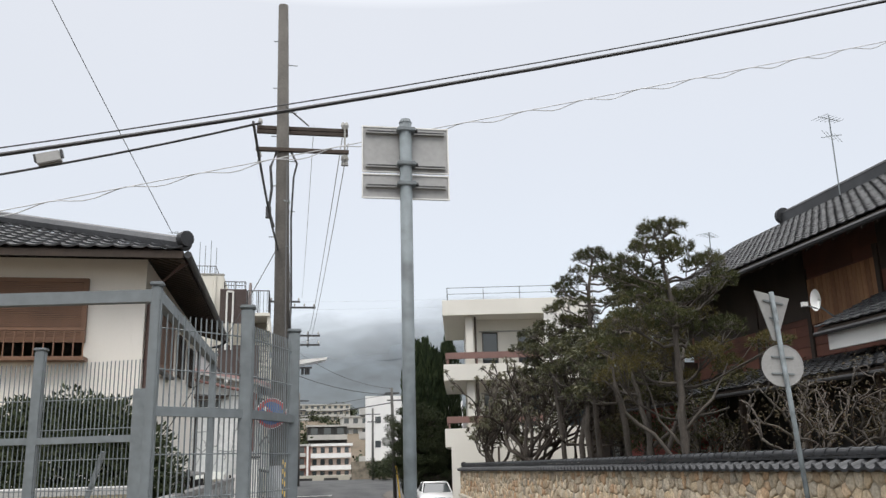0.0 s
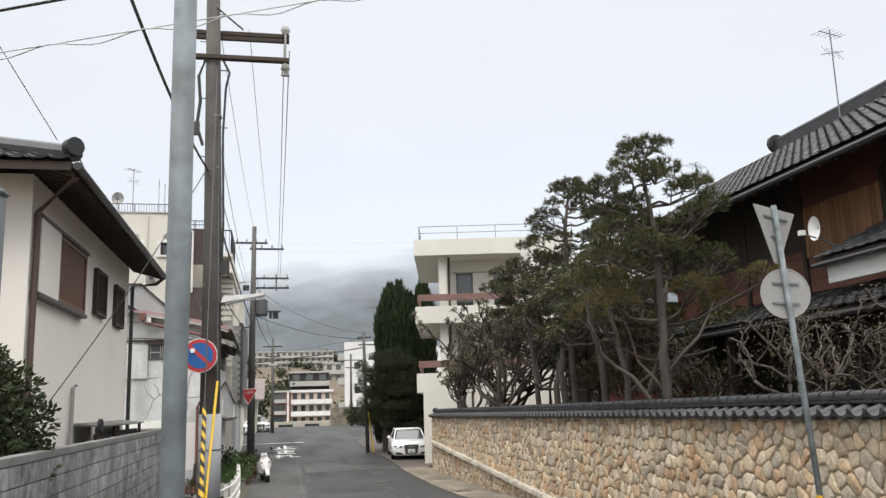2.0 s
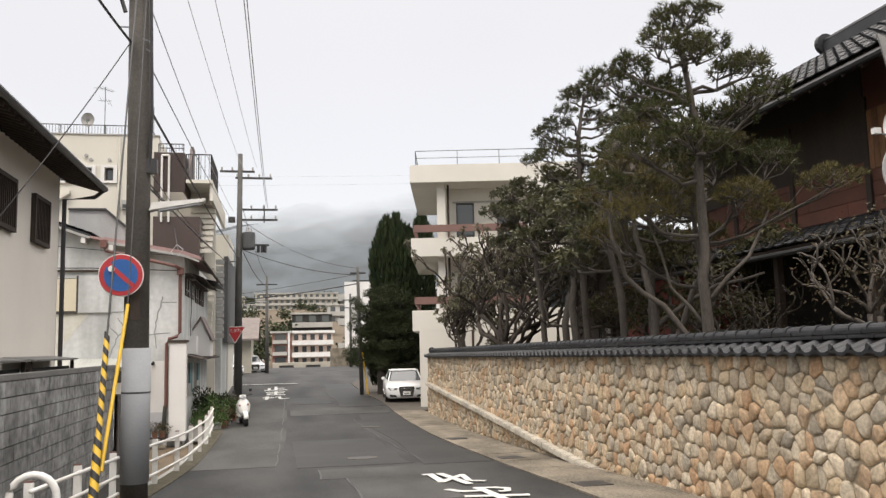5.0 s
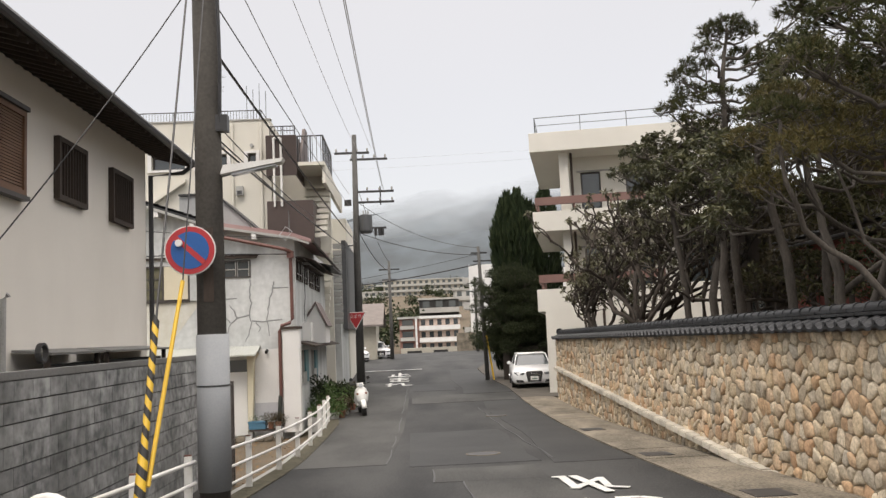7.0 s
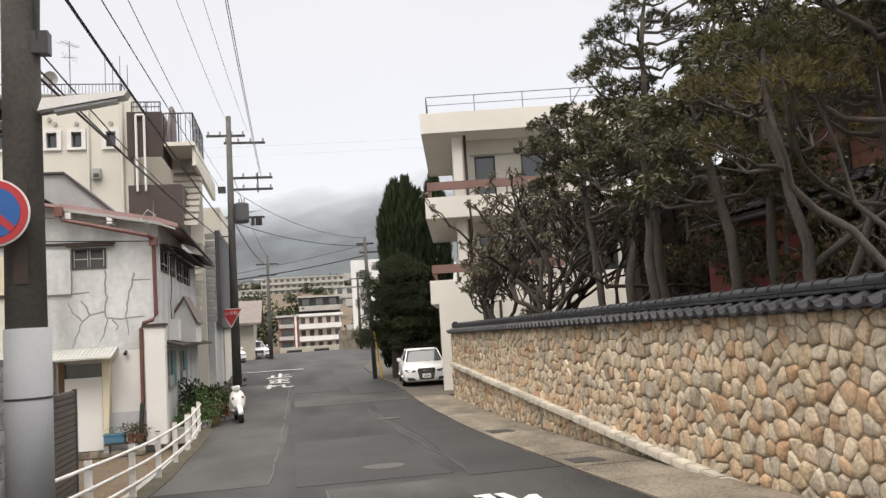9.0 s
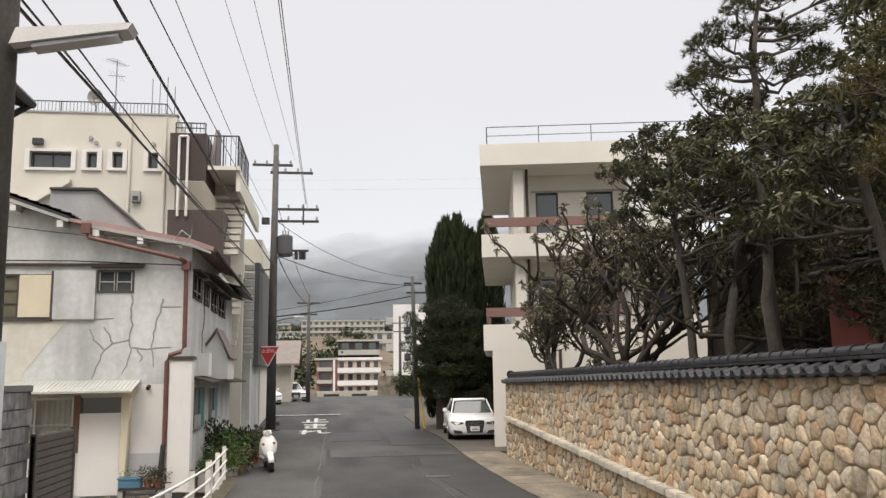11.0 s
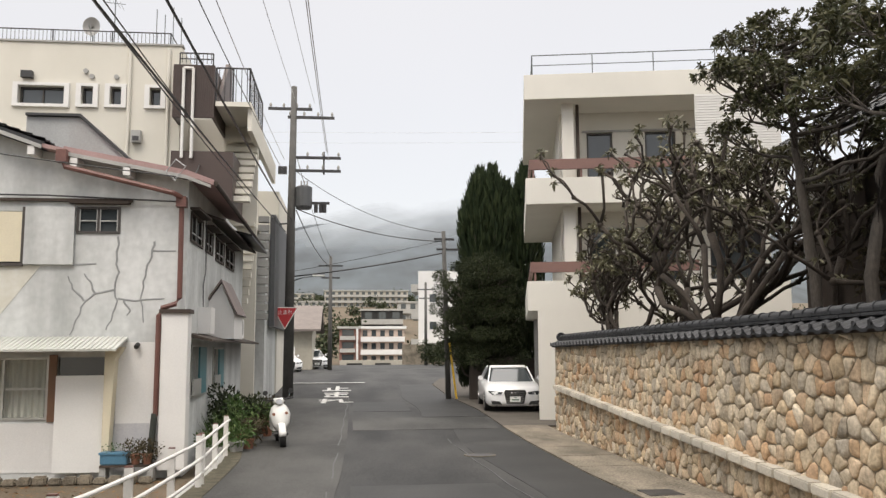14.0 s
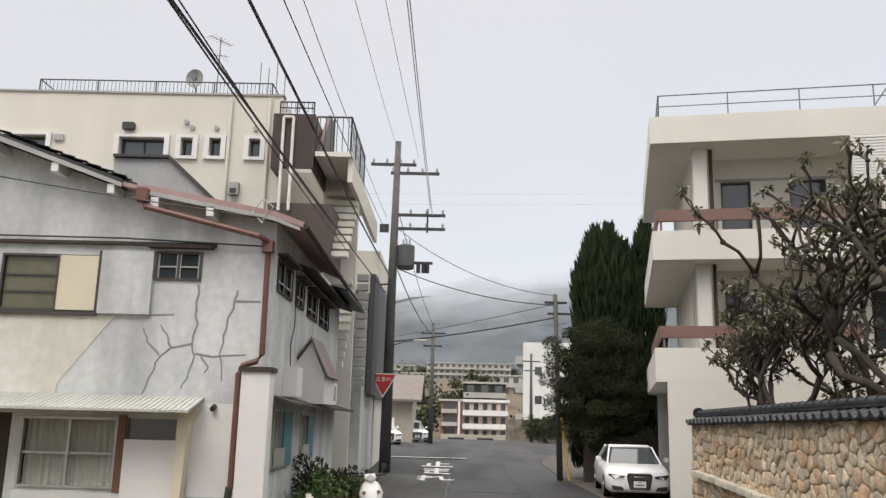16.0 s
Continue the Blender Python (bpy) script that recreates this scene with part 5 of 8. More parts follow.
for i in range(16):
    y = 17.2 + i * .17
    part("upright_board", bm_box(RX - .06, RX - .032, y, y + .155, 4.9, 6.1), BOARD_LIGHT, rh, "sunbleached upright board")
# the eave's shadow, added as dark boards along the wall top
part("upper_wall", bm_box(RX - .05, RX - .005, RA, 17.0, 5.75, 7.2), TIMBER, rh, "black band painted as the eave's shade")
part("upper_wall", bm_box(RX - .05, RX - .005, 20.0, RB, 5.1, 7.2), TIMBER, rh)
for y in (12.2, 14.6, 17.1, 19.95, 22.5, 25):
    part("timber_post", bm_box(RX - .09, RX - .005, y - .07, y + .07, -.8, 6.4), TIMBER, rh)
REX, REZ, RTX, RTZ = 12.05, 6.5, 16.2, 9.0
bm = bm_prism([(REX, REZ), (RTX, RTZ), (20.6, REZ), (20.6, REZ - .14), (RTX, RTZ - .16), (REX, REZ - .14)], "y", RA - .8, RB + .8)
rroof = part("roof", bm, TIMBER, rh, "dark grey tiled gable roof")
rup = Vector((RTX - REX, 0, RTZ - REZ)).normalized()
tile_roof(rroof, (REX - .06, RB + .75, REZ + .02), (0, -1, 0), rup, 62, 17, .33, .285, KAWARA_DARK, 200)
part("ridge", bm_box(RTX - .13, RTX + .13, RA - .8, 24.3, RTZ, RTZ + .3), KAWARA_DARK, rroof, "stacked ridge tiles")
part("ridge_cap", bm_tube([(RTX, RA - .8, RTZ + .34), (RTX, 24.4, RTZ + .34)], .1, 8), KAWARA_DARK, rroof)
part("ridge_end_tile", disc(bmesh.new(), (RTX, 24.4, RTZ + .28), .28, "y", .14, 16), KAWARA_DARK, rroof)
part("gutter", bm_tube([(REX - .1, RA, REZ - .12), (REX - .1, RB + .8, REZ - .16)], .07, 8), BLACK_METAL, rh, "black roof gutter")
for i in range(44):
    y = RA - .6 + i * .5
    part("rafter", bm_prism([(REX, REZ - .24), (REX, REZ - .14), (RX, REZ - .14 + .6 * (RX - REX)), (RX, REZ - .24 + .6 * (RX - REX))], "y", y, y + .06), TIMBER, rroof)
an = thing("timber_annex", pose(0, 0, 0), "dark timber annex with a tiled roof behind the trees", "house")
part("wall", bm_box(12.1, 18, 28.6, 33.0, -.8, 4.9), TIMBER, an)
part("upper_wall", bm_box(12.04, 12.098, 31.2, 33.0, 4.15, 4.75), WHITEWASH, an, "white plaster band under the eave")
for y in (28.66, 29.7, 30.8, 31.9, 32.9):
    part("timber_post", bm_box(12.0, 12.038, y - .06, y + .06, -.8, 4.8), TIMBER, an)
an_roof = part("roof", bm_prism([(11.0, 5.0), (14.8, 7.4), (18.8, 5.0), (18.8, 4.86), (14.8, 7.24), (11.0, 4.86)], "y", 28.0, 33.6), TIMBER, an, "dark tiled gable roof")
tile_roof(an_roof, (10.95, 33.6, 5.02), (0, -1, 0), (3.8, 0, 2.4), 17, 15, .33, .29, KAWARA_DARK, 40)
part("ridge", bm_box(14.68, 14.92, 28.0, 33.6, 7.4, 7.7), KAWARA_DARK, an_roof, "stacked ridge tiles")
part("gutter", bm_tube([(10.92, 28.0, 4.9), (10.92, 33.6, 4.86)], .05, 8), BLACK_METAL, an)
part("window", bm_box(12.05, 12.1, 29.8, 30.7, .4, 2.4), GLASS, an)
# pent roofs lower down
for xo, ze, x1, z1, ya, yb, nm in ((11.85, 4.35, 13.7, 5.2, 8.0, 17.1, "pent_roof"), (10.7, 3.15, 13.7, 4.0, 8.0, 26.0, "veranda_roof")):
    pr = part(nm, bm_prism([(xo, ze), (x1, z1), (x1, z1 - .12), (xo, ze - .12)], "y", ya, yb), TIMBER, rh, "lower tiled pent roof")
    n_up = int(math.hypot(x1 - xo, z1 - ze) / .285)
    tile_roof(pr, (xo - .05, yb, ze + .02), (0, -1, 0), (x1 - xo, 0, z1 - ze), int((yb - ya) / .33), n_up, .33, .285, KAWARA_DARK if nm == "veranda_roof" else KAWARA, 60)
    part("gutter", bm_tube([(xo - .08, ya, ze - .1), (xo - .08, yb, ze - .13)], .05, 8), BLACK_METAL, pr)
part("pent_wall", bm_box(11.95, 12.05, 8.0, 16.9, 3.85, 4.25), WHITEWASH, rh, "white plaster strip under the pent roof")
for y in (9, 11.5, 14, 16.5, 19, 21.5, 24):
    part("veranda_post", bm_box(10.85, 10.97, y, y + .12, -.8, 3.05), TIMBER, rh)
# the veranda's deep shade is put into this wall's near-black colour
part("veranda_wall", bm_box(12.2, 12.3, 8, 26, -.8, 3.2), DARK, rh, "near-black wall painted as the veranda's deep shade")
part("red_wall", bm_box(10.8, 12.2, 22.6, 25.8, -.8, 3.0), mat("red_plaster", (.22, .055, .04), (.15, .042, .035), rough=.85), rh, "dull red plaster wall end")
rd = thing("satellite_dish", pose(12.1, 17.25, 4.55), "small white satellite dish on a roof edge", "satellite dish")
part("arm", bm_tube([(.5, 0, 0), (0, 0, .35)], .02, 6), GALV, rd)
b = bmesh.new()
rings = [[b.verts.new((-.1 * s * s, .2 * s * math.cos(a), .5 + .26 * s * math.sin(a))) for a in (k * math.tau / 18 for k in range(18))] for s in (.08, .45, .75, 1)]
for r, s in zip(rings, rings[1:]):
    for k in range(18):
        b.faces.new((r[k], r[(k + 1) % 18], s[(k + 1) % 18], s[k]))
b.faces.new(rings[0])
part("reflector", b, WHITE_PLAIN, rd, smooth=True)
part("feed_arm", bm_tube([(0, 0, .28), (-.35, .05, .4)], .018, 5), GALV, rd)
part("feed_horn", bm_box(-.42, -.3, 0, .1, .36, .46), WHITE_PLAIN, rd)
aerial("tv_aerial", pose(RTX - .4, 20.9, RTZ - .1, 0, 0, 20), 2.5, 6, "thin television aerial on the tiled roof")
aerial("tv_aerial", pose(14.5, 26.3, 7.6, 0, 0, 40), 1.6, 5, "thin television aerial behind the pine")

# ---- poles ----


def rope(pts, r, n=5):
    return bm_tube(pts, r, n)


def sagged(p, q, sag, n=14):
    p, q = Vector(p), Vector(q)
    return [p.lerp(q, k / n) - Vector((0, 0, sag * 4 * (k / n) * (1 - k / n))) for k in range(n + 1)]


P1 = (-.12, 18.5)
p1z = road_z(18.5)
pole = thing("utility_pole", pose(P1[0], P1[1], 0), "dark concrete utility pole with grey sheet around its foot", "utility pole", "utility poles")
part("shaft", bm_tube([(0, 0, p1z - .1), (-.02, 0, 5), (-.14, 0, 12.35)], [.195, .17, .115], 16), POLE_CONC, pole, smooth=True)
part("pole_wrap", bm_tube([(0, 0, p1z + .32), (0, 0, 1.64)], .208, 20), POLE_SHEET, pole, "grey anti-poster sheet", smooth=True)
part("strap", bm_tube([(0, 0, .98), (0, 0, 1.0)], .213, 20), BLACK_METAL, pole)
for z in (4.05, 4.6, 5.35, 6.0, 6.2, 6.35, 7.4):
    part("strap", bm_tube([(-.03, 0, z), (-.03, 0, z + .03)], .185 - .005 * z, 16), GALV, pole)
part("name_plate", bm_box(-.06, .07, -.196, -.186, 2.05, 3.0), TIMBER, pole, "dark brown pole plate")
for k in range(9):
    z = 6.6 + k * .6
    part("step_bolt", bm_tube([(-.05, 0, z), (.22 if k % 2 else -.34, 0, z)], .012, 5), GALV, pole)
for z in (8.62, 8.72, 9.16, 9.26):
    part("crossarm", bm_box(-.68, 1.42, -.2 if int(z * 100) % 2 else .1, -.12 if int(z * 100) % 2 else .18, z - .04, z + .04), TIMBER, pole, "dark paired crossarm")
part("crossarm_stay", bm_tube([(-.08, -.1, 9.75), (.5, -.1, 9.25)], .02, 5), BLACK_METAL, pole)
for x in (-.6, 1.3, 1.38):
    ins = part("insulator", bm_tube([(x, 0, 8.6), (x, 0, 8.5), (x, 0, 8.45), (x, 0, 8.35)], [.03, .055, .03, .05], 8), CONCRETE, pole)
    part("insulator", bm_tube([(x, 0, 9.26), (x, 0, 9.34), (x, 0, 9.42)], [.03, .055, .03], 8), CONCRETE, pole)
part("arm_link", bm_tube([(1.34, 0, 8.4), (1.34, 0, 9.4)], .025, 6), CONCRETE, pole)
part("transformer_cable", bm_tube([(-.2, -.15, 8.6), (-.34, -.14, 8.2), (-.3, -.12, 7.7), (-.36, -.1, 7.2), (-.24, -.1, 6.8)], .035, 6), BLACK_METAL, pole)
part("transformer_cable", bm_tube([(.1, -.15, 8.6), (.25, -.14, 8.3), (.18, -.1, 8.0), (.14, -.1, 7.0), (.18, -.12, 5.2), (.16, -.1, 4.4)], .025, 6), BLACK_METAL, pole)
part("cut_out", bm_box(-.42, -.3, -.2, -.08, 7.0, 7.25), BLACK_METAL, pole)
part("bracket", bm_tube([(.06, 0, 3.7), (.2, -.02, 3.72), (.34, -.04, 3.76)], .03, 6), GALV, pole)
lamp = part("lamp_head", bm_prism([(.16, -.02), (.95, .12), (.98, .17), (.2, .1)], "y", -.1, .1), WHITE_METAL, pole, "white street lamp head", m=pose(0, -.05, 3.72))
part("lamp_cover", bm_prism([(.3, -.03), (.88, .08), (.88, .1), (.3, .0)], "y", -.07, .07), LAMP_GLASS, lamp)
part("switch_box", bm_box(.1, .26, -.12, .02, 4.28, 4.5), BLACK_METAL, pole)
# no parking sign on the pole
nps = thing("no_parking_sign", pose(-.30, 18.14, 2.70, 0, 0, 4), "round red and blue no parking sign with white rim", "road sign")
part("plate", disc(bmesh.new(), (0, .01, 0), .315, "y", .02, 40), WHITE_PLAIN, nps, "white sign rim")
part("red_ring", disc(bmesh.new(), (0, -.003, 0), .30, "y", .012, 40), SIGN_RED, nps)
part("blue_field", disc(bmesh.new(), (0, -.009, 0), .235, "y", .012, 40), SIGN_BLUE, nps)
part("red_slash", bm_box(-.235, .235, -.019, -.013, -.032, .032), SIGN_RED, nps, m=pose(0, 0, 0, 0, 43, 0))
part("knob", disc(bmesh.new(), (-.13, -.04, .09), .045, "y", .05, 12), WHITE_PLAIN, nps, "white mirror knob")
part("bracket", bm_box(-.02, .2, .02, .2, -.05, .05), GALV, nps)
# stay wire with its yellow and black sleeve
guy = thing("stay_wire", pose(0, 0, 0), "steel stay wire with a yellow and black striped sleeve", "stay wire")
gb, gt = Vector((.01, 14.85, road_z(14.85))), Vector((-.1, 18.3, 8.4))
part("wire", rope([gb, gt], .012, 6), BLACK_METAL, guy)
axis = (gt - gb).normalized()
side_a = axis.cross(Vector((0, 1, 0))).normalized()
side_b = axis.cross(side_a)


def stripe(s0, s1, r0, r1):
    """A slanting band round the stay."""
    b = bmesh.new()
    rings = []
    for s, r in ((s0, r0), (s1, r1)):
        rings.append([b.verts.new(gb.lerp(gt, s) + (side_a * math.cos(a) + side_b * math.sin(a)) * r + axis * (.045 * math.cos(a))) for a in (k * math.tau / 14 for k in range(14))])
    for k in range(14):
        b.faces.new((rings[0][k], rings[0][(k + 1) % 14], rings[1][(k + 1) % 14], rings[1][k]))
    b.faces.new(rings[0])
    b.faces.new(rings[1])
    bmesh.ops.recalc_face_normals(b, faces=b.faces[:])
    return b


for k in range(27):
    r0 = r1 = .058 - .001 * k if k < 13 else .033
    part("stripe", stripe(.006 + k * .0094, .006 + (k + 1) * .0094, r0, r1), YELLOW if k % 2 else BLACK, guy)
part("yellow_sleeve", rope([gb.lerp(gt, .09) + Vector((.05, .05, 0)), gb.lerp(gt, .30) + Vector((.17, .2, 0))], .022, 8), YELLOW, guy, "plain yellow sleeve on the second stay")
part("wire", rope([gb.lerp(gt, .30) + Vector((.17, .2, 0)), Vector((-.05, 18.4, 7.2))], .008, 5), BLACK_METAL, guy)

p2z = road_z(50.4)
pole2 = thing("utility_pole", pose(-.1, 50.4, 0), "tall grey utility pole with transformer and crossarms", "utility pole", "utility poles")
part("shaft", bm_tube([(-.02, 0, p2z - .1), (0, 0, 6), (.05, 0, 12.0)], [.22, .17, .12], 14), POLE_STEEL, pole2, smooth=True)
for z, a, b2 in ((11.05, -1.0, .8), (10.7, -.2, 1.72), (9.0, -.1, 2.0), (8.45, -.1, 2.0)):
    arm = part("crossarm", bm_box(a, b2, -.06, .06, z - .05, z + .05), BLACK_METAL, pole2)
    for k in range(4):
        x = a + .1 + (b2 - a - .2) * k / 3
        part("insulator", bm_tube([(x, 0, z + .05), (x, 0, z + .15), (x, 0, z + .24)], [.03, .06, .03], 7), CONCRETE, arm)
part("arm_link", bm_tube([(1.3, 0, 8.3), (1.3, 0, 9.25)], .04, 6), BLACK_METAL, pole2)
tf = part("transformer", bm_tube([(.5, 0, 6.85), (.5, 0, 6.95), (.5, 0, 7.75), (.5, 0, 7.82)], [.28, .34, .34, .2], 16), mat("transformer_grey", (.10, .105, .11), (.08, .083, .088), rough=.5), pole2, "dark grey pole transformer")
for k in range(3):
    part("bushing", bm_tube([(.4 + .12 * k, -.1, 7.8), (.4 + .12 * k, -.12, 8.0)], .035, 6), CONCRETE, tf)
part("bracket", bm_box(.1, 1.55, -.04, .04, 7.05, 7.15), BLACK_METAL, pole2)
for x in (1.0, 1.2, 1.35):
    part("cut_out", bm_tube([(x, -.05, 6.7), (x, -.05, 7.05)], .08, 8), BLACK_METAL, pole2)
part("switch_box", bm_box(-.55, -.2, -.1, .1, 8.3, 8.6), BLACK_METAL, pole2)
part("side_arm", bm_tube([(-.75, 0, 6.2), (0, 0, 6.25)], .035, 5), BLACK_METAL, pole2)
part("lamp_arm", bm_tube([(.1, 0, 3.9), (.6, -.1, 4.05), (1.15, -.1, 4.1)], .03, 6), GALV, pole2)
part("lamp_head", bm_box(.9, 1.4, -.2, 0, 4.06, 4.14, bevel=.02), WHITE_METAL, pole2, "street lamp head")
ss = thing("stop_sign", pose(-.26, 50.1, 2.48), "red triangular stop sign with white rim and lettering", "road sign")
part("plate", bm_prism([(-.52, .34), (.52, .34), (0, -.56)], "y", 0, .02), WHITE_PLAIN, ss)
part("red_field", bm_prism([(-.46, .305), (.46, .305), (0, -.49)], "y", -.008, 0), SIGN_RED, ss)
cu = bpy.data.curves.new("stop_words", "FONT")
cu.body, cu.size, cu.align_x, cu.align_y, cu.extrude = "止まれ", .2, "CENTER", "CENTER", .003
words = new("stop_words", cu)
words.parent, words.matrix_basis = ss, pose(0, -.012, .12, 90)
cu.materials.append(WHITE_PLAIN)

pole3 = thing("utility_pole", pose(6.1, 48.8, 0), "slim grey utility pole with a yellow sleeve at its foot", "utility pole", "utility poles")
part("shaft", bm_tube([(.04, 0, road_z(48.8) - .1), (-.12, 0, 5.75)], [.11, .08], 10), POLE_STEEL, pole3, smooth=True)
part("crossarm", bm_box(-.5, .3, -.05, .05, 5.4, 5.48), BLACK_METAL, pole3)
part("crossarm", bm_box(-.4, .5, -.05, .05, 5.0, 5.07), BLACK_METAL, pole3)
part("yellow_sleeve", bm_tube([(.34, -.12, road_z(48.8)), (.08, -.1, 1.35)], .04, 8), YELLOW, pole3)
for x, y, h, lb in ((1.05, 72, 7.6, "slender far utility pole"), (-3.2, 78, 6.2, "slender far utility pole"), (9.2, 92, 7.6, "slender far utility pole")):
    p = thing("utility_pole", pose(x, y, road_z(y) - .1), lb, "utility pole", "utility poles")
    part("shaft", bm_tube([(0, 0, 0), (0, 0, h)], [.15, .1], 8), POLE_STEEL, p, smooth=True)
    part("crossarm", bm_box(-.8, .8, -.05, .05, h - .7, h - .6), BLACK_METAL, p)
    part("crossarm", bm_box(-.6, .6, -.05, .05, h - 1.5, h - 1.4), BLACK_METAL, p)

# ---- wires ----


def cable(pts, r, label, material=WIRE, name="overhead_cable"):
    return single(name, rope(pts, r), material, label, "cable", "overhead cables")


for dx, dz in ((-.0, .3), (.1, -.1)):
    cable(sagged((1.2 + dx, 18.5, 9.0 + dz), (1.3 + dx, 50.4, 9.0 + dz * .9), .25), .012, "pale twin power line along the road", WIRE_PALE)
cable(sagged((-.2, 18.5, 4.3), (-.3, 50.4, 5.9), .1), .017, "black telephone cable along the road")
cable(sagged((-.2, 18.5, 4.4), (-.9, 43, 6.0), .1), .012, "black telephone cable to the stair tower")
cable(sagged((-.1, 18.5, 4.5), (-1.2, 43, 6.6), .2), .01, "black telephone cable to the stair tower")
cable(sagged((-.1, 18.5, 5.5), (-.1, 50.4, 6.4), .12), .022, "thick black cable bundle along the road")
cable(sagged((-.1, 18.5, 6.2), (-.4, 50.4, 8.3), .12), .01, "thin black line along the road")
cable(sagged((-.1, 18.5, 7.2), (-.4, 50.4, 8.9), .3), .009, "thin pale line along the road", WIRE_PALE)
cable(sagged((-.1, 18.5, 9.4), (.05, 50.4, 11.3), .35), .008, "thin pale line along the road", WIRE_PALE)
cable(sagged((.5, 18.5, 9.3), (.8, 50.4, 11.3), .35), .008, "thin pale line along the road", WIRE_PALE)
cable(sagged((-2.5, 43, 7.0), (-1.2, H2Y - .4, 4.7), .2), .02, "looped black service cable at the eave")
cable([(-1.3, H2Y - .5, 4.65), (-1.1, H2Y - .55, 4.9), (-1.3, H2Y - .55, 5.05), (-1.5, H2Y - .5, 4.8), (-1.3, H2Y - .5, 4.6)], .016, "coiled service cable at the eave", WIRE_PALE)
cable(sagged((-9.0, 30, 5.2), (-1.3, H2Y - .5, 4.7), .1), .012, "service wire to the plaster house")
cable(sagged((.0, 50.4, 6.9), (6.0, 48.8, 5.35), .3), .02, "black cable across the side street")
cable(sagged((-6, 60, 4.6), (6.0, 48.8, 4.9), .3), .03, "black cable across the side street")
cable(sagged((-8, 70, 5.2), (6.0, 48.8, 5.4), .25), .014, "black cable across the side street")
cable(sagged((.1, 50.4, 8.4), (6.0, 48.8, 5.7), .5), .013, "thin line from pole to pole")
cable(sagged((.1, 50.4, 6.8), (1.05, 72, 6.6), .4), .022, "black cable to the far poles")
cable(sagged((.1, 50.4, 9.0), (1.05, 72, 7.2), .4), .014, "thin line to the far poles")
for k, z in enumerate((9.2, 8.6)):
    cable(sagged((-30, 62, z + 4), (30, 64, z + 5.5), .6), .006, "thin pale line over the side street", WIRE_PALE)
# across the road in the foreground
cable(sagged((-9.0, 10.5, 4.35), (20, 10.5, 11.9), .55), .028, "thick black cable bundle across the road")
cable(sagged((-9.0, 10.45, 4.42), (20, 10.45, 11.97), .55), .010, "thin messenger wire across the road")
cable(sagged((-9.0, 10.5, 4.22), (-.4, 10.5, 6.02), .2), .016, "slack black cable across the road")
jb = thing("cable_box", pose(-2.95, 10.5, 5.42, 0, -14, 0), "grey cable joint box hung on the overhead bundle", "cable box")
part("case", bm_box(-.14, .14, -.06, .06, -.07, .07, bevel=.012), SIGN_BACK, jb)
part("clamp", bm_box(-.17, -.14, -.03, .03, -.02, .08), BLACK_METAL, jb)
part("clamp", bm_box(.14, .17, -.03, .03, -.02, .08), BLACK_METAL, jb)
cable(sagged((-.5, 10.5, 6.03), (-.25, 18.4, 6.3), .15), .02, "black drop cable to the utility pole")
coil = []
for k in range(240):
    s = k / 239
    p = Vector((-9, 10.2, 3.25)).lerp(Vector((20, 10.2, 10.55)), s) - Vector((0, 0, .05 * 4 * s * (1 - s)))
    coil.append(p + Vector((0, .03 * math.cos(k * .9), .035 * math.sin(k * .9) - .035)))
cable(coil, .007, "thin spiral-hung wire across the road", WIRE_PALE)
cable(sagged((-9, 10.2, 3.25), (20, 10.2, 10.55), .05), .007, "thin straight wire across the road", WIRE_PALE)
cable(sagged((-1.9, 13.9, 5.4), (-4.3, 9.0, 9.9), .05), .006, "thin service wire to the first house")
cable([(-1.72, 15, 5.2), (-1.75, 14.5, 5.35)], .01, "service wire end at the first house")
cable(sagged((H1X + .02, 16.2, 1.9), (-.15, 18.5, 6.6), .15), .009, "thin wire to the first house")
cable(sagged((-3.9, 9, 9), (-4.5, 9.4, 3.2), 0), .014, "thin dark drop wire")

# ---- distance ----
hill_v, hill_f = [], []
NX, NY = 90, 26
hill_rng = random.Random(5)
for j in range(NY):
    for i in range(NX):
        x, y = -1300 + 2900 * i / (NX - 1), 520 + 1500 * j / (NY - 1)
        s = j / (NY - 1)
        ridge = 300 + 150 * math.exp(-((x - 420) / 380) ** 2) + 40 * math.sin(x / 230 + 1)
        h = 14 + ridge * s ** 1.25 + 26 * noise.noise(Vector((x / 170, y / 170, 0))) * s + 9 * noise.noise(Vector((x / 45, y / 45, 3)))
        hill_v.append((x, y, h))
for j in range(NY - 1):
    for i in range(NX - 1):
        a = j * NX + i
        hill_f.append((a, a + 1, a + NX + 1, a + NX))
# haze painted into the material: bluish colour, transparency growing with height and noise
m, n, l, p = shader("misty_forest_hill")
co, sep, no, ramp, no2, cr = n.new("ShaderNodeTexCoord"), n.new("ShaderNodeSeparateXYZ"), n.new("ShaderNodeTexNoise"), n.new("ShaderNodeValToRGB"), n.new("ShaderNodeTexNoise"), n.new("ShaderNodeValToRGB")
l.new(co.outputs["Object"], sep.inputs[0])
slope = n.new("ShaderNodeMapping")
slope.inputs["Scale"].default_value = (1, .2, 1)
l.new(co.outputs["Object"], slope.inputs["Vector"])
l.new(slope.outputs[0], no.inputs["Vector"])
l.new(slope.outputs[0], no2.inputs["Vector"])
no.inputs["Scale"].default_value, no.inputs["Detail"].default_value = 0.0045, 5
no2.inputs["Scale"].default_value, no2.inputs["Detail"].default_value = 0.022, 9
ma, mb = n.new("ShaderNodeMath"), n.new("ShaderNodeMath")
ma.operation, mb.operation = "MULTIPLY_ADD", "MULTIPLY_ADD"
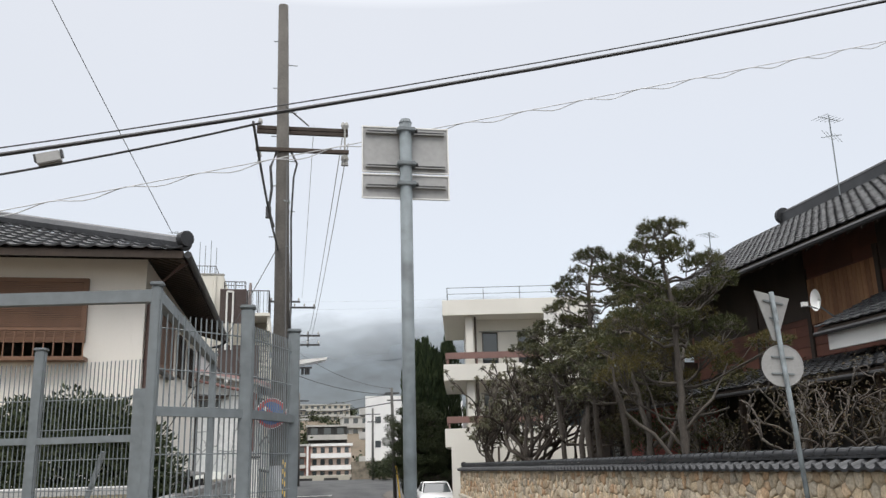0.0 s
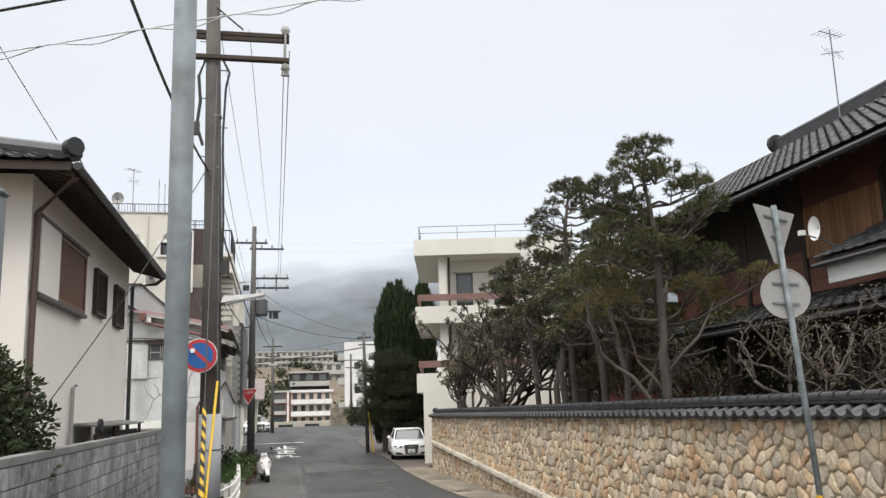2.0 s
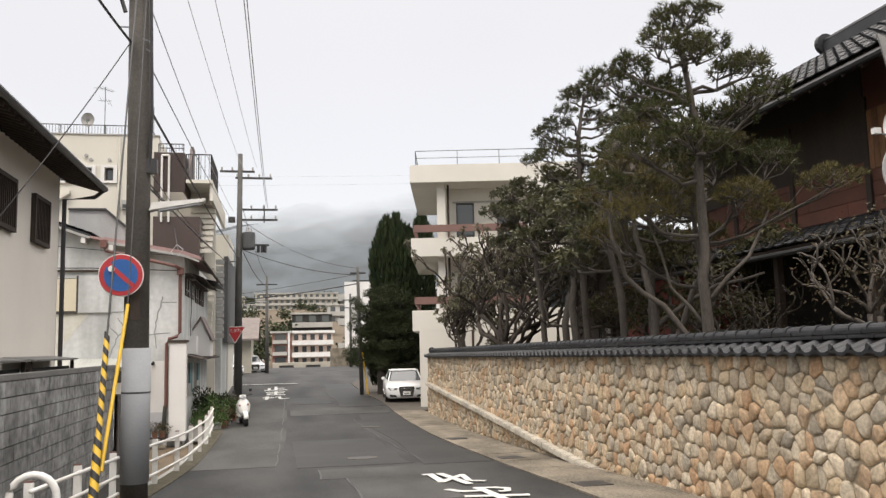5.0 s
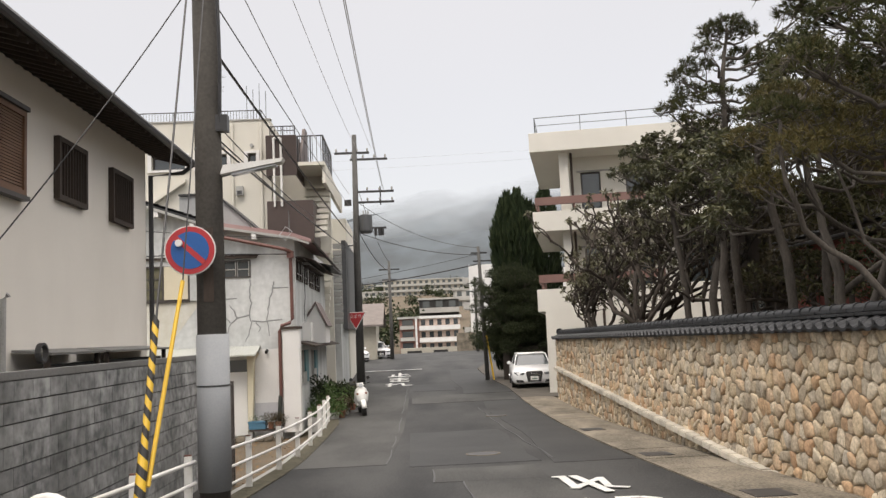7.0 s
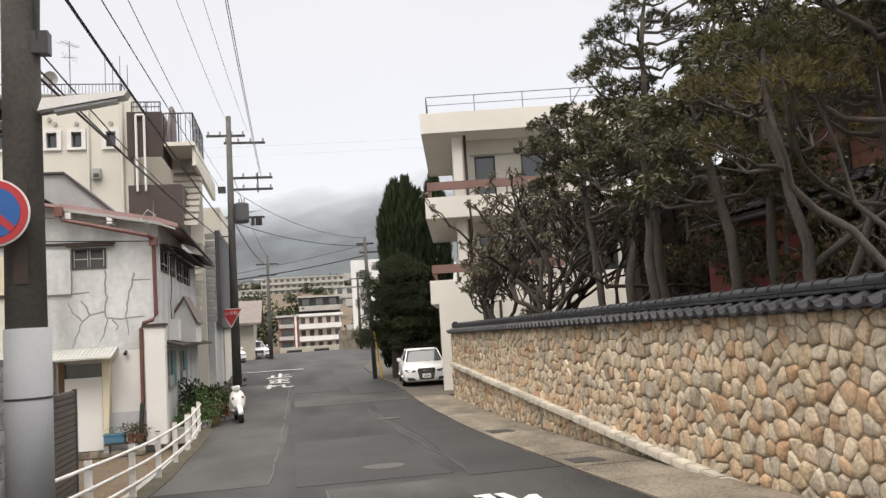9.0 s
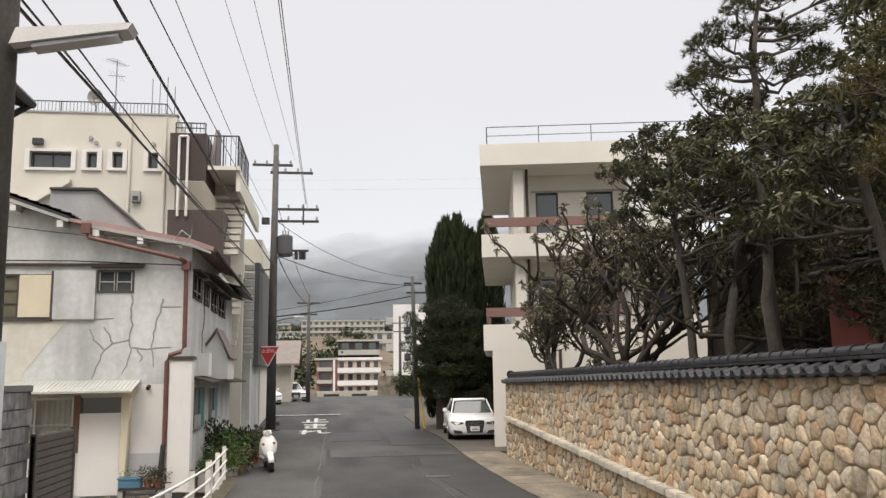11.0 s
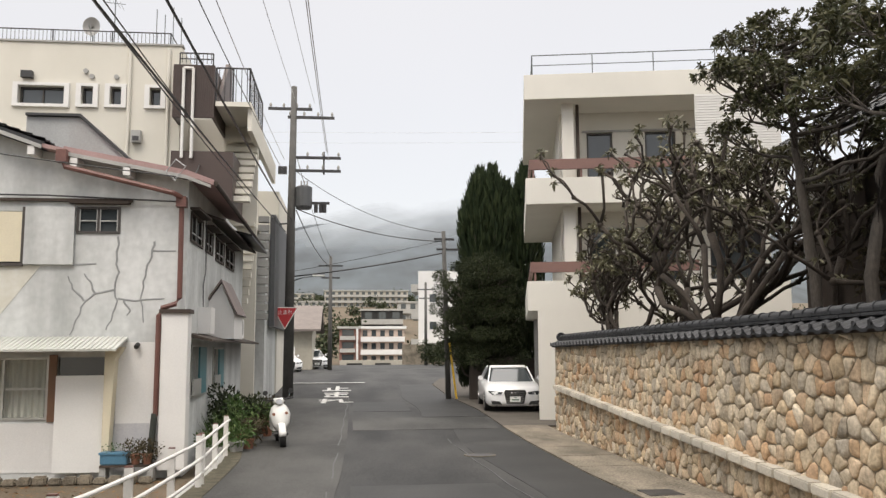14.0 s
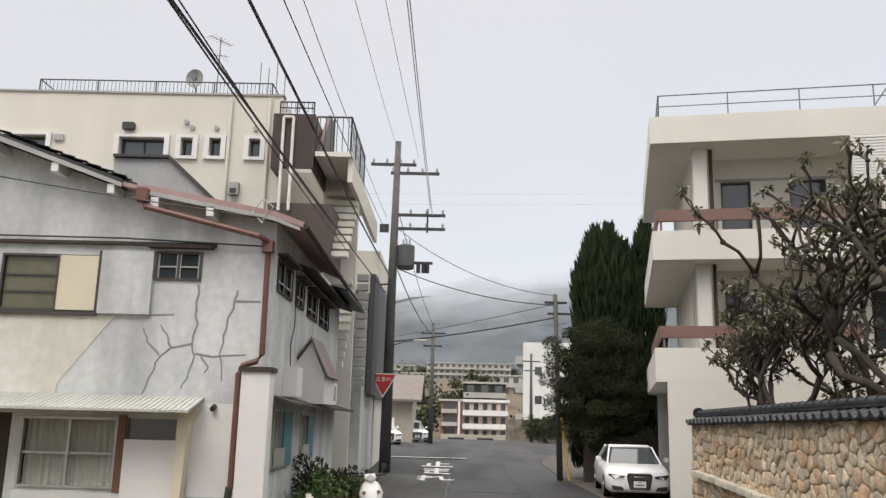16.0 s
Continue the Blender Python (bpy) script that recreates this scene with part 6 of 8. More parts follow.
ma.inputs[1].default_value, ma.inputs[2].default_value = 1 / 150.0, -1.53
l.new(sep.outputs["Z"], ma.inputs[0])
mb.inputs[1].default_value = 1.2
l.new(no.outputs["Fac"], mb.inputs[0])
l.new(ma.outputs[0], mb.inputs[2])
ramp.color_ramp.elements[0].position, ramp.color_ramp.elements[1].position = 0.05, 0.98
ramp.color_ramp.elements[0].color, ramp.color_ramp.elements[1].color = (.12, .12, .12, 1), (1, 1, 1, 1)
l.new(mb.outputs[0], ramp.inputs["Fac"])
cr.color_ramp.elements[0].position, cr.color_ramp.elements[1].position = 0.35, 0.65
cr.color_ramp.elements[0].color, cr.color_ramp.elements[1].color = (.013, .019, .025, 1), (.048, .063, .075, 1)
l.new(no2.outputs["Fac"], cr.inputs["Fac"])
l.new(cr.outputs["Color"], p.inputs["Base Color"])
p.inputs["Roughness"].default_value = 1.0
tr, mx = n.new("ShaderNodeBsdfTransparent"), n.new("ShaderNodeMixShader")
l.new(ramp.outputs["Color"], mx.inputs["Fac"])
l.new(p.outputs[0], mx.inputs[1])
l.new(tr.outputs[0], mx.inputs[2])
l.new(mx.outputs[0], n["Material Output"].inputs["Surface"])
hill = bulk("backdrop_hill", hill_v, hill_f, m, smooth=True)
tagged(hill, "wooded mountain slope fading into low cloud", "mountain", kind="structure")


def far_block(name, m4, w, d, h, storeys, bays, wall_m, label, band=FAR_WHITE):
    t = thing(name, m4, label, "building", "far hillside buildings")
    part("wall", bm_box(-w / 2, w / 2, 0, d, -6, h), wall_m, t)
    part("roof", bm_box(-w / 2 - .3, w / 2 + .3, -.3, d, h, h + .4), band, t)
    sh = h / storeys
    for s in range(storeys):
        part("balcony", bm_box(-w / 2, w / 2, -.9, 0, s * sh, s * sh + sh * .38), band, t)
        for k in range(bays):
            x = -w / 2 + w * (k + .5) / bays
            part("window", bm_box(x - w / bays * .26, x + w / bays * .26, -.06, 0, s * sh + sh * .42, s * sh + sh * .9), GLASS, t)
    return t


far_block("brick_apartments", pose(7.2, 140, -1.5), 6.4, 8, 5.6, 3, 5, mat("pinkish_render", (.50, .40, .33), (.42, .33, .28), rough=.9, fine=4, coarse=.3, bump=0), "three-storey pale apartments with brick end", WHITEWASH)
fb = thing("brick_wing", pose(2.8, 139.5, -1.5), "red-brick apartment wing with white column", "building", "far hillside buildings")
part("wall", bm_box(-1.9, 1.2, 0, 8, -4, 5.6), BRICK_RED, fb)
part("column", bm_box(.55, .85, -.4, 0, -4, 5.65), WHITEWASH, fb)
part("roof", bm_box(-2.2, 1.2, -.4, 8, 5.65, 5.95), FAR_WHITE, fb)
for s in range(3):
    part("balcony", bm_box(-1.8, .4, -.6, 0, .4 + 1.8 * s, .95 + 1.8 * s), FAR_WHITE, fb)
    part("window", bm_box(-1.5, .2, -.05, 0, 1.0 + 1.8 * s, 1.9 + 1.8 * s), GLASS, fb)
fl = thing("brick_podium", pose(4.0, 136, -3), "pinkish low retaining wall before the apartments", "wall", "far hillside buildings")
part("wall", bm_box(-3, 9, 0, 2, 0, 2.6), FAR_CREAM, fl)
for k in range(3):
    # flat near-black panel, its shaded depth given by colour alone
    part("opening", bm_box(-2 + 4 * k, .2 + 4 * k, -.05, 0, .9, 2.2), DARK, fl)
far_block("hillside_flats", pose(8.5, 320, 13.6), 30, 14, 8.4, 4, 14, FAR_CREAM, "long beige hillside apartment block")
far_block("hillside_flats", pose(-26, 330, 14), 30, 14, 7.5, 4, 12, FAR_CREAM, "long beige hillside apartment block")
far_block("hillside_flats", pose(-13, 300, 11), 14, 10, 6, 3, 6, FAR_WHITE, "pale hillside house block")
far_block("hillside_flats", pose(20, 250, 8), 8, 8, 6, 2, 3, FAR_WHITE, "pale hillside house block")
far_block("hillside_flats", pose(-40, 220, 6), 22, 12, 7, 3, 8, FAR_WHITE, "pale hillside house block")
far_block("hillside_flats", pose(9.5, 200, 6.5), 9, 8, 3, 1, 3, DARK, "low dark roofed house on the slope")
wb = thing("white_building", pose(9.6, 105, -1, 0, 0, -8), "white three-storey building at the far side of the crossing", "building")
part("wall", bm_box(0, 7, 0, 9, 0, 10.4), WHITEWASH, wb)
part("wall", bm_box(7, 12, 0, 9, 0, 9.6), WHITEWASH, wb)
for s in range(3):
    part("balcony", bm_box(-.8, 0, .2, 6, 2.4 + 2.9 * s, 3.2 + 2.9 * s), FAR_WHITE, wb)
    part("window", bm_box(-.04, 0, .5, 3, 3.3 + 2.9 * s - 2.9, 5 + 2.9 * s - 2.9), GLASS, wb)
    part("window", bm_box(1.2, 1.9, -.05, 0, 1.3 + 2.9 * s, 2.1 + 2.9 * s), GLASS, wb)
part("stone_base", bm_box(-1.5, 8, -3, -.2, -1, 2.6), GUTTER, wb)
lh = thing("tiled_house", pose(-4.5, 74, -.3), "low house with a brown tiled roof beyond the crossing", "house")
part("wall", bm_box(-5, 4.3, 0, 7, 0, 2.9), FAR_CREAM, lh)
part("roof", bm_prism([(-.8, 2.8), (3.5, 4.6), (7.6, 2.8), (7.6, 2.65), (3.5, 4.4), (-.8, 2.65)], "x", -5.6, 4.9), mat("brown_far_tiles", (.20, .17, .155), (.14, .12, .11), fine=12, coarse=2, bump=.3), lh)
part("window", bm_box(-1.5, .8, -.05, 0, .9, 2.2), GLASS, lh)
part("garden_wall", bm_box(-5, 3.4, -4.2, -4.0, -.2, 1.6), WHITEWASH, lh, "white garden wall")

# small houses and woods on the far slope
rng = random.Random(7)
roof_far = mat("far_roof", (.075, .068, .063), (.05, .046, .044), fine=6, coarse=.4, bump=0)
for k in range(46):
    x, y = rng.uniform(-85, 75), rng.uniform(150, 240)
    if -18 < x < 26:
        continue
    z = ground_z(x, y) - .5
    t = thing("far_house", pose(x, y, z, 0, 0, rng.uniform(-15, 15)), "small pale house on the far slope", "house", "far hillside buildings")
    w, h = rng.uniform(6, 11), rng.uniform(3.0, 4.6)
    part("wall", bm_box(-w / 2, w / 2, 0, 7, 0, h), FAR_WHITE if k % 3 else FAR_CREAM, t)
    part("roof", bm_prism([(-.6, h), (3.5, h + rng.uniform(1, 2)), (7.6, h)], "x", -w / 2 - .4, w / 2 + .4), roof_far, t)
    for i in range(3):
        part("window", bm_box(-w / 2 + w * (i + .25) / 3, -w / 2 + w * (i + .7) / 3, -.05, 0, h - 2.2, h - 1.0), GLASS, t)
wood_v, wood_f = [], []
for k in range(420):
    x, y = rng.uniform(-150, 140), rng.uniform(142, 400)
    z, r = ground_z(x, y), rng.uniform(1.5, 3.6)
    for _ in range(190):
        q = Vector((rng.gauss(0, .5), rng.gauss(0, .5), rng.gauss(.5, .4))) * r
        o = Vector((x, y, z)) + q
        d, s = Vector((rng.uniform(-1, 1), rng.uniform(-1, 1), rng.uniform(-1, 1))).normalized() * .42, Vector((rng.uniform(-1, 1), rng.uniform(-1, 1), rng.uniform(-1, 1))).normalized() * .32
        i = len(wood_v)
        wood_v += [o - s, o + d, o + s, o - d]
        wood_f.append((i, i + 1, i + 2, i + 3))
tagged(bulk("far_woods", wood_v, wood_f, HEDGE), "dark scrubby woods on the far slope", "woods", kind="stuff")

# ---- trees ----


class Limbs:
    """Tubes gathered into one mesh."""
    def __init__(self):
        self.bm = bmesh.new()
        self.tips = []

    def limb(self, pts, r0, r1, n=7):
        k = len(pts) - 1
        tube(self.bm, pts, [r0 + (r1 - r0) * i / k for i in range(k + 1)], n)


def wander(rng, p, d, length, steps, wob, lift=0.0):
    pts, d = [Vector(p)], Vector(d).normalized()
    for _ in range(steps):
        d = (d + Vector((rng.uniform(-wob, wob), rng.uniform(-wob, wob), rng.uniform(-wob, wob) + lift))).normalized()
        pts.append(pts[-1] + d * (length / steps))
    return pts, d


def leaf_cloud(rng, centres, count, flat, size, droop=0.0):
    """Broad leaves: folded quads scattered in clumps."""
    v, f = [], []
    for c, r in centres:
        for _ in range(int(count * r * r * 4)):
            while True:
                q = Vector((rng.uniform(-1, 1), rng.uniform(-1, 1), rng.uniform(-1, 1)))
                if .25 < q.length < 1:
                    break
            o = Vector(c) + Vector((q.x * r, q.y * r, q.z * r * flat))
            d = (q + Vector((rng.uniform(-.8, .8), rng.uniform(-.8, .8), rng.uniform(-.6, .8) - droop))).normalized()
            s = d.cross(Vector((rng.uniform(-1, 1), rng.uniform(-1, 1), rng.uniform(-1, 1)))).normalized()
            ln = size * rng.uniform(.6, 1.3)
            k = len(v)
            up = d.cross(s) * ln * .12
            v += [o, o + d * ln * .5 + s * ln * .24 + up, o + d * ln, o + d * ln * .5 - s * ln * .24 + up]
            f += [(k, k + 1, k + 2), (k, k + 2, k + 3)]
    return v, f


def tree(name, label, m, limbs, crown, bark=BARK, leaf=NEEDLES):
    t = thing(name, m, label, "tree", "garden trees")
    part("trunk", limbs.bm, bark, t, smooth=True)
    if crown[0]:
        ob = bulk("crown", *crown, leaf)
        ob.parent = t
    return t


def gnarled(seed, m, label, spread, height, r0, leaves, leaf=LEAVES_DULL, stems=3, bark=BARK, size=.11, levels=4, clump=.26, per=150, xmin=-9.0):
    """A hard-pruned garden tree: knuckled, elbowed limbs with drooping leaf tufts at their ends."""
    rng = random.Random(seed)
    L = Limbs()
    ends = []
    def grow(p, d, ln, r, lv):
        pts, d2 = wander(rng, p, d, ln, 5, .5, .1)
        pts = [Vector((max(q.x, xmin), q.y, q.z)) for q in pts]
        k = len(pts) - 1
        tube(L.bm, pts, [r * (1 - .26 * i / k) * rng.uniform(.85, 1.25) for i in range(k)] + [r * 1.05], 7 if lv < 2 else 5)
        if lv >= levels:
            ends.append(pts[-1])
            return
        for q in range(2 if rng.random() < .7 else 3):
            a = rng.uniform(0, math.tau)
            nd = (d2 * .55 + Vector((math.cos(a), math.sin(a), rng.uniform(-.1, .95)))).normalized()
            nd.x *= .6
            if p.z > height * .8:
                nd.z *= .4
            if pts[-1].x + nd.x * ln < xmin:
                nd.x = abs(nd.x)
            grow(pts[-1], nd, ln * rng.uniform(.55, .82), r * rng.uniform(.6, .76), lv + 1)
        if lv >= 2:
            ends.append(pts[-1])
            ends.append(pts[2])
    for k in range(stems):
        a = math.tau * k / stems + rng.uniform(-.5, .5)
        grow(Vector((.12 * math.cos(a), .12 * math.sin(a), 0)), Vector((spread * math.cos(a), spread * math.sin(a), 1)), height * .42, r0 * rng.uniform(.75, 1), 0)
    centres = [(e, clump * rng.uniform(.6, 1.2)) for e in ends if rng.random() < leaves]
    return tree("garden_tree", label, m, L, leaf_cloud(rng, centres, per, .8, size, .5), bark, leaf)


def broadleaf(seed, m, label, height, clumps, leaf=LEAVES, bark=BARK, r0=.12, count=300, size=.12, lean=(0, 0)):
    """An evergreen with a clear trunk and clumped crown; clumps are (x, y, z, radius) from its foot."""
    rng = random.Random(seed)
    L = Limbs()
    pts = [Vector((lean[0] * s * s + .06 * math.sin(4 * s + seed), lean[1] * s * s + .05 * math.cos(3 * s + seed), height * s)) for s in np.linspace(0, 1, 8)]
    L.limb(pts, r0, r0 * .35, 8)
    centres = []
    for x, y, z, r in clumps:
        s = min(max((z - r) / height * .8, .25), .95)
        a = pts[int(s * 7)]
        b = Vector((x, y, z))
        mid = a.lerp(b, .5) + Vector((rng.uniform(-.15, .15), rng.uniform(-.15, .15), rng.uniform(-.2, .05)))
        L.limb([a, mid, b], r0 * .4, r0 * .12, 6)
        for _ in range(7):
            e = b + Vector((rng.uniform(-r, r), rng.uniform(-r, r), rng.uniform(-r, r) * .7))
            L.limb([mid.lerp(b, .7), e], r0 * .12, .008, 4)
            centres.append((e, r * rng.uniform(.35, .6)))
    return tree("garden_tree", label, m, L, leaf_cloud(rng, centres, count, .75, size, .2), bark, leaf)


for k, (x, y, h) in enumerate(((-5.5, 66, 1.6), (-3.5, 68.5, 2.3), (-1.6, 79.0, 3.0), (10.8, 96, 2.4), (9.4, 88, 2.0), (12.5, 84, 3.2))):
    rg = random.Random(k + 300)
    cl = [(Vector((rg.uniform(-1, 1), rg.uniform(-.8, .8), rg.uniform(.3, h))), .6) for _ in range(12)]
    t = thing("roadside_shrub", pose(x, y, ground_z(x, y)), "dull green shrub beyond the crossing", "shrub", "shrubs beyond the crossing")
    ob = bulk("foliage", *leaf_cloud(rg, cl, 90, .8, .22), HEDGE)
    ob.parent = t
GZ = -.35


def rosettes(rng, spots, blades, length, width, spread, droop=0.0, broad=False):
    """Whorls of needles or long leaves, each round a twig end; spots are (place, axis)."""
    v, f = [], []
    for o, ax in spots:
        for _ in range(blades):
            d = (ax + Vector((rng.gauss(0, spread), rng.gauss(0, spread), rng.gauss(0, spread) - droop))).normalized()
            s = d.cross(Vector((rng.uniform(-1, 1), rng.uniform(-1, 1), rng.uniform(-.4, .4)))).normalized() * width * rng.uniform(.7, 1.2)
            ln = length * rng.uniform(.65, 1.2)
            k = len(v)
            if broad:
                fold = d.cross(s).normalized() * ln * .1
                tip = o + d * ln + Vector((0, 0, -.25 * ln))
                v += [o, o + d * ln * .5 + s + fold, tip, o + d * ln * .5 - s + fold]
                f += [(k, k + 1, k + 2), (k, k + 2, k + 3)]
            else:
                v += [o - s, o + s, o + d * ln]
                f.append((k, k + 1, k + 2))
    return v, f


def along(pts, z):
    """The place on a rising line at a height."""
    for a, b in zip(pts, pts[1:]):
        if a.z <= z <= b.z:
            return a.lerp(b, (z - a.z) / max(b.z - a.z, 1e-4))
    return pts[-1] if z > pts[-1].z else pts[0]


def layered(seed, name, label, stem, pads, r0, leaf, bark=BARK, broad=False, dens=300, flat=.62, length=.12, width=.0065, blades=16, extra=(), size=1.0):
    """A garden tree whose crooked limbs carry flattened, ragged pads of foliage; stem and pads are in the garden's metres."""
    rng = random.Random(seed)
    foot = Vector(stem[0])
    way = [Vector(p) - foot for p in stem]
    trunk = []
    for a, b in zip(way, way[1:]):
        for q in (0, .25, .5, .75):
            trunk.append(a.lerp(b, q) + Vector((rng.uniform(-.035, .035), rng.uniform(-.035, .035), 0)))
    trunk.append(way[-1])
    trunk[0] = way[0]
    L = Limbs()
    k = len(trunk) - 1
    tube(L.bm, trunk, [r0 * (1 - .74 * i / k) * rng.uniform(.92, 1.1) for i in range(k + 1)], 9)
    spots = []
    for x, y, z, r in pads:
        r *= size
        c = Vector((x, y, z)) - foot
        reach = math.hypot(c.x - along(trunk, c.z).x, c.y - along(trunk, c.z).y)
        a = along(trunk, min(max(c.z - .12 - reach * rng.uniform(.25, .6), way[-1].z * .3), way[-1].z * .97))
        b = c - Vector((0, 0, r * flat * .45))
        side = Vector((-(b - a).y, (b - a).x, 0))
        bend = rng.uniform(-.22, .22)
        limb = [a] + [a.lerp(b, q) + side * bend * math.sin(q * math.pi) + Vector((rng.uniform(-.07, .07), rng.uniform(-.07, .07), rng.uniform(-.09, .05) - .1 * reach * math.sin(q * math.pi))) for q in (.2, .4, .6, .8)] + [b]
        rl = min(r0 * .42, .022 + .035 * r)
        tube(L.bm, limb, [rl * (1 - .62 * i / 5) for i in range(6)], 6)
        lobes = [rng.uniform(.62, 1.12) for _ in range(7)]
        subs = []
        for i in range(int(5 + 9 * r)):
            th, rho = i * 2.4 + rng.uniform(-.4, .4), math.sqrt(rng.uniform(.05, .8))
            e = c + Vector((r * rho * math.cos(th), r * rho * math.sin(th), r * flat * (.4 * (1 - rho * rho) - .28)))
            o = limb[rng.choice((3, 4, 5))]
            tube(L.bm, [o, o.lerp(e, .5) + Vector((rng.uniform(-.06, .06), rng.uniform(-.06, .06), rng.uniform(-.08, .02))), e], [rl * .36, rl * .26, .007], 4)
            subs.append(e)
        for _ in range(int(dens * r * r)):
            th, rho = rng.uniform(0, math.tau), math.sqrt(rng.random())
            lobe = lobes[int(th / math.tau * 7) % 7]
            p = c + Vector((r * rho * lobe * math.cos(th), r * rho * lobe * math.sin(th), r * flat * (.62 * (1 - rho * rho) - rng.random() ** 2 * .75) + rng.gauss(0, .035)))
            near = min(subs, key=lambda s: (s - p).length_squared)
            tube(L.bm, [near.lerp(p, .1), p], [.006, .004], 3, caps=False)
            spots.append((p, Vector((.55 * rho * math.cos(th), .55 * rho * math.sin(th), .75))))
    for pts, r in extra:
        q = [Vector(p) - foot for p in pts]
        fine = []
        for a, b in zip(q, q[1:]):
            fine += [a, a.lerp(b, .5) + Vector((rng.uniform(-.05, .05), rng.uniform(-.05, .05), rng.uniform(-.05, .05)))]
        fine.append(q[-1])
        tube(L.bm, fine, [r * (1 - .6 * i / (len(fine) - 1)) for i in range(len(fine))], 7)
    crown = rosettes(rng, spots, blades, length, width, .75 if broad else .62, .35 if broad else 0.0, broad)
    return tree(name, label, pose(*foot), L, crown, bark, leaf)


def knuckled(seed, foot, label, height, stems, reach, r0, leafy=.8, leaf=LEAVES_DULL, bark=BARK, lean=(0, 0)):
    """A hard-pruned tree: thick elbowed limbs with swollen knuckles and a few long leaves at each twig end."""
    rng = random.Random(seed)
    L = Limbs()
    spots = []
    def grow(p, d, ln, r, lv):
        pts = [p]
        for _ in range(3):
            d = (d + Vector((rng.uniform(-.5, .5), rng.uniform(-.5, .5), rng.uniform(-.28, .4)))).normalized()
            q = pts[-1] + d * ln / 3
            if q.x + foot[0] < WALL_X + .5 and q.z + foot[2] < 1.9:
                d.x = abs(d.x)
                q = pts[-1] + d * ln / 3
            pts.append(q)
        tube(L.bm, pts, [r * 1.1, r * rng.uniform(.82, .95), r * rng.uniform(.8, .95), r * 1.12], 7 if lv < 2 else 5)
        if lv >= 2:
            b = pts[-1]
            tube(L.bm, [b - d * r * 1.3, b - d * r * .3, b + d * r * .7, b + d * r * 1.4], [r * .9, r * 1.65, r * 1.5, r * .5], 6)
        if lv >= 5 or pts[-1].z > height:
            for _ in range(rng.choice((1, 2, 2, 3))):
                e = pts[-1] + (d * .5 + Vector((rng.uniform(-1, 1), rng.uniform(-1, 1), rng.uniform(-.2, 1)))).normalized() * rng.uniform(.07, .22)
                tube(L.bm, [pts[-1], e], [.011, .007], 4, caps=False)
                if rng.random() < leafy:
                    spots.append((e, Vector((rng.uniform(-.3, .3), rng.uniform(-.3, .3), .35))))
            return
        if lv >= 2 and rng.random() < .5:
            e = pts[2] + Vector((rng.uniform(-.2, .2), rng.uniform(-.2, .2), rng.uniform(.02, .2)))
            tube(L.bm, [pts[2], e], [.012, .007], 4, caps=False)
            spots.append((e, Vector((0, 0, .4))))
        for i in range(2 if rng.random() < .72 else 3):
            th = rng.uniform(0, math.tau)
            nd = (d * .55 + Vector((math.cos(th) * reach, math.sin(th) * reach, rng.uniform(.0, .8)))).normalized()
            grow(pts[-1], nd, ln * rng.uniform(.62, .84), r * rng.uniform(.66, .8), lv + 1)
    for i in range(stems):
        th = math.tau * i / stems + rng.uniform(-.5, .5)
        grow(Vector((.1 * math.cos(th), .1 * math.sin(th), -.02)), Vector((.32 * math.cos(th) + lean[0], .32 * math.sin(th) + lean[1], 1)).normalized(), height * .40, r0 * rng.uniform(.8, 1.05), 0)
    return tree("garden_tree", label, pose(*foot), L, rosettes(rng, spots, 8, .15, .026, .8, .3, True), bark, leaf)


layered(11, "garden_pine", "tall pruned garden pine with open layered needle pads", ((8.4, 17.0, GZ), (8.3, 16.95, 1.8), (8.27, 16.9, 3.2), (8.24, 16.8, 4.9), (8.1, 16.8, 5.6), (7.95, 16.8, 6.45)), (
    (7.92, 16.8, 6.5, .46), (8.2, 16.6, 6.55, .34), (8.03, 16.5, 5.95, .42), (8.5, 17.0, 6.15, .48), (8.8, 16.7, 5.75, .42), (9.27, 16.9, 5.88, .42), (9.36, 16.7, 5.4, .42), (8.9, 16.5, 5.2, .38), (7.2, 16.9, 5.75, .44), (6.9, 17.1, 5.6, .38),
    (7.4, 17.2, 5.3, .36), (7.5, 16.6, 6.05, .34), (8.3, 16.7, 4.5, .46), (8.7, 17.3, 4.4, .48), (9.5, 17.0, 4.4, .5), (7.75, 16.4, 4.6, .42), (7.2, 16.9, 4.5, .46), (6.95, 17.3, 4.0, .42), (8.5, 16.9, 5.0, .4), (7.8, 16.9, 5.2, .42), (8.0, 17.2, 5.55, .4), (9.1, 17.2, 5.1, .42), (7.5, 16.8, 5.0, .42)),
    .098, NEEDLES, BARK, dens=520, extra=((((8.36, 17.0, 1.3), (7.75, 17.25, 2.1), (7.15, 17.27, 2.56), (6.85, 17.0, 3.1), (6.95, 17.2, 3.9)), .05), (((8.3, 16.95, 2.1), (8.9, 16.7, 2.8), (9.6, 17.2, 3.6)), .04), (((8.33, 17, 1.7), (8.0, 17.5, 2.4), (7.6, 17.4, 3.5)), .036)))
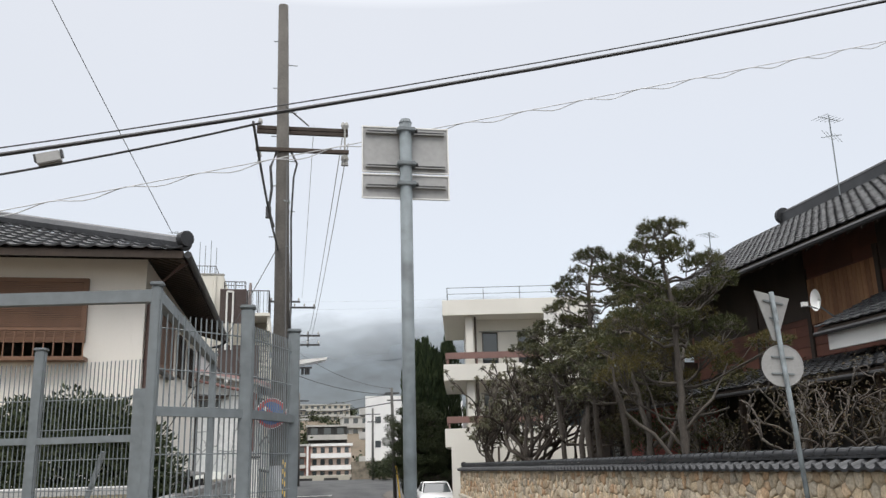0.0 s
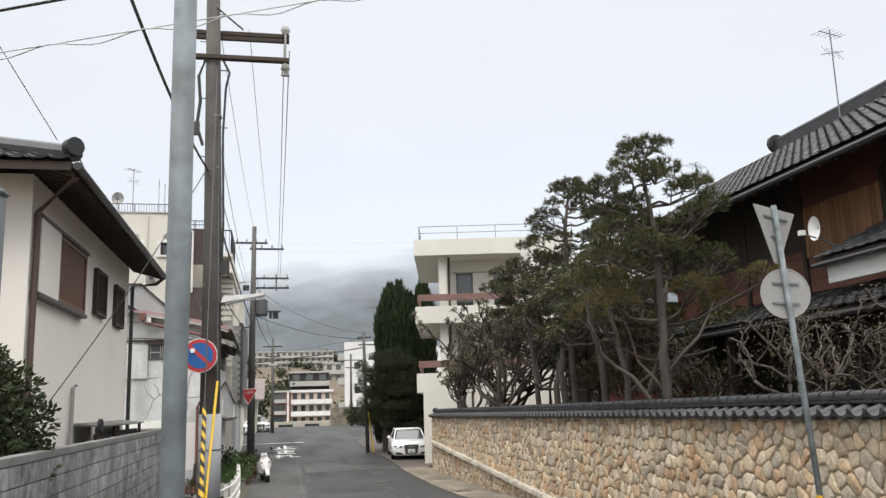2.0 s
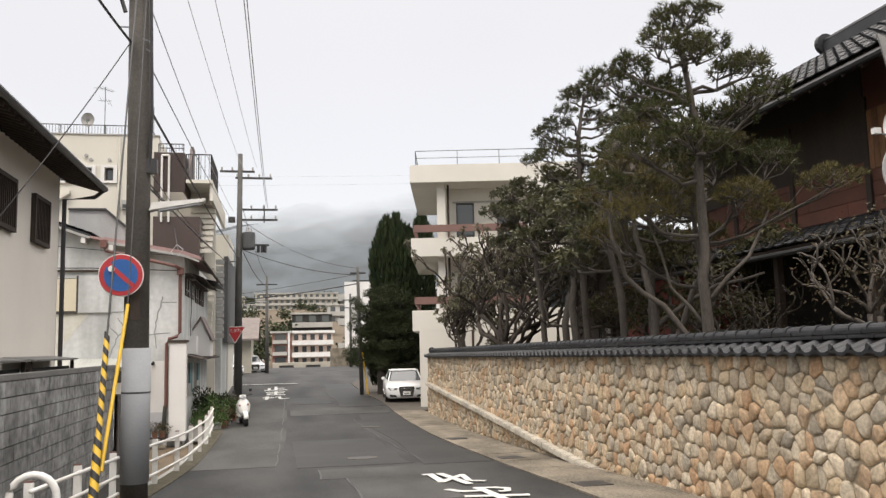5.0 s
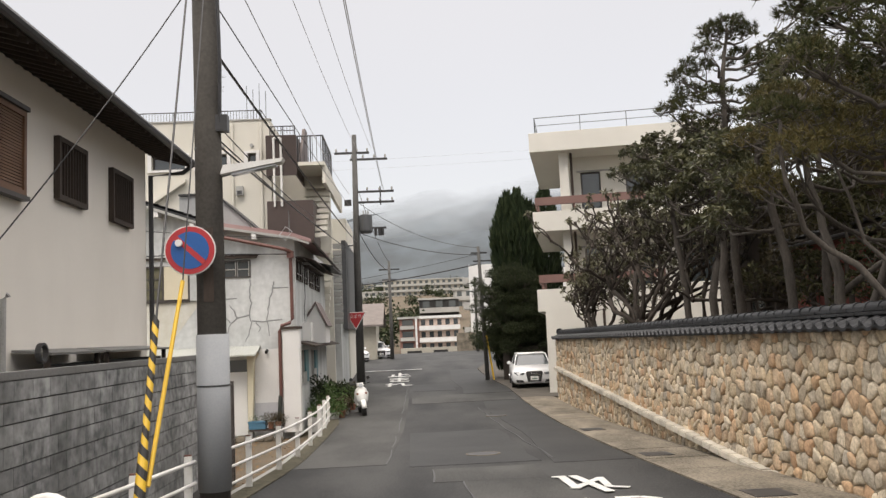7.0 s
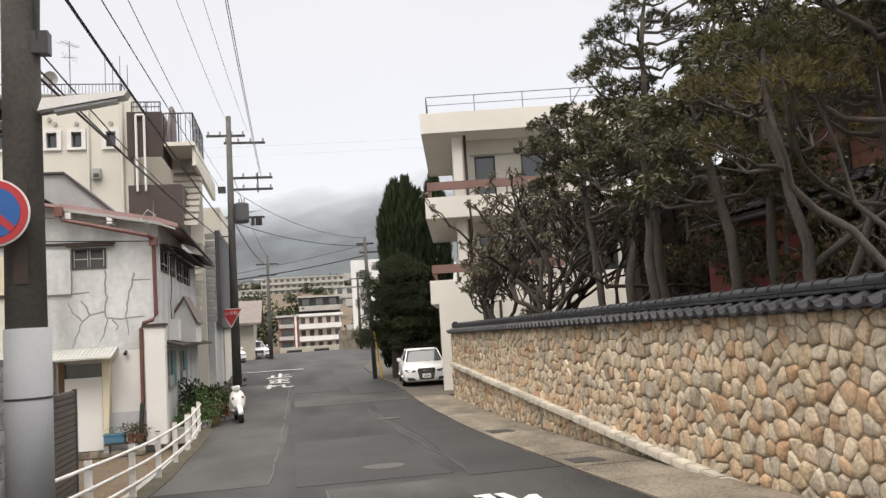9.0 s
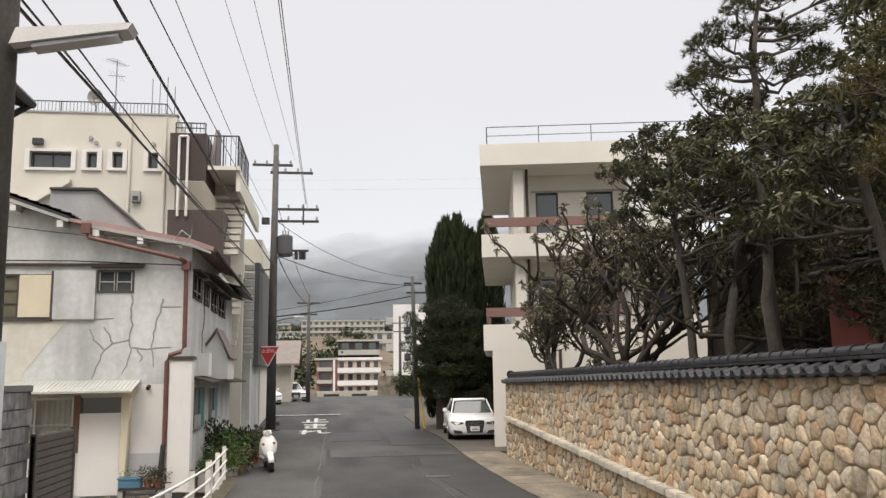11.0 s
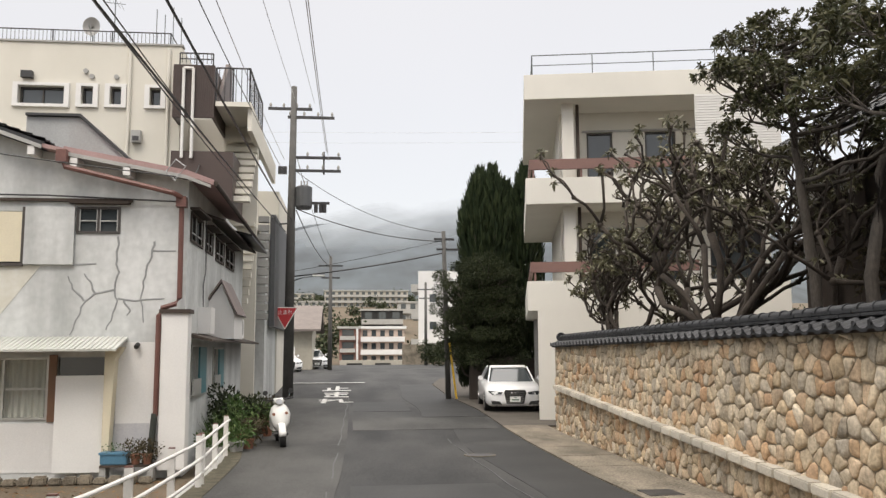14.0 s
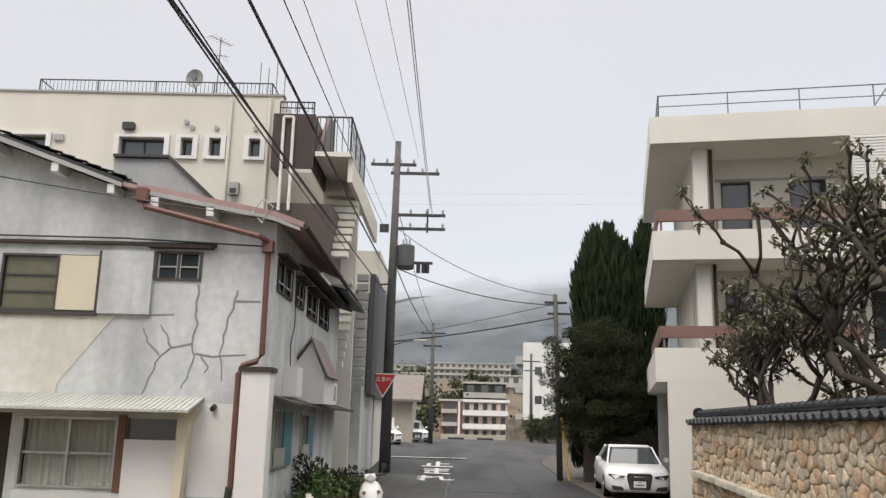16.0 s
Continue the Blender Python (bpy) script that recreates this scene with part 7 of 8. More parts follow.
layered(12, "garden_pine", "brownish-green garden pine with an open ragged crown", ((8.75, 17.9, GZ), (8.8, 17.85, 2.2), (8.6, 17.7, 3.6), (8.7, 17.9, 4.5)), (
    (7.6, 17.3, 3.6, .46), (6.95, 16.95, 3.5, .38), (8.9, 16.8, 3.8, .48), (9.7, 17.4, 3.6, .5), (8.2, 17.7, 3.9, .5), (9.3, 17.8, 4.8, .45), (8.4, 18.2, 4.5, .48), (7.7, 18.0, 4.1, .44), (9.9, 18.2, 4.1, .5), (10.3, 16.6, 4.0, .5), (9.2, 18.5, 3.4, .5)),
    .075, NEEDLES_OLIVE, BARK, dens=430)
layered(13, "garden_pine", "olive garden pine with two forked grey trunks", ((8.4, 18.95, GZ), (8.35, 18.9, 2.1), (8.2, 19.1, 3.4), (8.3, 19.4, 4.8)), (
    (7.5, 19.2, 3.5, .4), (8.0, 19.0, 4.0, .5), (8.6, 19.6, 4.4, .5), (8.2, 19.9, 4.9, .5), (9.0, 19.2, 4.0, .5), (7.8, 20.0, 4.3, .46), (8.9, 20.3, 5.0, .46), (9.4, 19.6, 4.6, .5), (8.3, 20.4, 3.6, .46), (9.6, 20.4, 4.0, .5), (8.5, 19.4, 5.4, .4)),
    .088, NEEDLES_OLIVE, BARK, dens=420, extra=((((8.4, 18.9, .6), (8.6, 18.3, 1.9), (9.0, 18.1, 3.0), (9.3, 18.6, 4.2)), .065), (((8.35, 18.9, 1.8), (9.4, 18.6, 2.5), (10.2, 18.4, 2.7)), .05)))
layered(16, "garden_tree", "evergreen garden tree with drooping whorled leaves", ((9.6, 21.4, GZ), (9.5, 21.4, 2.2), (9.6, 21.5, 4.2), (9.6, 21.5, 6.1)), (
    (9.6, 21.5, 6.25, .46), (9.9, 21.2, 5.7, .46), (9.2, 21.8, 5.9, .42), (10.3, 21.8, 6.0, .5), (10.4, 21.0, 5.3, .5), (9.4, 22.2, 6.5, .36), (9.0, 21.2, 5.3, .44), (9.9, 22.2, 5.2, .5), (10.6, 22.0, 4.6, .5)),
    .1, LEAVES_WHORL, BARK, True, 260, .8, .15, .024, 9)
layered(14, "garden_tree", "leafy evergreen garden tree over the wall", ((8.9, 21.5, GZ), (8.85, 21.4, 2.5), (8.6, 21.7, 4.2), (8.6, 21.9, 5.0)), (
    (8.2, 21.4, 3.9, .5), (8.6, 22.0, 4.7, .55), (8.0, 22.2, 4.4, .5), (9.2, 21.6, 4.4, .55), (9.3, 22.4, 5.0, .5), (8.5, 21.0, 5.0, .45), (7.95, 21.8, 3.4, .4), (8.9, 22.7, 4.0, .5), (9.6, 21.2, 3.7, .5), (8.4, 22.9, 3.5, .42)),
    .1, LEAVES_WHORL, BARK, True, 270, .7, .14, .022, 9)
layered(17, "garden_tree", "leafy evergreen garden tree with layered boughs", ((8.9, 24.2, GZ), (8.8, 24.2, 2.4), (8.9, 24.3, 4.2), (8.8, 24.5, 5.2)), (
    (8.3, 24.0, 4.4, .55), (8.8, 24.6, 5.2, .55), (8.2, 24.9, 4.9, .5), (9.4, 24.0, 4.8, .55), (9.6, 24.9, 5.4, .5), (8.9, 23.4, 4.1, .5), (8.2, 25.4, 4.3, .5), (9.2, 25.2, 4.4, .5), (8.5, 24.2, 3.5, .4), (9.8, 24.2, 3.9, .5), (8.5, 25.9, 5.2, .42)),
    .11, LEAVES_WHORL, BARK, True, 270, .65, .14, .022, 9)
layered(15, "garden_pine", "tall open garden pine rising above the others", ((9.7, 25.5, GZ), (9.6, 25.5, 2.0), (9.55, 25.5, 5.6), (9.65, 25.6, 7.0), (9.85, 25.6, 8.1)), (
    (9.85, 25.6, 8.15, .62), (9.45, 25.5, 8.0, .36), (10.25, 25.6, 8.0, .36), (9.0, 25.5, 7.2, .46), (8.7, 25.6, 7.0, .38), (8.75, 25.7, 6.45, .42), (8.35, 25.5, 6.25, .36), (10.5, 25.6, 7.3, .5), (10.9, 25.8, 7.0, .46), (8.65, 25.2, 5.9, .36),
    (10.3, 25.2, 6.5, .5), (10.9, 25.6, 6.2, .46), (9.2, 26.3, 6.9, .42), (9.3, 24.9, 6.4, .42), (9.9, 26.4, 6.3, .46), (9.05, 25.0, 7.45, .34), (10.2, 26.0, 7.6, .4), (9.3, 25.7, 5.9, .36), (11.4, 25.4, 8.3, .45), (11.3, 25.5, 7.7, .4)),
    .12, NEEDLES_DARK, BARK, dens=420, flat=.5, blades=18)
layered(18, "garden_tree", "dark evergreen with ragged layered boughs of long leaves", ((9.45, 27.9, GZ), (9.3, 28.0, 1.75), (9.15, 28.0, 3.5), (9.05, 28.0, 4.8), (9.0, 28.0, 5.9)), (
    (7.95, 28.0, 5.35, .42), (8.3, 28.0, 5.85, .45), (8.8, 28.0, 6.15, .42), (9.3, 28.2, 5.9, .5), (8.35, 28.0, 4.85, .42), (9.0, 28.3, 5.2, .5), (10.1, 28.0, 6.15, .5), (10.6, 28.0, 5.5, .55), (9.8, 27.8, 4.9, .5), (8.5, 28.6, 5.6, .45),
    (9.6, 27.5, 6.2, .45), (8.3, 27.4, 5.2, .4), (9.2, 27.2, 5.3, .45), (8.3, 28.5, 4.55, .35), (10.2, 27.2, 5.2, .55), (10.9, 28.4, 4.6, .55), (9.6, 28.6, 5.5, .5), (11.2, 27.8, 5.9, .5), (11.3, 27.4, 4.9, .55), (8.8, 27.6, 4.6, .4), (10.3, 26.8, 4.4, .5)),
    .11, LEAVES_WHORL, BARK, True, 420, .62, .105, .016, 10, extra=((((9.8, 27.0, GZ), (9.6, 27.1, 2.1), (9.9, 27.2, 3.6), (10.4, 27.3, 4.8)), .12),))
# understorey in the shade between the garden trees and the house
for sd, x, y, h in ((19, 10.7, 24.4, 4.2), (20, 10.4, 22.4, 3.8), (26, 10.3, 20.4, 3.6), (52, 11.2, 27.4, 4.6), (53, 11.6, 29.4, 3.6), (55, 11.8, 26.0, 5.0)):
    rg = random.Random(sd)
    pads = tuple((x + rg.uniform(-.9, .9), y + rg.uniform(-1, 1), rg.uniform(1.9, h), rg.uniform(.45, .65)) for _ in range(8))
    layered(sd, "garden_tree", "shaded understorey evergreen with dull foliage", ((x, y, GZ), (x, y, h * .5), (x, y, h * .85)), pads, .08, LEAVES_DULL if sd % 2 else LEAVES, BARK, True, 130, .8, .14, .026, 8)
# hard-pruned trees before the apartment house
for sd, x, y, h, n_s, rc, r, lean in ((21, 8.5, 35.7, 3.5, 3, .75, .075, (-.15, .05)), (22, 8.45, 34.0, 3.9, 2, .7, .09, (0, 0)), (23, 8.5, 32.0, 4.8, 3, .7, .085, (.05, 0)), (24, 8.6, 30.4, 5.0, 2, .7, .09, (.1, 0)), (25, 9.0, 29.2, 4.6, 2, .7, .08, (.1, .1))):
    knuckled(sd, (x, y, GZ + .1), "hard-pruned gnarled tree with sparse dull leaves", h, n_s, rc, r, .8, LEAVES_KNUCKLE, BARK_DARK, lean)
for seed, x, y, h in ((31, 9.6, 12.5, 3.2), (32, 10.3, 15.0, 3.4), (33, 9.4, 10.2, 3.0), (34, 10.2, 20.0, 3.2), (35, 11.0, 18.0, 3.0)):
    gnarled(seed, pose(x, y, GZ), "twiggy garden shrub tree with brown winter leaves", .5, h, .06, .6, LEAVES_RED if seed % 2 else LEAVES_DULL, 3, BARK, .06, 4, .26, 80, WALL_X + .8 - x)

# cypress screen and hedge tree beside the apartment house
rng = random.Random(41)
stems = []
tips_v, tips_f = [], []
for k in range(8):
    cx, cy, h = -.9 + .33 * k + rng.uniform(-.1, .1), rng.uniform(-.5, .5), 9.2 + rng.uniform(-.6, .5)
    stems.append(((cx, cy, 0), (cx, cy, h * .8)))
    for _ in range(3400):
        z = rng.uniform(.3, h)
        r = .70 * min(1, (h - z) / 1.9 + .06)
        a = rng.uniform(0, math.tau)
        o = Vector((cx + r * math.cos(a) * rng.uniform(.55, 1), cy + r * math.sin(a) * rng.uniform(.55, 1), z))
        d = Vector((math.cos(a) * .3, math.sin(a) * .3, 1) ).normalized()
        s = d.cross(Vector((rng.uniform(-1, 1), rng.uniform(-1, 1), 0))).normalized() * rng.uniform(.03, .06)
        ln = rng.uniform(.3, .6)
        q = len(tips_v)
        tips_v += [o, o + d * ln * .4 + s, o + d * ln, o + d * ln * .4 - s]
        tips_f += [(q, q + 1, q + 2), (q, q + 2, q + 3)]
cyp = thing("cypress", pose(8.3, 50.4, -.8, 0, 0, 10), "tall dark green columnar cypress screen", "tree", "garden trees")
for a, b in stems:
    part("trunk", bm_tube([a, b], [.12, .03], 6), BARK, cyp, smooth=True)
ob = bulk("crown", tips_v, tips_f, CYPRESS)
ob.parent = cyp
hedge_rng = random.Random(42)
broadleaf(42, pose(7.5, 48.9, -.8), "dense dark evergreen beneath the cypresses", 4.4, tuple((1.5 * math.sin(math.pi * min((z - .5) / 4.9, 1)) ** .5 * math.cos(2.4 * i) * hedge_rng.uniform(.5, 1), .9 * math.sin(2.4 * i), z, .62) for i, z in enumerate(np.linspace(1.3, 5.1, 46))), HEDGE, BARK, .16, 900, .075)
bank = single("garden_bank", bm_box(6.9, 10.2, 48.2, 48.5, -1.2, .75, bevel=.03), mat("bank_boards", (.055, .042, .034), (.035, .028, .024), fine=20, coarse=2, stretch=(1, 1, .3), streak=.4), "low dark brown board bank under the evergreen", "fence")

# ---- foreground: steel mesh gate, guide sign, sign post ----
gate = thing("mesh_gate", pose(0, 0, 0), "galvanised steel mesh gate frame with square posts", "gate")
GP = {"a": (-1.7, 6.3), "o": (-.63, 4.2), "i": (-.21, 4.55), "e": (.04, 5.19), "b": (-.55, 6.6)}
for key, w, top in (("a", .07, 2.5), ("o", .05, 2.55), ("i", .068, 2.5), ("e", .068, 2.47), ("b", .05, 2.5)):
    x, y = GP[key]
    p = part("post", bm_box(x - w / 2, x + w / 2, y - w / 2, y + w / 2, ground_z(x, y) - .05, top, bevel=.008), GALV, gate)
    part("post_cap", bm_box(x - w / 2 - .008, x + w / 2 + .008, y - w / 2 - .008, y + w / 2 + .008, top, top + .02, bevel=.006), GALV, p)
for p, q in (((-.63, 4.2, 2.5), (-4.5, 5.0, 2.5)), ((-.63, 4.2, 2.5), (-.55, 6.6, 2.47))):
    part("top_beam", bar(bmesh.new(), p, q, .05, .06), GALV, gate)


def mesh_panel(a, b, z0, zm, z1, spike=.1):
    """A framed panel of welded wire between two posts."""
    a, b = Vector((*a, 0)), Vector((*b, 0))
    up = Vector((0, 0, 1))
    pn = part("panel_frame", bar(bmesh.new(), a + up * zm, b + up * zm, .04, .045), GALV, gate)
    for z in (z0,):
        part("panel_rail", bar(bmesh.new(), a + up * z, b + up * z, .045, .05), GALV, pn)
    ln = (b - a).length
    n_w = int(ln / .031)
    for k in range(1, n_w):
        q = a.lerp(b, k / n_w)
        part("wire", bm_tube([q + up * z0, q + up * (z1 + spike * .6)], .0038, 4), GALV, pn)
    zz = z0 + .1
    while zz < z1 + .01:
        part("cross_wire", bm_tube([a + up * zz, b + up * zz], .0032, 4), GALV, pn)
        zz += .2


mesh_panel(GP["o"], GP["i"], .05, 1.95, 2.36)
mesh_panel(GP["i"], GP["e"], .05, 1.95, 2.36)
mesh_panel(GP["a"], (-.95, 5.95), .05, 1.88, 2.34)
mesh_panel((-3.6, 6.35), GP["a"], .05, 1.88, 2.34)
part("leaf_post", bm_box(-1.0, -.92, 5.9, 5.98, 0, 2.2), GALV, gate)
part("brace", bar(bmesh.new(), (-1.7, 6.25, .1), (-1.2, 6.1, 1.8), .03, .03), GALV, gate)

guide = thing("guide_sign", pose(.70, 4.88, ground_z(.7, 4.88)), "back of a two-panel guide sign on a steel pole", "road sign")
gz0 = -ground_z(.7, 4.88)
part("pole", bm_tube([(0, 0, 0), (0, 0, 3.75 + gz0)], .038, 20), GALV_POLE, guide, smooth=True)
part("pole_cap", bm_tube([(0, 0, 3.75 + gz0), (0, 0, 3.775 + gz0)], [.041, .03], 20), GALV_POLE, guide)
for z0, z1 in ((3.435, 3.74), (3.265, 3.425)):
    plate = part("sign_plate", bm_box(-.265, .275, .045, .06, z0 + gz0, z1 + gz0, bevel=.006), SIGN_BACK, guide, "grey rounded back of a sign panel")
    part("rim", bm_box(-.27, .28, .038, .046, z1 + gz0 - .008, z1 + gz0), WHITE_METAL, plate)
    part("rim", bm_box(-.27, .28, .038, .046, z0 + gz0, z0 + gz0 + .008), WHITE_METAL, plate)
    part("rim", bm_box(-.27, -.262, .038, .046, z0 + gz0 + .008, z1 + gz0 - .008), WHITE_METAL, plate)
    part("rim", bm_box(.272, .28, .038, .046, z0 + gz0 + .008, z1 + gz0 - .008), WHITE_METAL, plate)
for z in (3.70, 3.475, 3.345):
    st = part("stiffener", bm_box(-.245, .255, .02, .045, z + gz0 - .012, z + gz0 + .012), SIGN_BACK, guide)
    part("groove", bm_box(-.24, .25, .017, .02, z + gz0 - .003, z + gz0 + .003), BLACK_METAL, st)
    part("clamp", bm_box(-.055, .06, -.045, .03, z + gz0 - .014, z + gz0 + .014, bevel=.006), GALV, guide)
    part("bolt", bm_tube([(.06, -.01, z + gz0), (.075, -.01, z + gz0)], .012, 6), BLACK_METAL, guide)

RS0 = road_z(11)
rs = thing("sign_post", pose(7.22, 11.0, RS0), "leaning grey sign post with round and triangular sign backs", "road sign")
part("pole", bm_tube([(0, 0, 0), (-.27, 0, 3.95 - RS0)], .035, 14), GALV_POLE, rs, smooth=True)
part("band", bm_tube([(-.058, 0, .85), (-.065, 0, .93)], .037, 14), YELLOW, rs)
rd2 = part("round_plate", disc(bmesh.new(), (0, 0, 0), .30, "y", .012, 36), SIGN_BACK, rs, "grey round sign back", m=pose(-.2, .05, 2.88 - RS0, 0, 4, -10))
part("rim", disc(bmesh.new(), (0, -.008, 0), .303, "y", .01, 36, inner=.288), SIGN_BACK, rd2)
for z in (-.12, .12):
    part("stiffener", bm_box(-.16, .16, -.03, -.007, z - .012, z + .012), GALV, rd2)
tp = part("triangle_plate", bm_prism([(-.40, .06), (.40, .06), (.05, -.62), (-.05, -.62)], "y", -.006, .006), SIGN_BACK, rs, "grey triangular sign back", m=pose(-.24, .05, 3.86 - RS0, 0, 4, 22))
for z, w in ((-.06, .22), (-.3, .1)):
    part("stiffener", bm_box(-w, w, -.03, -.007, z - .012, z + .012), GALV, tp)

bol = thing("arch_bollard", pose(-.32, 14.0, ground_z(-.32, 14)), "white painted steel arch bollard", "bollard")
part("arch", bm_tube([(-.21, 0, 0), (-.21, 0, .72)] + [(-.21 * math.cos(a), 0, .72 + .21 * math.sin(a)) for a in np.linspace(.25, math.pi - .25, 9)] + [(.21, 0, .72), (.21, 0, 0)], .036, 10), WHITE_METAL, bol, smooth=True)

# behind the gate: clipped bush and pale sheet box
rng = random.Random(51)
L = Limbs()
bz = 1.4 - ground_z(-2.8, 12)
L.limb([Vector((0, 0, 0)), Vector((.05, 0, bz))], .1, .05)
cl = [(Vector((1.15 * math.cos(a) * math.cos(e), 1.0 * math.sin(a) * math.cos(e), bz + 1.0 * math.sin(e))), .4) for a in np.linspace(0, math.tau, 14)[:-1] for e in (-1.0, -.6, -.2, .2, .6, 1.0)] + [(Vector((0, 0, bz + .95)), .45), (Vector((0, 0, bz)), .9)]
t = tree("clipped_bush", "round clipped evergreen bush behind the gate", pose(-2.8, 12.0, ground_z(-2.8, 12)), L, leaf_cloud(rng, cl, 700, .85, .085), BARK, HEDGE)
pale = thing("sheet_box", pose(-2.1, 9.2, ground_z(-2.1, 9.2)), "pale yellow corrugated sheet shed front", "shed")
part("body", bm_box(-.75, .65, 0, .6, 0, 1.75), YELLOW_BOARD, pale)
for k in range(19):
    part("rib", bm_box(-.74 + k * .074, -.71 + k * .074, -.015, 0, 0, 1.7), YELLOW_BOARD, pale)
part("top_trim", bm_box(-.78, .68, -.04, .62, 1.75, 1.82), CONCRETE, pale)

# ---- white pipe fence along the sunken yard ----
fence = thing("pipe_fence", pose(0, 0, 0), "white painted three-rail pipe fence beside the road", "fence")


def fence_x(y):
    return float(np.interp(y, (12, 15, 18.2, 19, 24, 29, 33.6), (-.62, -.5, -.33, -.32, .0, .02, -.16)))


for ya, yb, n_p in ((14.6, 18.05, 3), (18.95, 29.6, 6), (29.9, 33.6, 3)):
    fys = [ya + (yb - ya) * k / (n_p - 1) for k in range(n_p)]
    for y in fys:
        z = road_z(y)
        p = part("post", bm_box(fence_x(y) - .045, fence_x(y) + .045, y - .03, y + .03, z - .05, z + .8, bevel=.008), WHITE_METAL, fence)
        part("post_top", bm_box(fence_x(y) - .04, fence_x(y) + .04, y - .025, y + .025, z + .8, z + .815), COPPER, p)
    for h in (.22, .46, .72):
        part("rail", bm_tube([(fence_x(y) + .05, y, road_z(y) + h) for y in np.linspace(ya - .1, yb + .1, 12)], .024, 8), WHITE_METAL, fence, smooth=True)

SLATS = mat("taupe_slats", (.105, .092, .084), (.07, .062, .057), rough=.6, fine=30, coarse=2)
for y in (18.85, 29.7, 29.8):
    z = road_z(y)
    part("end_bar", bm_tube([(fence_x(y) + .05, y, z + .22), (fence_x(y) + .05, y, z + .72)], .024, 8), WHITE_METAL, fence)
panel = thing("slat_screen", pose(-1.25, 23.45, ground_z(-1.3, 24) - .05), "dark taupe ribbed sheet screen beside the block wall", "screen")
sz = .78 - ground_z(-1.3, 24)
for k in range(22):
    part("slat", bm_box(-.03, .0, 0, 1.65, k * sz / 22, (k + .86) * sz / 22), SLATS, panel)
part("backing", bm_box(-.06, -.03, 0, 1.65, 0, sz), SLATS, panel)
for y in (0, 1.6):
    part("upright", bm_box(-.05, .02, y, y + .05, -.3, sz + .02), SLATS, panel)

lit_v, lit_f = [], []
rng = random.Random(77)
for _ in range(1600):
    x, y = rng.uniform(-6, -.5), rng.uniform(24.5, 33.6)
    o = Vector((x, y, ground_z(x, y) - .022))
    a, ln = rng.uniform(0, math.tau), rng.uniform(.03, .07)
    d, s = Vector((math.cos(a), math.sin(a), rng.uniform(-.1, .4))) * ln, Vector((-math.sin(a), math.cos(a), rng.uniform(0, .3))) * ln * .4
    q = len(lit_v)
    lit_v += [o - d, o + s, o + d, o - s]
    lit_f.append((q, q + 1, q + 2, q + 3))
tagged(bulk("leaf_litter", lit_v, lit_f, leaf_mat("fallen_leaves", (.14, .06, .025), (.20, .10, .04), (.26, .16, .07), .8)), "scattered brown fallen leaves in the yard", "leaf litter", kind="stuff")
for k in range(18):
    x = -6.4 + k * .28
    st = thing("edging_stone", pose(x, 33.35, ground_z(x, 33.35) - .03), "rough tan edging stone along the house foot", "stone", "edging stones along the yard")
    b = bm_box(-.13, .13, -.1, .1, 0, .16 + .03 * math.sin(k * 2.1), bevel=.035)
    part("stone", b, GUTTER, st)

# ---- parked white saloon ----


def loft(sections):
    """A skin through closed rings of equal count."""
    b = bmesh.new()
    rings = [[b.verts.new(p) for p in s] for s in sections]
    n = len(rings[0])
    for r, s in zip(rings, rings[1:]):
        for k in range(n):
            b.faces.new((r[k], r[(k + 1) % n], s[(k + 1) % n], s[k]))
    b.faces.new(rings[0][::-1])
    b.faces.new(rings[-1])
    bmesh.ops.recalc_face_normals(b, faces=b.faces[:])
    return b


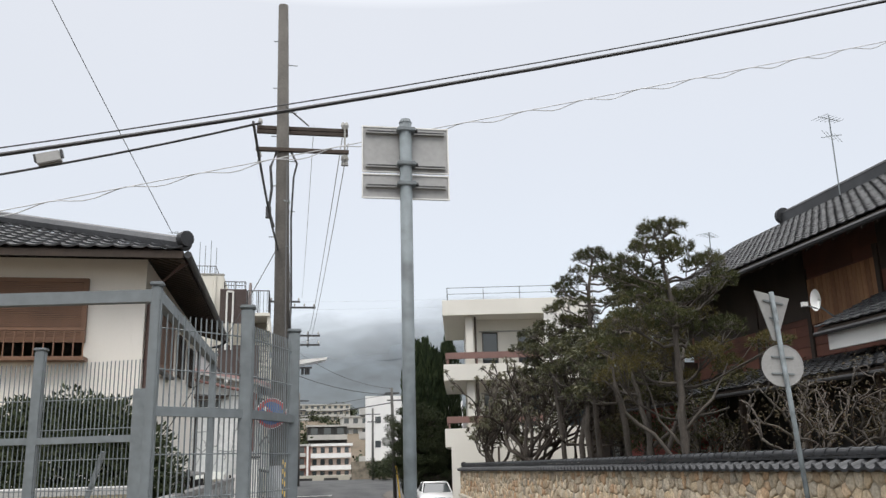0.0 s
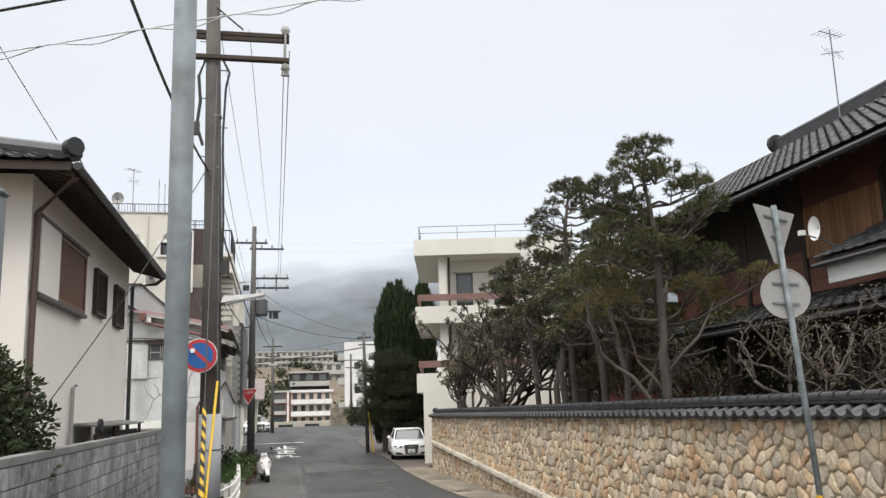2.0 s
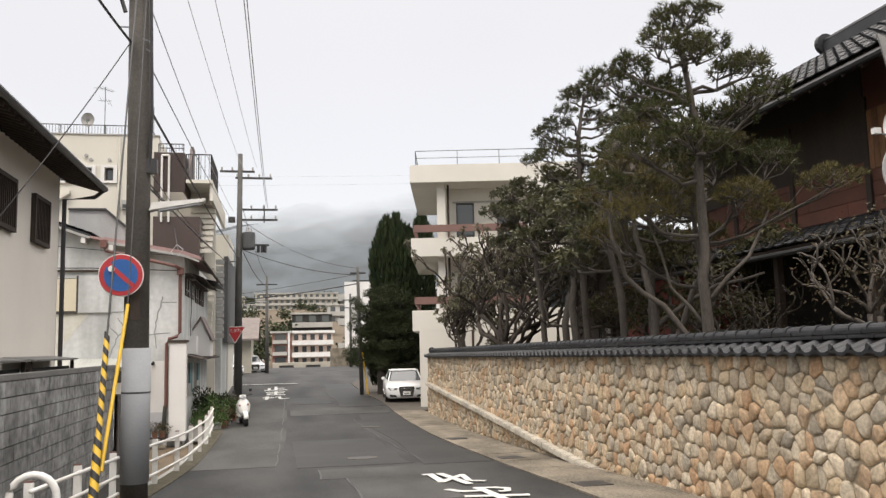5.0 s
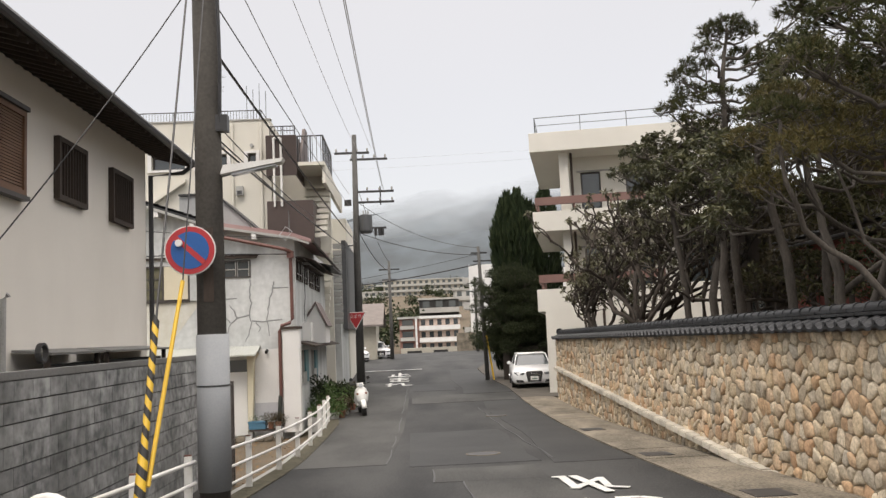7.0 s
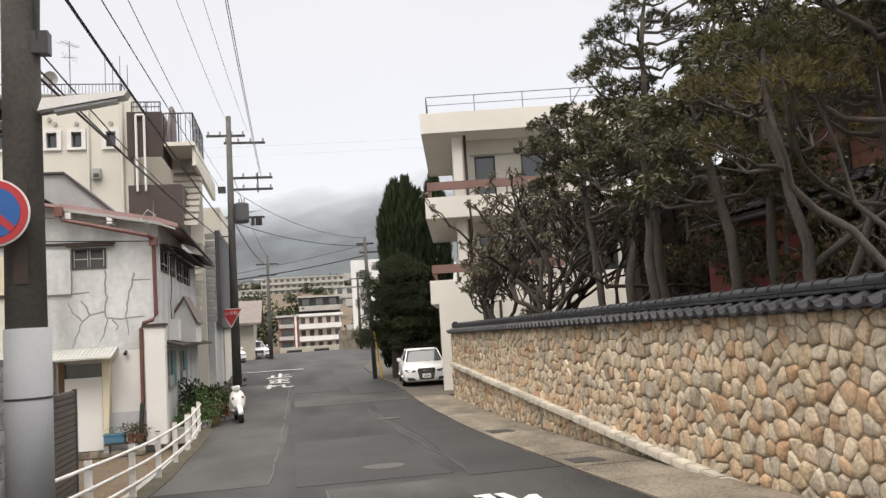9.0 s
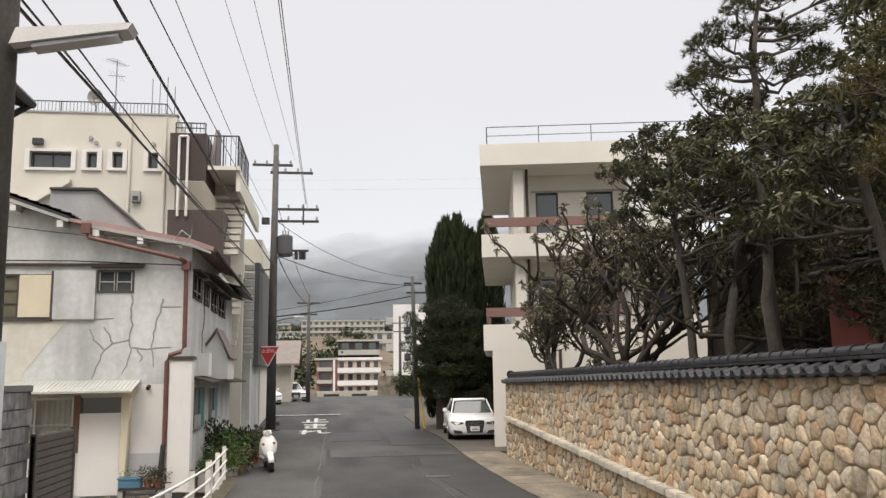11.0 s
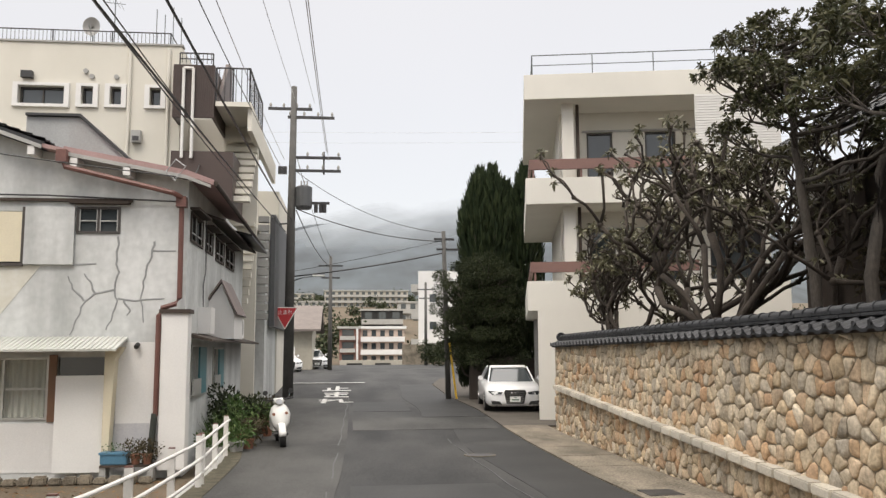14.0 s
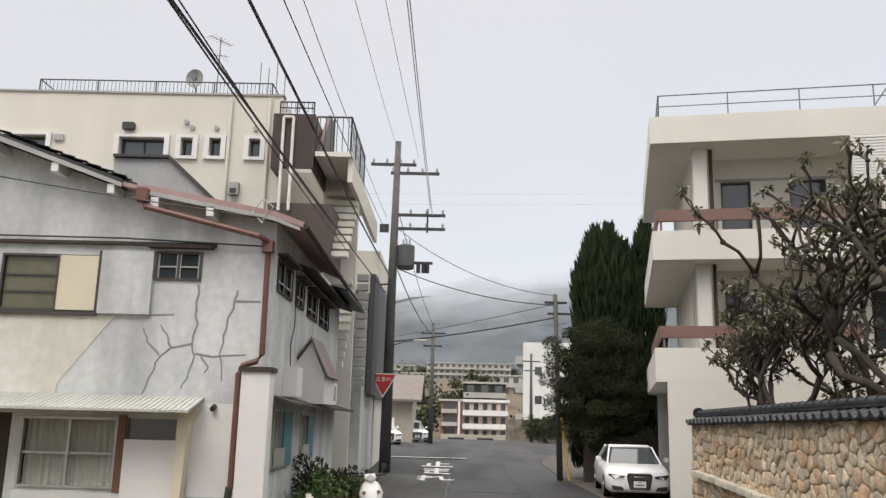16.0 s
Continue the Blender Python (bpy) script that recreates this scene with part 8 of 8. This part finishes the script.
def car(m, label, paint=CAR_WHITE):
    c = thing("car", m, label, "car")
    def ring(y, w, zb, zs, zt, tw):
        half = [(w * .86, zb), (w, zb + .12), (w, zs), (w * .97, zs + (zt - zs) * .55), (tw, zt)]
        return [(x, y, z) for x, z in half] + [(-x, y, z) for x, z in half[::-1]]
    body = loft([ring(.0, .66, .22, .46, .70, .52), ring(.06, .80, .19, .52, .75, .64), ring(.28, .895, .17, .60, .81, .72), ring(.8, .912, .17, .68, .88, .77), ring(1.3, .913, .17, .72, .93, .79),
                 ring(2.3, .913, .18, .74, .96, .80), ring(3.4, .912, .18, .76, .98, .80), ring(4.1, .90, .2, .76, 1.0, .76), ring(4.55, .84, .26, .72, .97, .68), ring(4.7, .72, .34, .6, .86, .58)])
    bmesh.ops.bevel(body, geom=[e for e in body.edges if e.calc_face_angle(0) > .5], offset=.025, segments=2, affect="EDGES")
    part("body", body, paint, c, smooth=True)
    def cab(y, w, zb, zt, tw):
        return [(w, y, zb), (tw + .03, y, zt - .06), (tw - .08, y, zt), (-tw + .08, y, zt), (-tw - .03, y, zt - .06), (-w, y, zb)]
    part("glasshouse", loft([cab(1.12, .77, .86, .90, .74), cab(2.0, .77, .95, 1.36, .60), cab(2.4, .78, .95, 1.40, .61), cab(3.2, .78, .95, 1.37, .60), cab(4.0, .74, .98, 1.05, .66)]), GLASS, c, "dark tinted car windows", smooth=False)
    def rf(y, z, w):
        return [(w, y, z - .03), (w - .06, y, z), (-w + .06, y, z), (-w, y, z - .03), (-w + .05, y, z - .05), (w - .05, y, z - .05)]
    part("car_roof", loft([rf(1.95, 1.385, .60), rf(2.4, 1.43, .625), rf(3.2, 1.40, .62), rf(3.5, 1.33, .60)]), paint, c, smooth=True)
    for s in (-1, 1):
        part("pillar", bm_tube([(s * .765, 1.12, .89), (s * .62, 1.97, 1.37)], .028, 6), paint, c)
        part("pillar", bm_tube([(s * .75, 4.0, 1.0), (s * .61, 3.35, 1.37)], .045, 6), paint, c)
        part("side_trim", bm_tube([(s * .785, 1.3, .97), (s * .79, 3.9, 1.0)], .012, 5), CHROME, c)
        hl = part("headlight", loft([[(s * x, y, z) for x, y, z in q] for q in (((.39, -.025, .625), (.72, .015, .665), (.80, .06, .64), (.70, .01, .535), (.44, -.025, .555)), ((.39, .12, .64), (.72, .2, .68), (.87, .3, .68), (.86, .28, .54), (.44, .12, .54)))]), GLASS, c, "slim dark headlight")
        part("lamp_bowl", disc(bmesh.new(), (s * .56, -.03, .60), .02, "y", .03, 12), LAMP_GLASS, hl)
        part("lamp_strip", bm_tube([(s * .42, -.03, .56), (s * .69, .0, .545)], .009, 6), LAMP_GLASS, hl)
        part("lower_intake", bm_prism([(s * .42, .24), (s * .72, .25), (s * .76, .37), (s * .48, .34)], "y", -.03, .1), BLACK, c)
        mir = part("mirror", bm_box(min(s * .9, s * 1.06), max(s * .9, s * 1.06), 1.5, 1.62, .96, 1.1, bevel=.03), paint, c)
        for y in (.85, 3.65):
            wh = part("wheel", disc(bmesh.new(), (s * .82, y, .31), .315, "x", .2, 28), BLACK, c, "black tyre")
            part("rim", disc(bmesh.new(), (s * .925, y, .31), .215, "x", .012, 20), CHROME, wh)
            part("arch", disc(bmesh.new(), (s * .905, y, .33), .37, "x", .012, 28, inner=.325), BLACK, wh)
    gr = part("grille", bm_prism([(-.31, .70), (.31, .70), (.35, .62), (.27, .27), (-.27, .27), (-.35, .62)], "y", -.035, .05), BLACK, c, "black radiator grille")
    part("grille_rim", bm_box(-.31, .31, -.04, -.033, .69, .705), CHROME, gr)
    for k in range(6):
        part("grille_bar", bm_box(-.28, .28, -.041, -.034, .31 + .06 * k, .316 + .06 * k), CHROME, gr)
    part("emblem_bar", bm_tube([(-.12 + .24 * q / 8, -.045, .61 + (.018 if q % 2 else -.018)) for q in range(9)], .012, 5), CHROME, gr)
    plate = part("number_plate", bm_box(-.165, .165, -.06, -.045, .33, .495), WHITE_PLAIN, c, "white number plate with unreadable green marks")
    part("plate_mark", bm_box(-.05, .05, -.063, -.06, .455, .47), mat("plate_green", (.03, .14, .07), bump=0), plate)
    part("plate_mark", bm_box(-.11, .11, -.063, -.06, .375, .41), mat("plate_green_dark", (.03, .14, .07), bump=0), plate)
    part("chin", bm_box(-.6, .6, .03, .15, .2, .26), BLACK, c)
    return c


saloon = car(pose(7.5, 42.4, road_z(43) + .0, 0, 0, -5), "white saloon car parked beside the apartment house")
tagged(copy_thing(saloon, pose(-1.3, 68.5, road_z(68.5) - .05, 0, 0, 20)), "white car parked beyond the crossing", "car")
tagged(copy_thing(saloon, pose(.1, 75.5, road_z(75) - .05, 0, 0, 15)), "white car parked beyond the crossing by a wall", "car")

# ---- white scooter by the planters ----
sc = thing("motor_scooter", pose(.86, 35.1, road_z(35.2), 0, -5, 9), "small white motor scooter parked at the kerb", "scooter")
for y, r in ((0, .25), (1.2, .25)):
    w = part("wheel", disc(bmesh.new(), (0, y, r), r, "x", .13, 24, inner=.13), BLACK, sc, "black scooter tyre")
    part("hub", disc(bmesh.new(), (0, y, r), .13, "x", .07, 16), GALV, w)
fen = [[(s * .085, .26 * math.cos(a), .235 + .26 * math.sin(a)) for s in (-1, 1)] + [(s * .06, .285 * math.cos(a), .235 + .285 * math.sin(a)) for s in (1, -1)] for a in np.linspace(.1, 2.6, 9)]
part("front_fender", loft([[(x, -y, z) for x, y, z in f] for f in fen]), WHITE_PLAIN, sc, smooth=True)
def shield(z, w, y):
    return [(-w, y + .1, z), (-w * .75, y, z), (0, y - .05, z), (w * .75, y, z), (w, y + .1, z), (w * .6, y + .13, z), (-w * .6, y + .13, z)]
part("leg_shield", loft([shield(.36, .12, .08), shield(.5, .2, .08), shield(.7, .235, .12), shield(.86, .17, .2), shield(.93, .09, .24)]), WHITE_PLAIN, sc, smooth=True)
part("headset", loft([shield(.92, .09, .2), shield(.98, .13, .2), shield(1.05, .11, .24)]), WHITE_PLAIN, sc, smooth=True)
hl = part("headlight", disc(bmesh.new(), (0, .15, .985), .065, "y", .05, 16), LAMP_GLASS, sc)
part("handlebar", bm_tube([(-.33, .36, 1.03), (-.15, .29, 1.02), (.15, .29, 1.02), (.33, .36, 1.03)], .018, 8), BLACK, sc)
for s in (-1, 1):
    mi = part("mirror_stalk", bm_tube([(s * .22, .31, 1.03), (s * .27, .28, 1.16)], .008, 6), CHROME, sc)
    part("mirror", disc(bmesh.new(), (s * .28, .28, 1.19), .055, "y", .025, 14), BLACK, mi)
    part("indicator", disc(bmesh.new(), (s * .14, .1, .72), .035, "y", .03, 10), FOAM, sc)
part("floorboard", bm_box(-.16, .16, .2, .75, .22, .28, bevel=.02), BLACK, sc)
part("rear_body", loft([[(s * .14, .7, .3) for s in (-1, 1)] + [(.1, .7, .6), (-.1, .7, .6)], [(s * .2, .95, .35) for s in (-1, 1)] + [(.15, .95, .68), (-.15, .95, .68)], [(s * .17, 1.4, .45) for s in (-1, 1)] + [(.12, 1.4, .7), (-.12, 1.4, .7)]]), WHITE_PLAIN, sc)
part("seat", bm_box(-.13, .13, .72, 1.38, .68, .78, bevel=.04), BLACK, sc)

# ---- planters and pots along the plaster house ----


def pot(x, y, r, h, material, label, leaf=None, size=.1, tall=.4, seed=0, z=None):
    z = ground_z(x, y) - .03 if z is None else z
    t = thing("plant_pot", pose(x, y, z), label, "plant pot", "potted plants by the house")
    b = bmesh.new()
    tube(b, [(0, 0, 0), (0, 0, h * .85), (0, 0, h * .86), (0, 0, h)], [r * .72, r * .95, r * 1.06, r * 1.06], 16)
    part("pot", b, material, t)
    if leaf:
        rng = random.Random(seed)
        cl = [(Vector((rng.uniform(-r, r), rng.uniform(-r, r), h + tall * rng.uniform(.1, 1))), .22) for _ in range(7)]
        ob = bulk("foliage", *leaf_cloud(rng, cl, 260, .9, size), leaf)
        ob.parent = t


for i, (x, y, r, h, tall, lf) in enumerate(((-.05, 34.4, .17, .25, .25, GRASS), (.12, 34.9, .15, .26, .3, LEAVES_DULL), (-.1, 35.6, .2, .3, .5, GRASS), (.2, 35.9, .14, .22, .25, LEAVES_RED), (.05, 36.6, .2, .3, .45, HEDGE), (.3, 37.2, .16, .25, .4, GRASS), (-.35, 36.2, .22, .35, .8, GRASS), (.1, 38.0, .22, .3, .5, HEDGE), (.25, 38.9, .2, .3, .45, LEAVES_DULL), (-.4, 34.7, .18, .3, .3, GRASS))):
    pot(x, y, r, h, FOAM if i % 3 else CONCRETE, "terracotta pot with leafy plants" if i % 3 else "grey concrete pot with leafy plants", lf, .1, tall, i + 60)
trough = thing("planter_trough", pose(-.55, 34.6, ground_z(-.5, 34.6) - .03), "low concrete planter trough with scrubby plants", "planter")
part("trough", bm_box(-.3, .25, -.35, .8, 0, .45, bevel=.015), CONCRETE, trough)
rng = random.Random(71)
ob = bulk("foliage", *leaf_cloud(rng, [(Vector((rng.uniform(-.25, .2), rng.uniform(-.3, .7), .5 + rng.uniform(0, .2))), .2) for _ in range(9)], 260, .8, .09), GRASS)
ob.parent = trough
rng = random.Random(72)
L = Limbs()
bush_c = []
for k in range(9):
    a = rng.uniform(0, math.tau)
    e = Vector((.42 * math.cos(a), .5 * math.sin(a), rng.uniform(.45, 1.25)))
    L.limb([Vector((0, 0, 0)), e * .5 + Vector((0, 0, .1)), e], .025, .008, 5)
    bush_c.append((e, .4))
tree("garden_shrub", "leafy green shrub in front of the house side", pose(-.5, 37.6, ground_z(-.5, 37.6)), L, leaf_cloud(rng, bush_c, 330, .9, .12), BARK, HEDGE)
rng = random.Random(73)
gv, gf = [], []
for k in range(260):
    a, ln = rng.uniform(0, math.tau), rng.uniform(.7, 1.25)
    o = Vector((rng.uniform(-.2, .2), rng.uniform(-.2, .2), 0))
    d = Vector((math.cos(a) * .28, math.sin(a) * .28, 1)).normalized()
    s = Vector((-math.sin(a), math.cos(a), 0)) * .012
    q = len(gv)
    tip = o + d * ln + Vector((math.cos(a) * .12, math.sin(a) * .12, -.05))
    gv += [o - s, o + s, o + d * ln * .6 + s, o + d * ln * .6 - s, tip]
    gf += [(q, q + 1, q + 2, q + 3), (q + 3, q + 2, q + 4)]
gt2 = thing("grass_clump", pose(-.6, 36.0, ground_z(-.6, 36)), "tall clump of strappy green leaves", "plant")
ob = bulk("foliage", gv, gf, GRASS)
ob.parent = gt2

bench = thing("plant_bench", pose(-2.1, 33.65, ground_z(-2.1, 33.6) - .03), "small dark plant bench under the downpipe", "bench")
part("top", bm_box(-.45, .55, -.18, .18, .3, .34), TIMBER, bench)
for x in (-.4, .5):
    part("leg", bm_box(x - .06, x + .06, -.15, .15, 0, .3), CONCRETE, bench)
bin_ = thing("plastic_tub", pose(-2.3, 33.65, ground_z(-2.1, 33.6) + .31), "light blue plastic tub with small plants", "tub")
part("tub", bm_box(-.26, .26, -.14, .14, 0, .22, bevel=.02), BLUE_PLASTIC, bin_)
part("rim", bm_box(-.28, .28, -.16, .16, .2, .24), BLUE_PLASTIC, bin_)
rng = random.Random(74)
ob = bulk("foliage", *leaf_cloud(rng, [(Vector((x, 0, .3)), .14) for x in (-.15, .05, .2)], 260, .8, .06), GRASS)
ob.parent = bin_
for i, x in enumerate((-1.9, -1.68)):
    pot(x, 33.62, .1, .2, FOAM, "small terracotta pot on a bench", LEAVES_DULL, .06, .12, 80 + i, ground_z(-2.1, 33.6) + .31)

# ---- pieces last: coping tiles, wall stones, concrete blocks ----
cop = thing("wall_coping", pose(0, 0, 0), "dark grey tiled coping along the stone wall", "coping", kind="structure")


def profile_piece(prof, l, material, name):
    b = bmesh.new()
    prism(b, prof, "y", -l / 2, l / 2)
    return mesh_of(b, name, material)


def coping_tile_mesh():
    """A small roof tile running down the coping's road side, with a rounded roll and a drip face."""
    b = bmesh.new()
    prof = [(-.14, .02), (-.10, .0), (-.03, .0), (.01, .02), (.03, .042), (.06, .058), (.09, .058), (.12, .042), (.135, .02)]
    lo = [b.verts.new((-.20, u, v - .01)) for u, v in prof]
    hi = [b.verts.new((.17, u, v * .9 + .125)) for u, v in prof]
    face = [b.verts.new((-.20, u, min(v - .05, -.02))) for u, v in prof]
    for k in range(len(prof) - 1):
        b.faces.new((lo[k], lo[k + 1], hi[k + 1], hi[k]))
        b.faces.new((face[k], face[k + 1], lo[k + 1], lo[k]))
    rr = disc(b, (-.205, .075, .045), .03, "x", .02, 10)
    bmesh.ops.recalc_face_normals(b, faces=b.faces[:])
    return mesh_of(b, "coping_tile", KAWARA_DARK)


tile_me = coping_tile_mesh()
arc = [(.075 * math.cos(a), .07 * math.sin(a)) for a in np.linspace(0, math.pi, 9)]
ridge_me = profile_piece(arc, .262, KAWARA_DARK, "ridge_tile")
lip_me = profile_piece([(.09 * math.cos(a), .084 * math.sin(a)) for a in np.linspace(0, math.pi, 9)], .045, KAWARA_DARK, "ridge_lip")
flat_me = mesh_of(bm_box(-.115, .115, -.195, .195, -.02, .02, bevel=.006), "course_tile", KAWARA_DARK)
y, i = WALL_A + .15, 0
while y < WALL_B - .1:
    o = new("coping_tile", tile_me)
    o.parent, o.matrix_basis = cop, pose(WALL_X + .07, y, coping_z(y) + .03 + .003 * math.sin(i * 9.1), -.5, 0, .8 * math.sin(i * 5.3))
    r = new("ridge_tile", ridge_me)
    r.parent, r.matrix_basis = cop, pose(WALL_X + .2, y, coping_z(y) + .235 + .003 * math.sin(i * 4.1), -.5, 0, .5 * math.sin(i * 2.3))
    q = new("ridge_lip", lip_me)
    q.parent, q.matrix_basis = cop, pose(WALL_X + .2, y - .125, coping_z(y) + .235, -.5)
    y, i = y + .275, i + 1
y = WALL_A + .2
while y < WALL_B - .15:
    for k, s in enumerate((0, 1)):
        o = new("course_tile", flat_me)
        o.parent, o.matrix_basis = cop, pose(WALL_X + .2, y + .2 * (k % 2) - .1, coping_z(y) + .175 + .044 * k, -.5)
        o.scale = (1.15 - .2 * k, 1, 1)
    y += .395
part("end_tile", disc(bmesh.new(), (WALL_X + .2, WALL_B + .02, coping_z(WALL_B) + .25), .12, "y", .06, 16), KAWARA_DARK, cop)

STONE = pieces_mat("tan_wall_stone", ((0.60, 0.46, 0.295), (0.74, 0.62, 0.455), (0.44, 0.365, 0.27), (0.60, 0.395, 0.23), (0.78, 0.67, 0.51), (0.50, 0.43, 0.33), (0.64, 0.51, 0.345), (0.56, 0.355, 0.21), (0.72, 0.59, 0.42), (0.45, 0.40, 0.325), (0.64, 0.495, 0.32)), dark=.48, bump=.9, dist=.02)
rng = random.Random(91)
SW, SH = .196, .212
sites = {}
ncol, nrow = int((WALL_B - WALL_A) / SW), 14
for i in range(-1, ncol + 2):
    for j in range(-1, nrow + 1):
        sites[i, j] = (WALL_A + (i + .5 + (.5 if j % 2 else 0) + rng.uniform(-.42, .42)) * SW, -1.35 + (j + .5 + rng.uniform(-.42, .42)) * SH)


def clip(poly, nx, ny, c):
    """The part of a convex outline on which nx * x + ny * y <= c."""
    out = []
    for k in range(len(poly)):
        p, q = poly[k], poly[(k + 1) % len(poly)]
        a, b = nx * p[0] + ny * p[1] - c, nx * q[0] + ny * q[1] - c
        if a <= 0:
            out.append(p)
        if a * b < 0:
            s = a / (a - b)
            out.append((p[0] + s * (q[0] - p[0]), p[1] + s * (q[1] - p[1])))
    return out


def stone_mesh(poly, cy, cz, rng):
    """A rounded stone on an outline: foot, shoulder, brow and crown rings; faces the road (-x)."""
    pts = []
    for k in range(len(poly)):
        p, q = poly[k], poly[(k + 1) % len(poly)]
        pts += [(p[0] * .82 + q[0] * .18, p[1] * .82 + q[1] * .18), (p[0] * .18 + q[0] * .82, p[1] * .18 + q[1] * .82)]
    size = max(math.hypot(p[0] - cy, p[1] - cz) for p in pts)
    bulge = rng.uniform(.022, .052) * min(size / .17, 1.3)
    ty, tz = rng.uniform(-.12, .12), rng.uniform(-.12, .12)
    v, f, n = [], [], len(pts)
    for s, h in ((.985, -.03), (.96, .010), (.89, bulge * .78), (.6, bulge * rng.uniform(.95, 1.12))):
        for p in pts:
            dy, dz = (p[0] - cy) * s, (p[1] - cz) * s
            v.append((-(h + (ty * dy + tz * dz if h > 0 else 0)), dy, dz))
    v.append((-bulge, 0, 0))
    for r in range(3):
        for k in range(n):
            f.append((r * n + k, (r + 1) * n + k, (r + 1) * n + (k + 1) % n, r * n + (k + 1) % n))
    for k in range(n):
        f.append((3 * n + k, 4 * n, 3 * n + (k + 1) % n))
    return v, f


rest_v, rest_f, made = [], [], 0
for (i, j), (cy, cz) in sites.items():
    if not (WALL_A < cy < WALL_B and cz < coping_z(cy) + .05 and cz > road_z(cy) - .25):
        continue
    poly = [(cy - .4, cz - .4), (cy + .4, cz - .4), (cy + .4, cz + .4), (cy - .4, cz + .4)]
    for di in (-2, -1, 0, 1, 2):
        for dj in (-2, -1, 0, 1, 2):
            o = sites.get((i + di, j + dj))
            if o is None or (di == 0 and dj == 0):
                continue
            nx, ny = o[0] - cy, o[1] - cz
            poly = clip(poly, nx, ny, (o[0] ** 2 + o[1] ** 2 - cy ** 2 - cz ** 2) / 2 - .0065 * math.hypot(nx, ny))
            if len(poly) < 3:
                break
        if len(poly) < 3:
            break
    poly = clip(poly, .0092, 1, coping_z(cy) + .0092 * cy) if len(poly) >= 3 else poly
    poly = clip(poly, 1, 0, WALL_B) if len(poly) >= 3 else poly
    if len(poly) < 3:
        continue
    my, mz = sum(p[0] for p in poly) / len(poly), sum(p[1] for p in poly) / len(poly)
    v, f = stone_mesh(poly, my, mz, rng)
    if 14.0 < my < 26.0 and mz > band_z(my) and made < 300:
        me = bpy.data.meshes.new("stone")
        me.from_pydata(v, [], f)
        me.materials.append(STONE)
        me.polygons.foreach_set("use_smooth", [True] * len(f))
        o = new("stone", me)
        o.parent, o.location = stone_wall, (WALL_X + .03, my, mz)
        made += 1
    else:
        k = len(rest_v)
        rest_v += [(a + WALL_X + .03, b + my, c + mz) for a, b, c in v]
        rest_f += [tuple(k + q for q in face) for face in f]
rest = bulk("stones", rest_v, rest_f, STONE, smooth=True)
rest.parent = stone_wall
tagged(rest, kind="stuff")

block_me = mesh_of(bm_box(-.012, .012, -.1985, .1985, -.094, .094, bevel=.004), "block", BLOCKS)
for j in range(11):
    z = BLOCK_TOP - .12 - j * .2
    y = BLOCK_A + .2 + (.2 if j % 2 else 0)
    while y < BLOCK_B - .1:
        if z > ground_z(BLOCK_X + .3, y) - .25:
            o = new("block", block_me)
            o.parent, o.matrix_basis = block_wall, pose(BLOCK_X - .002, y, z)
        y += .4
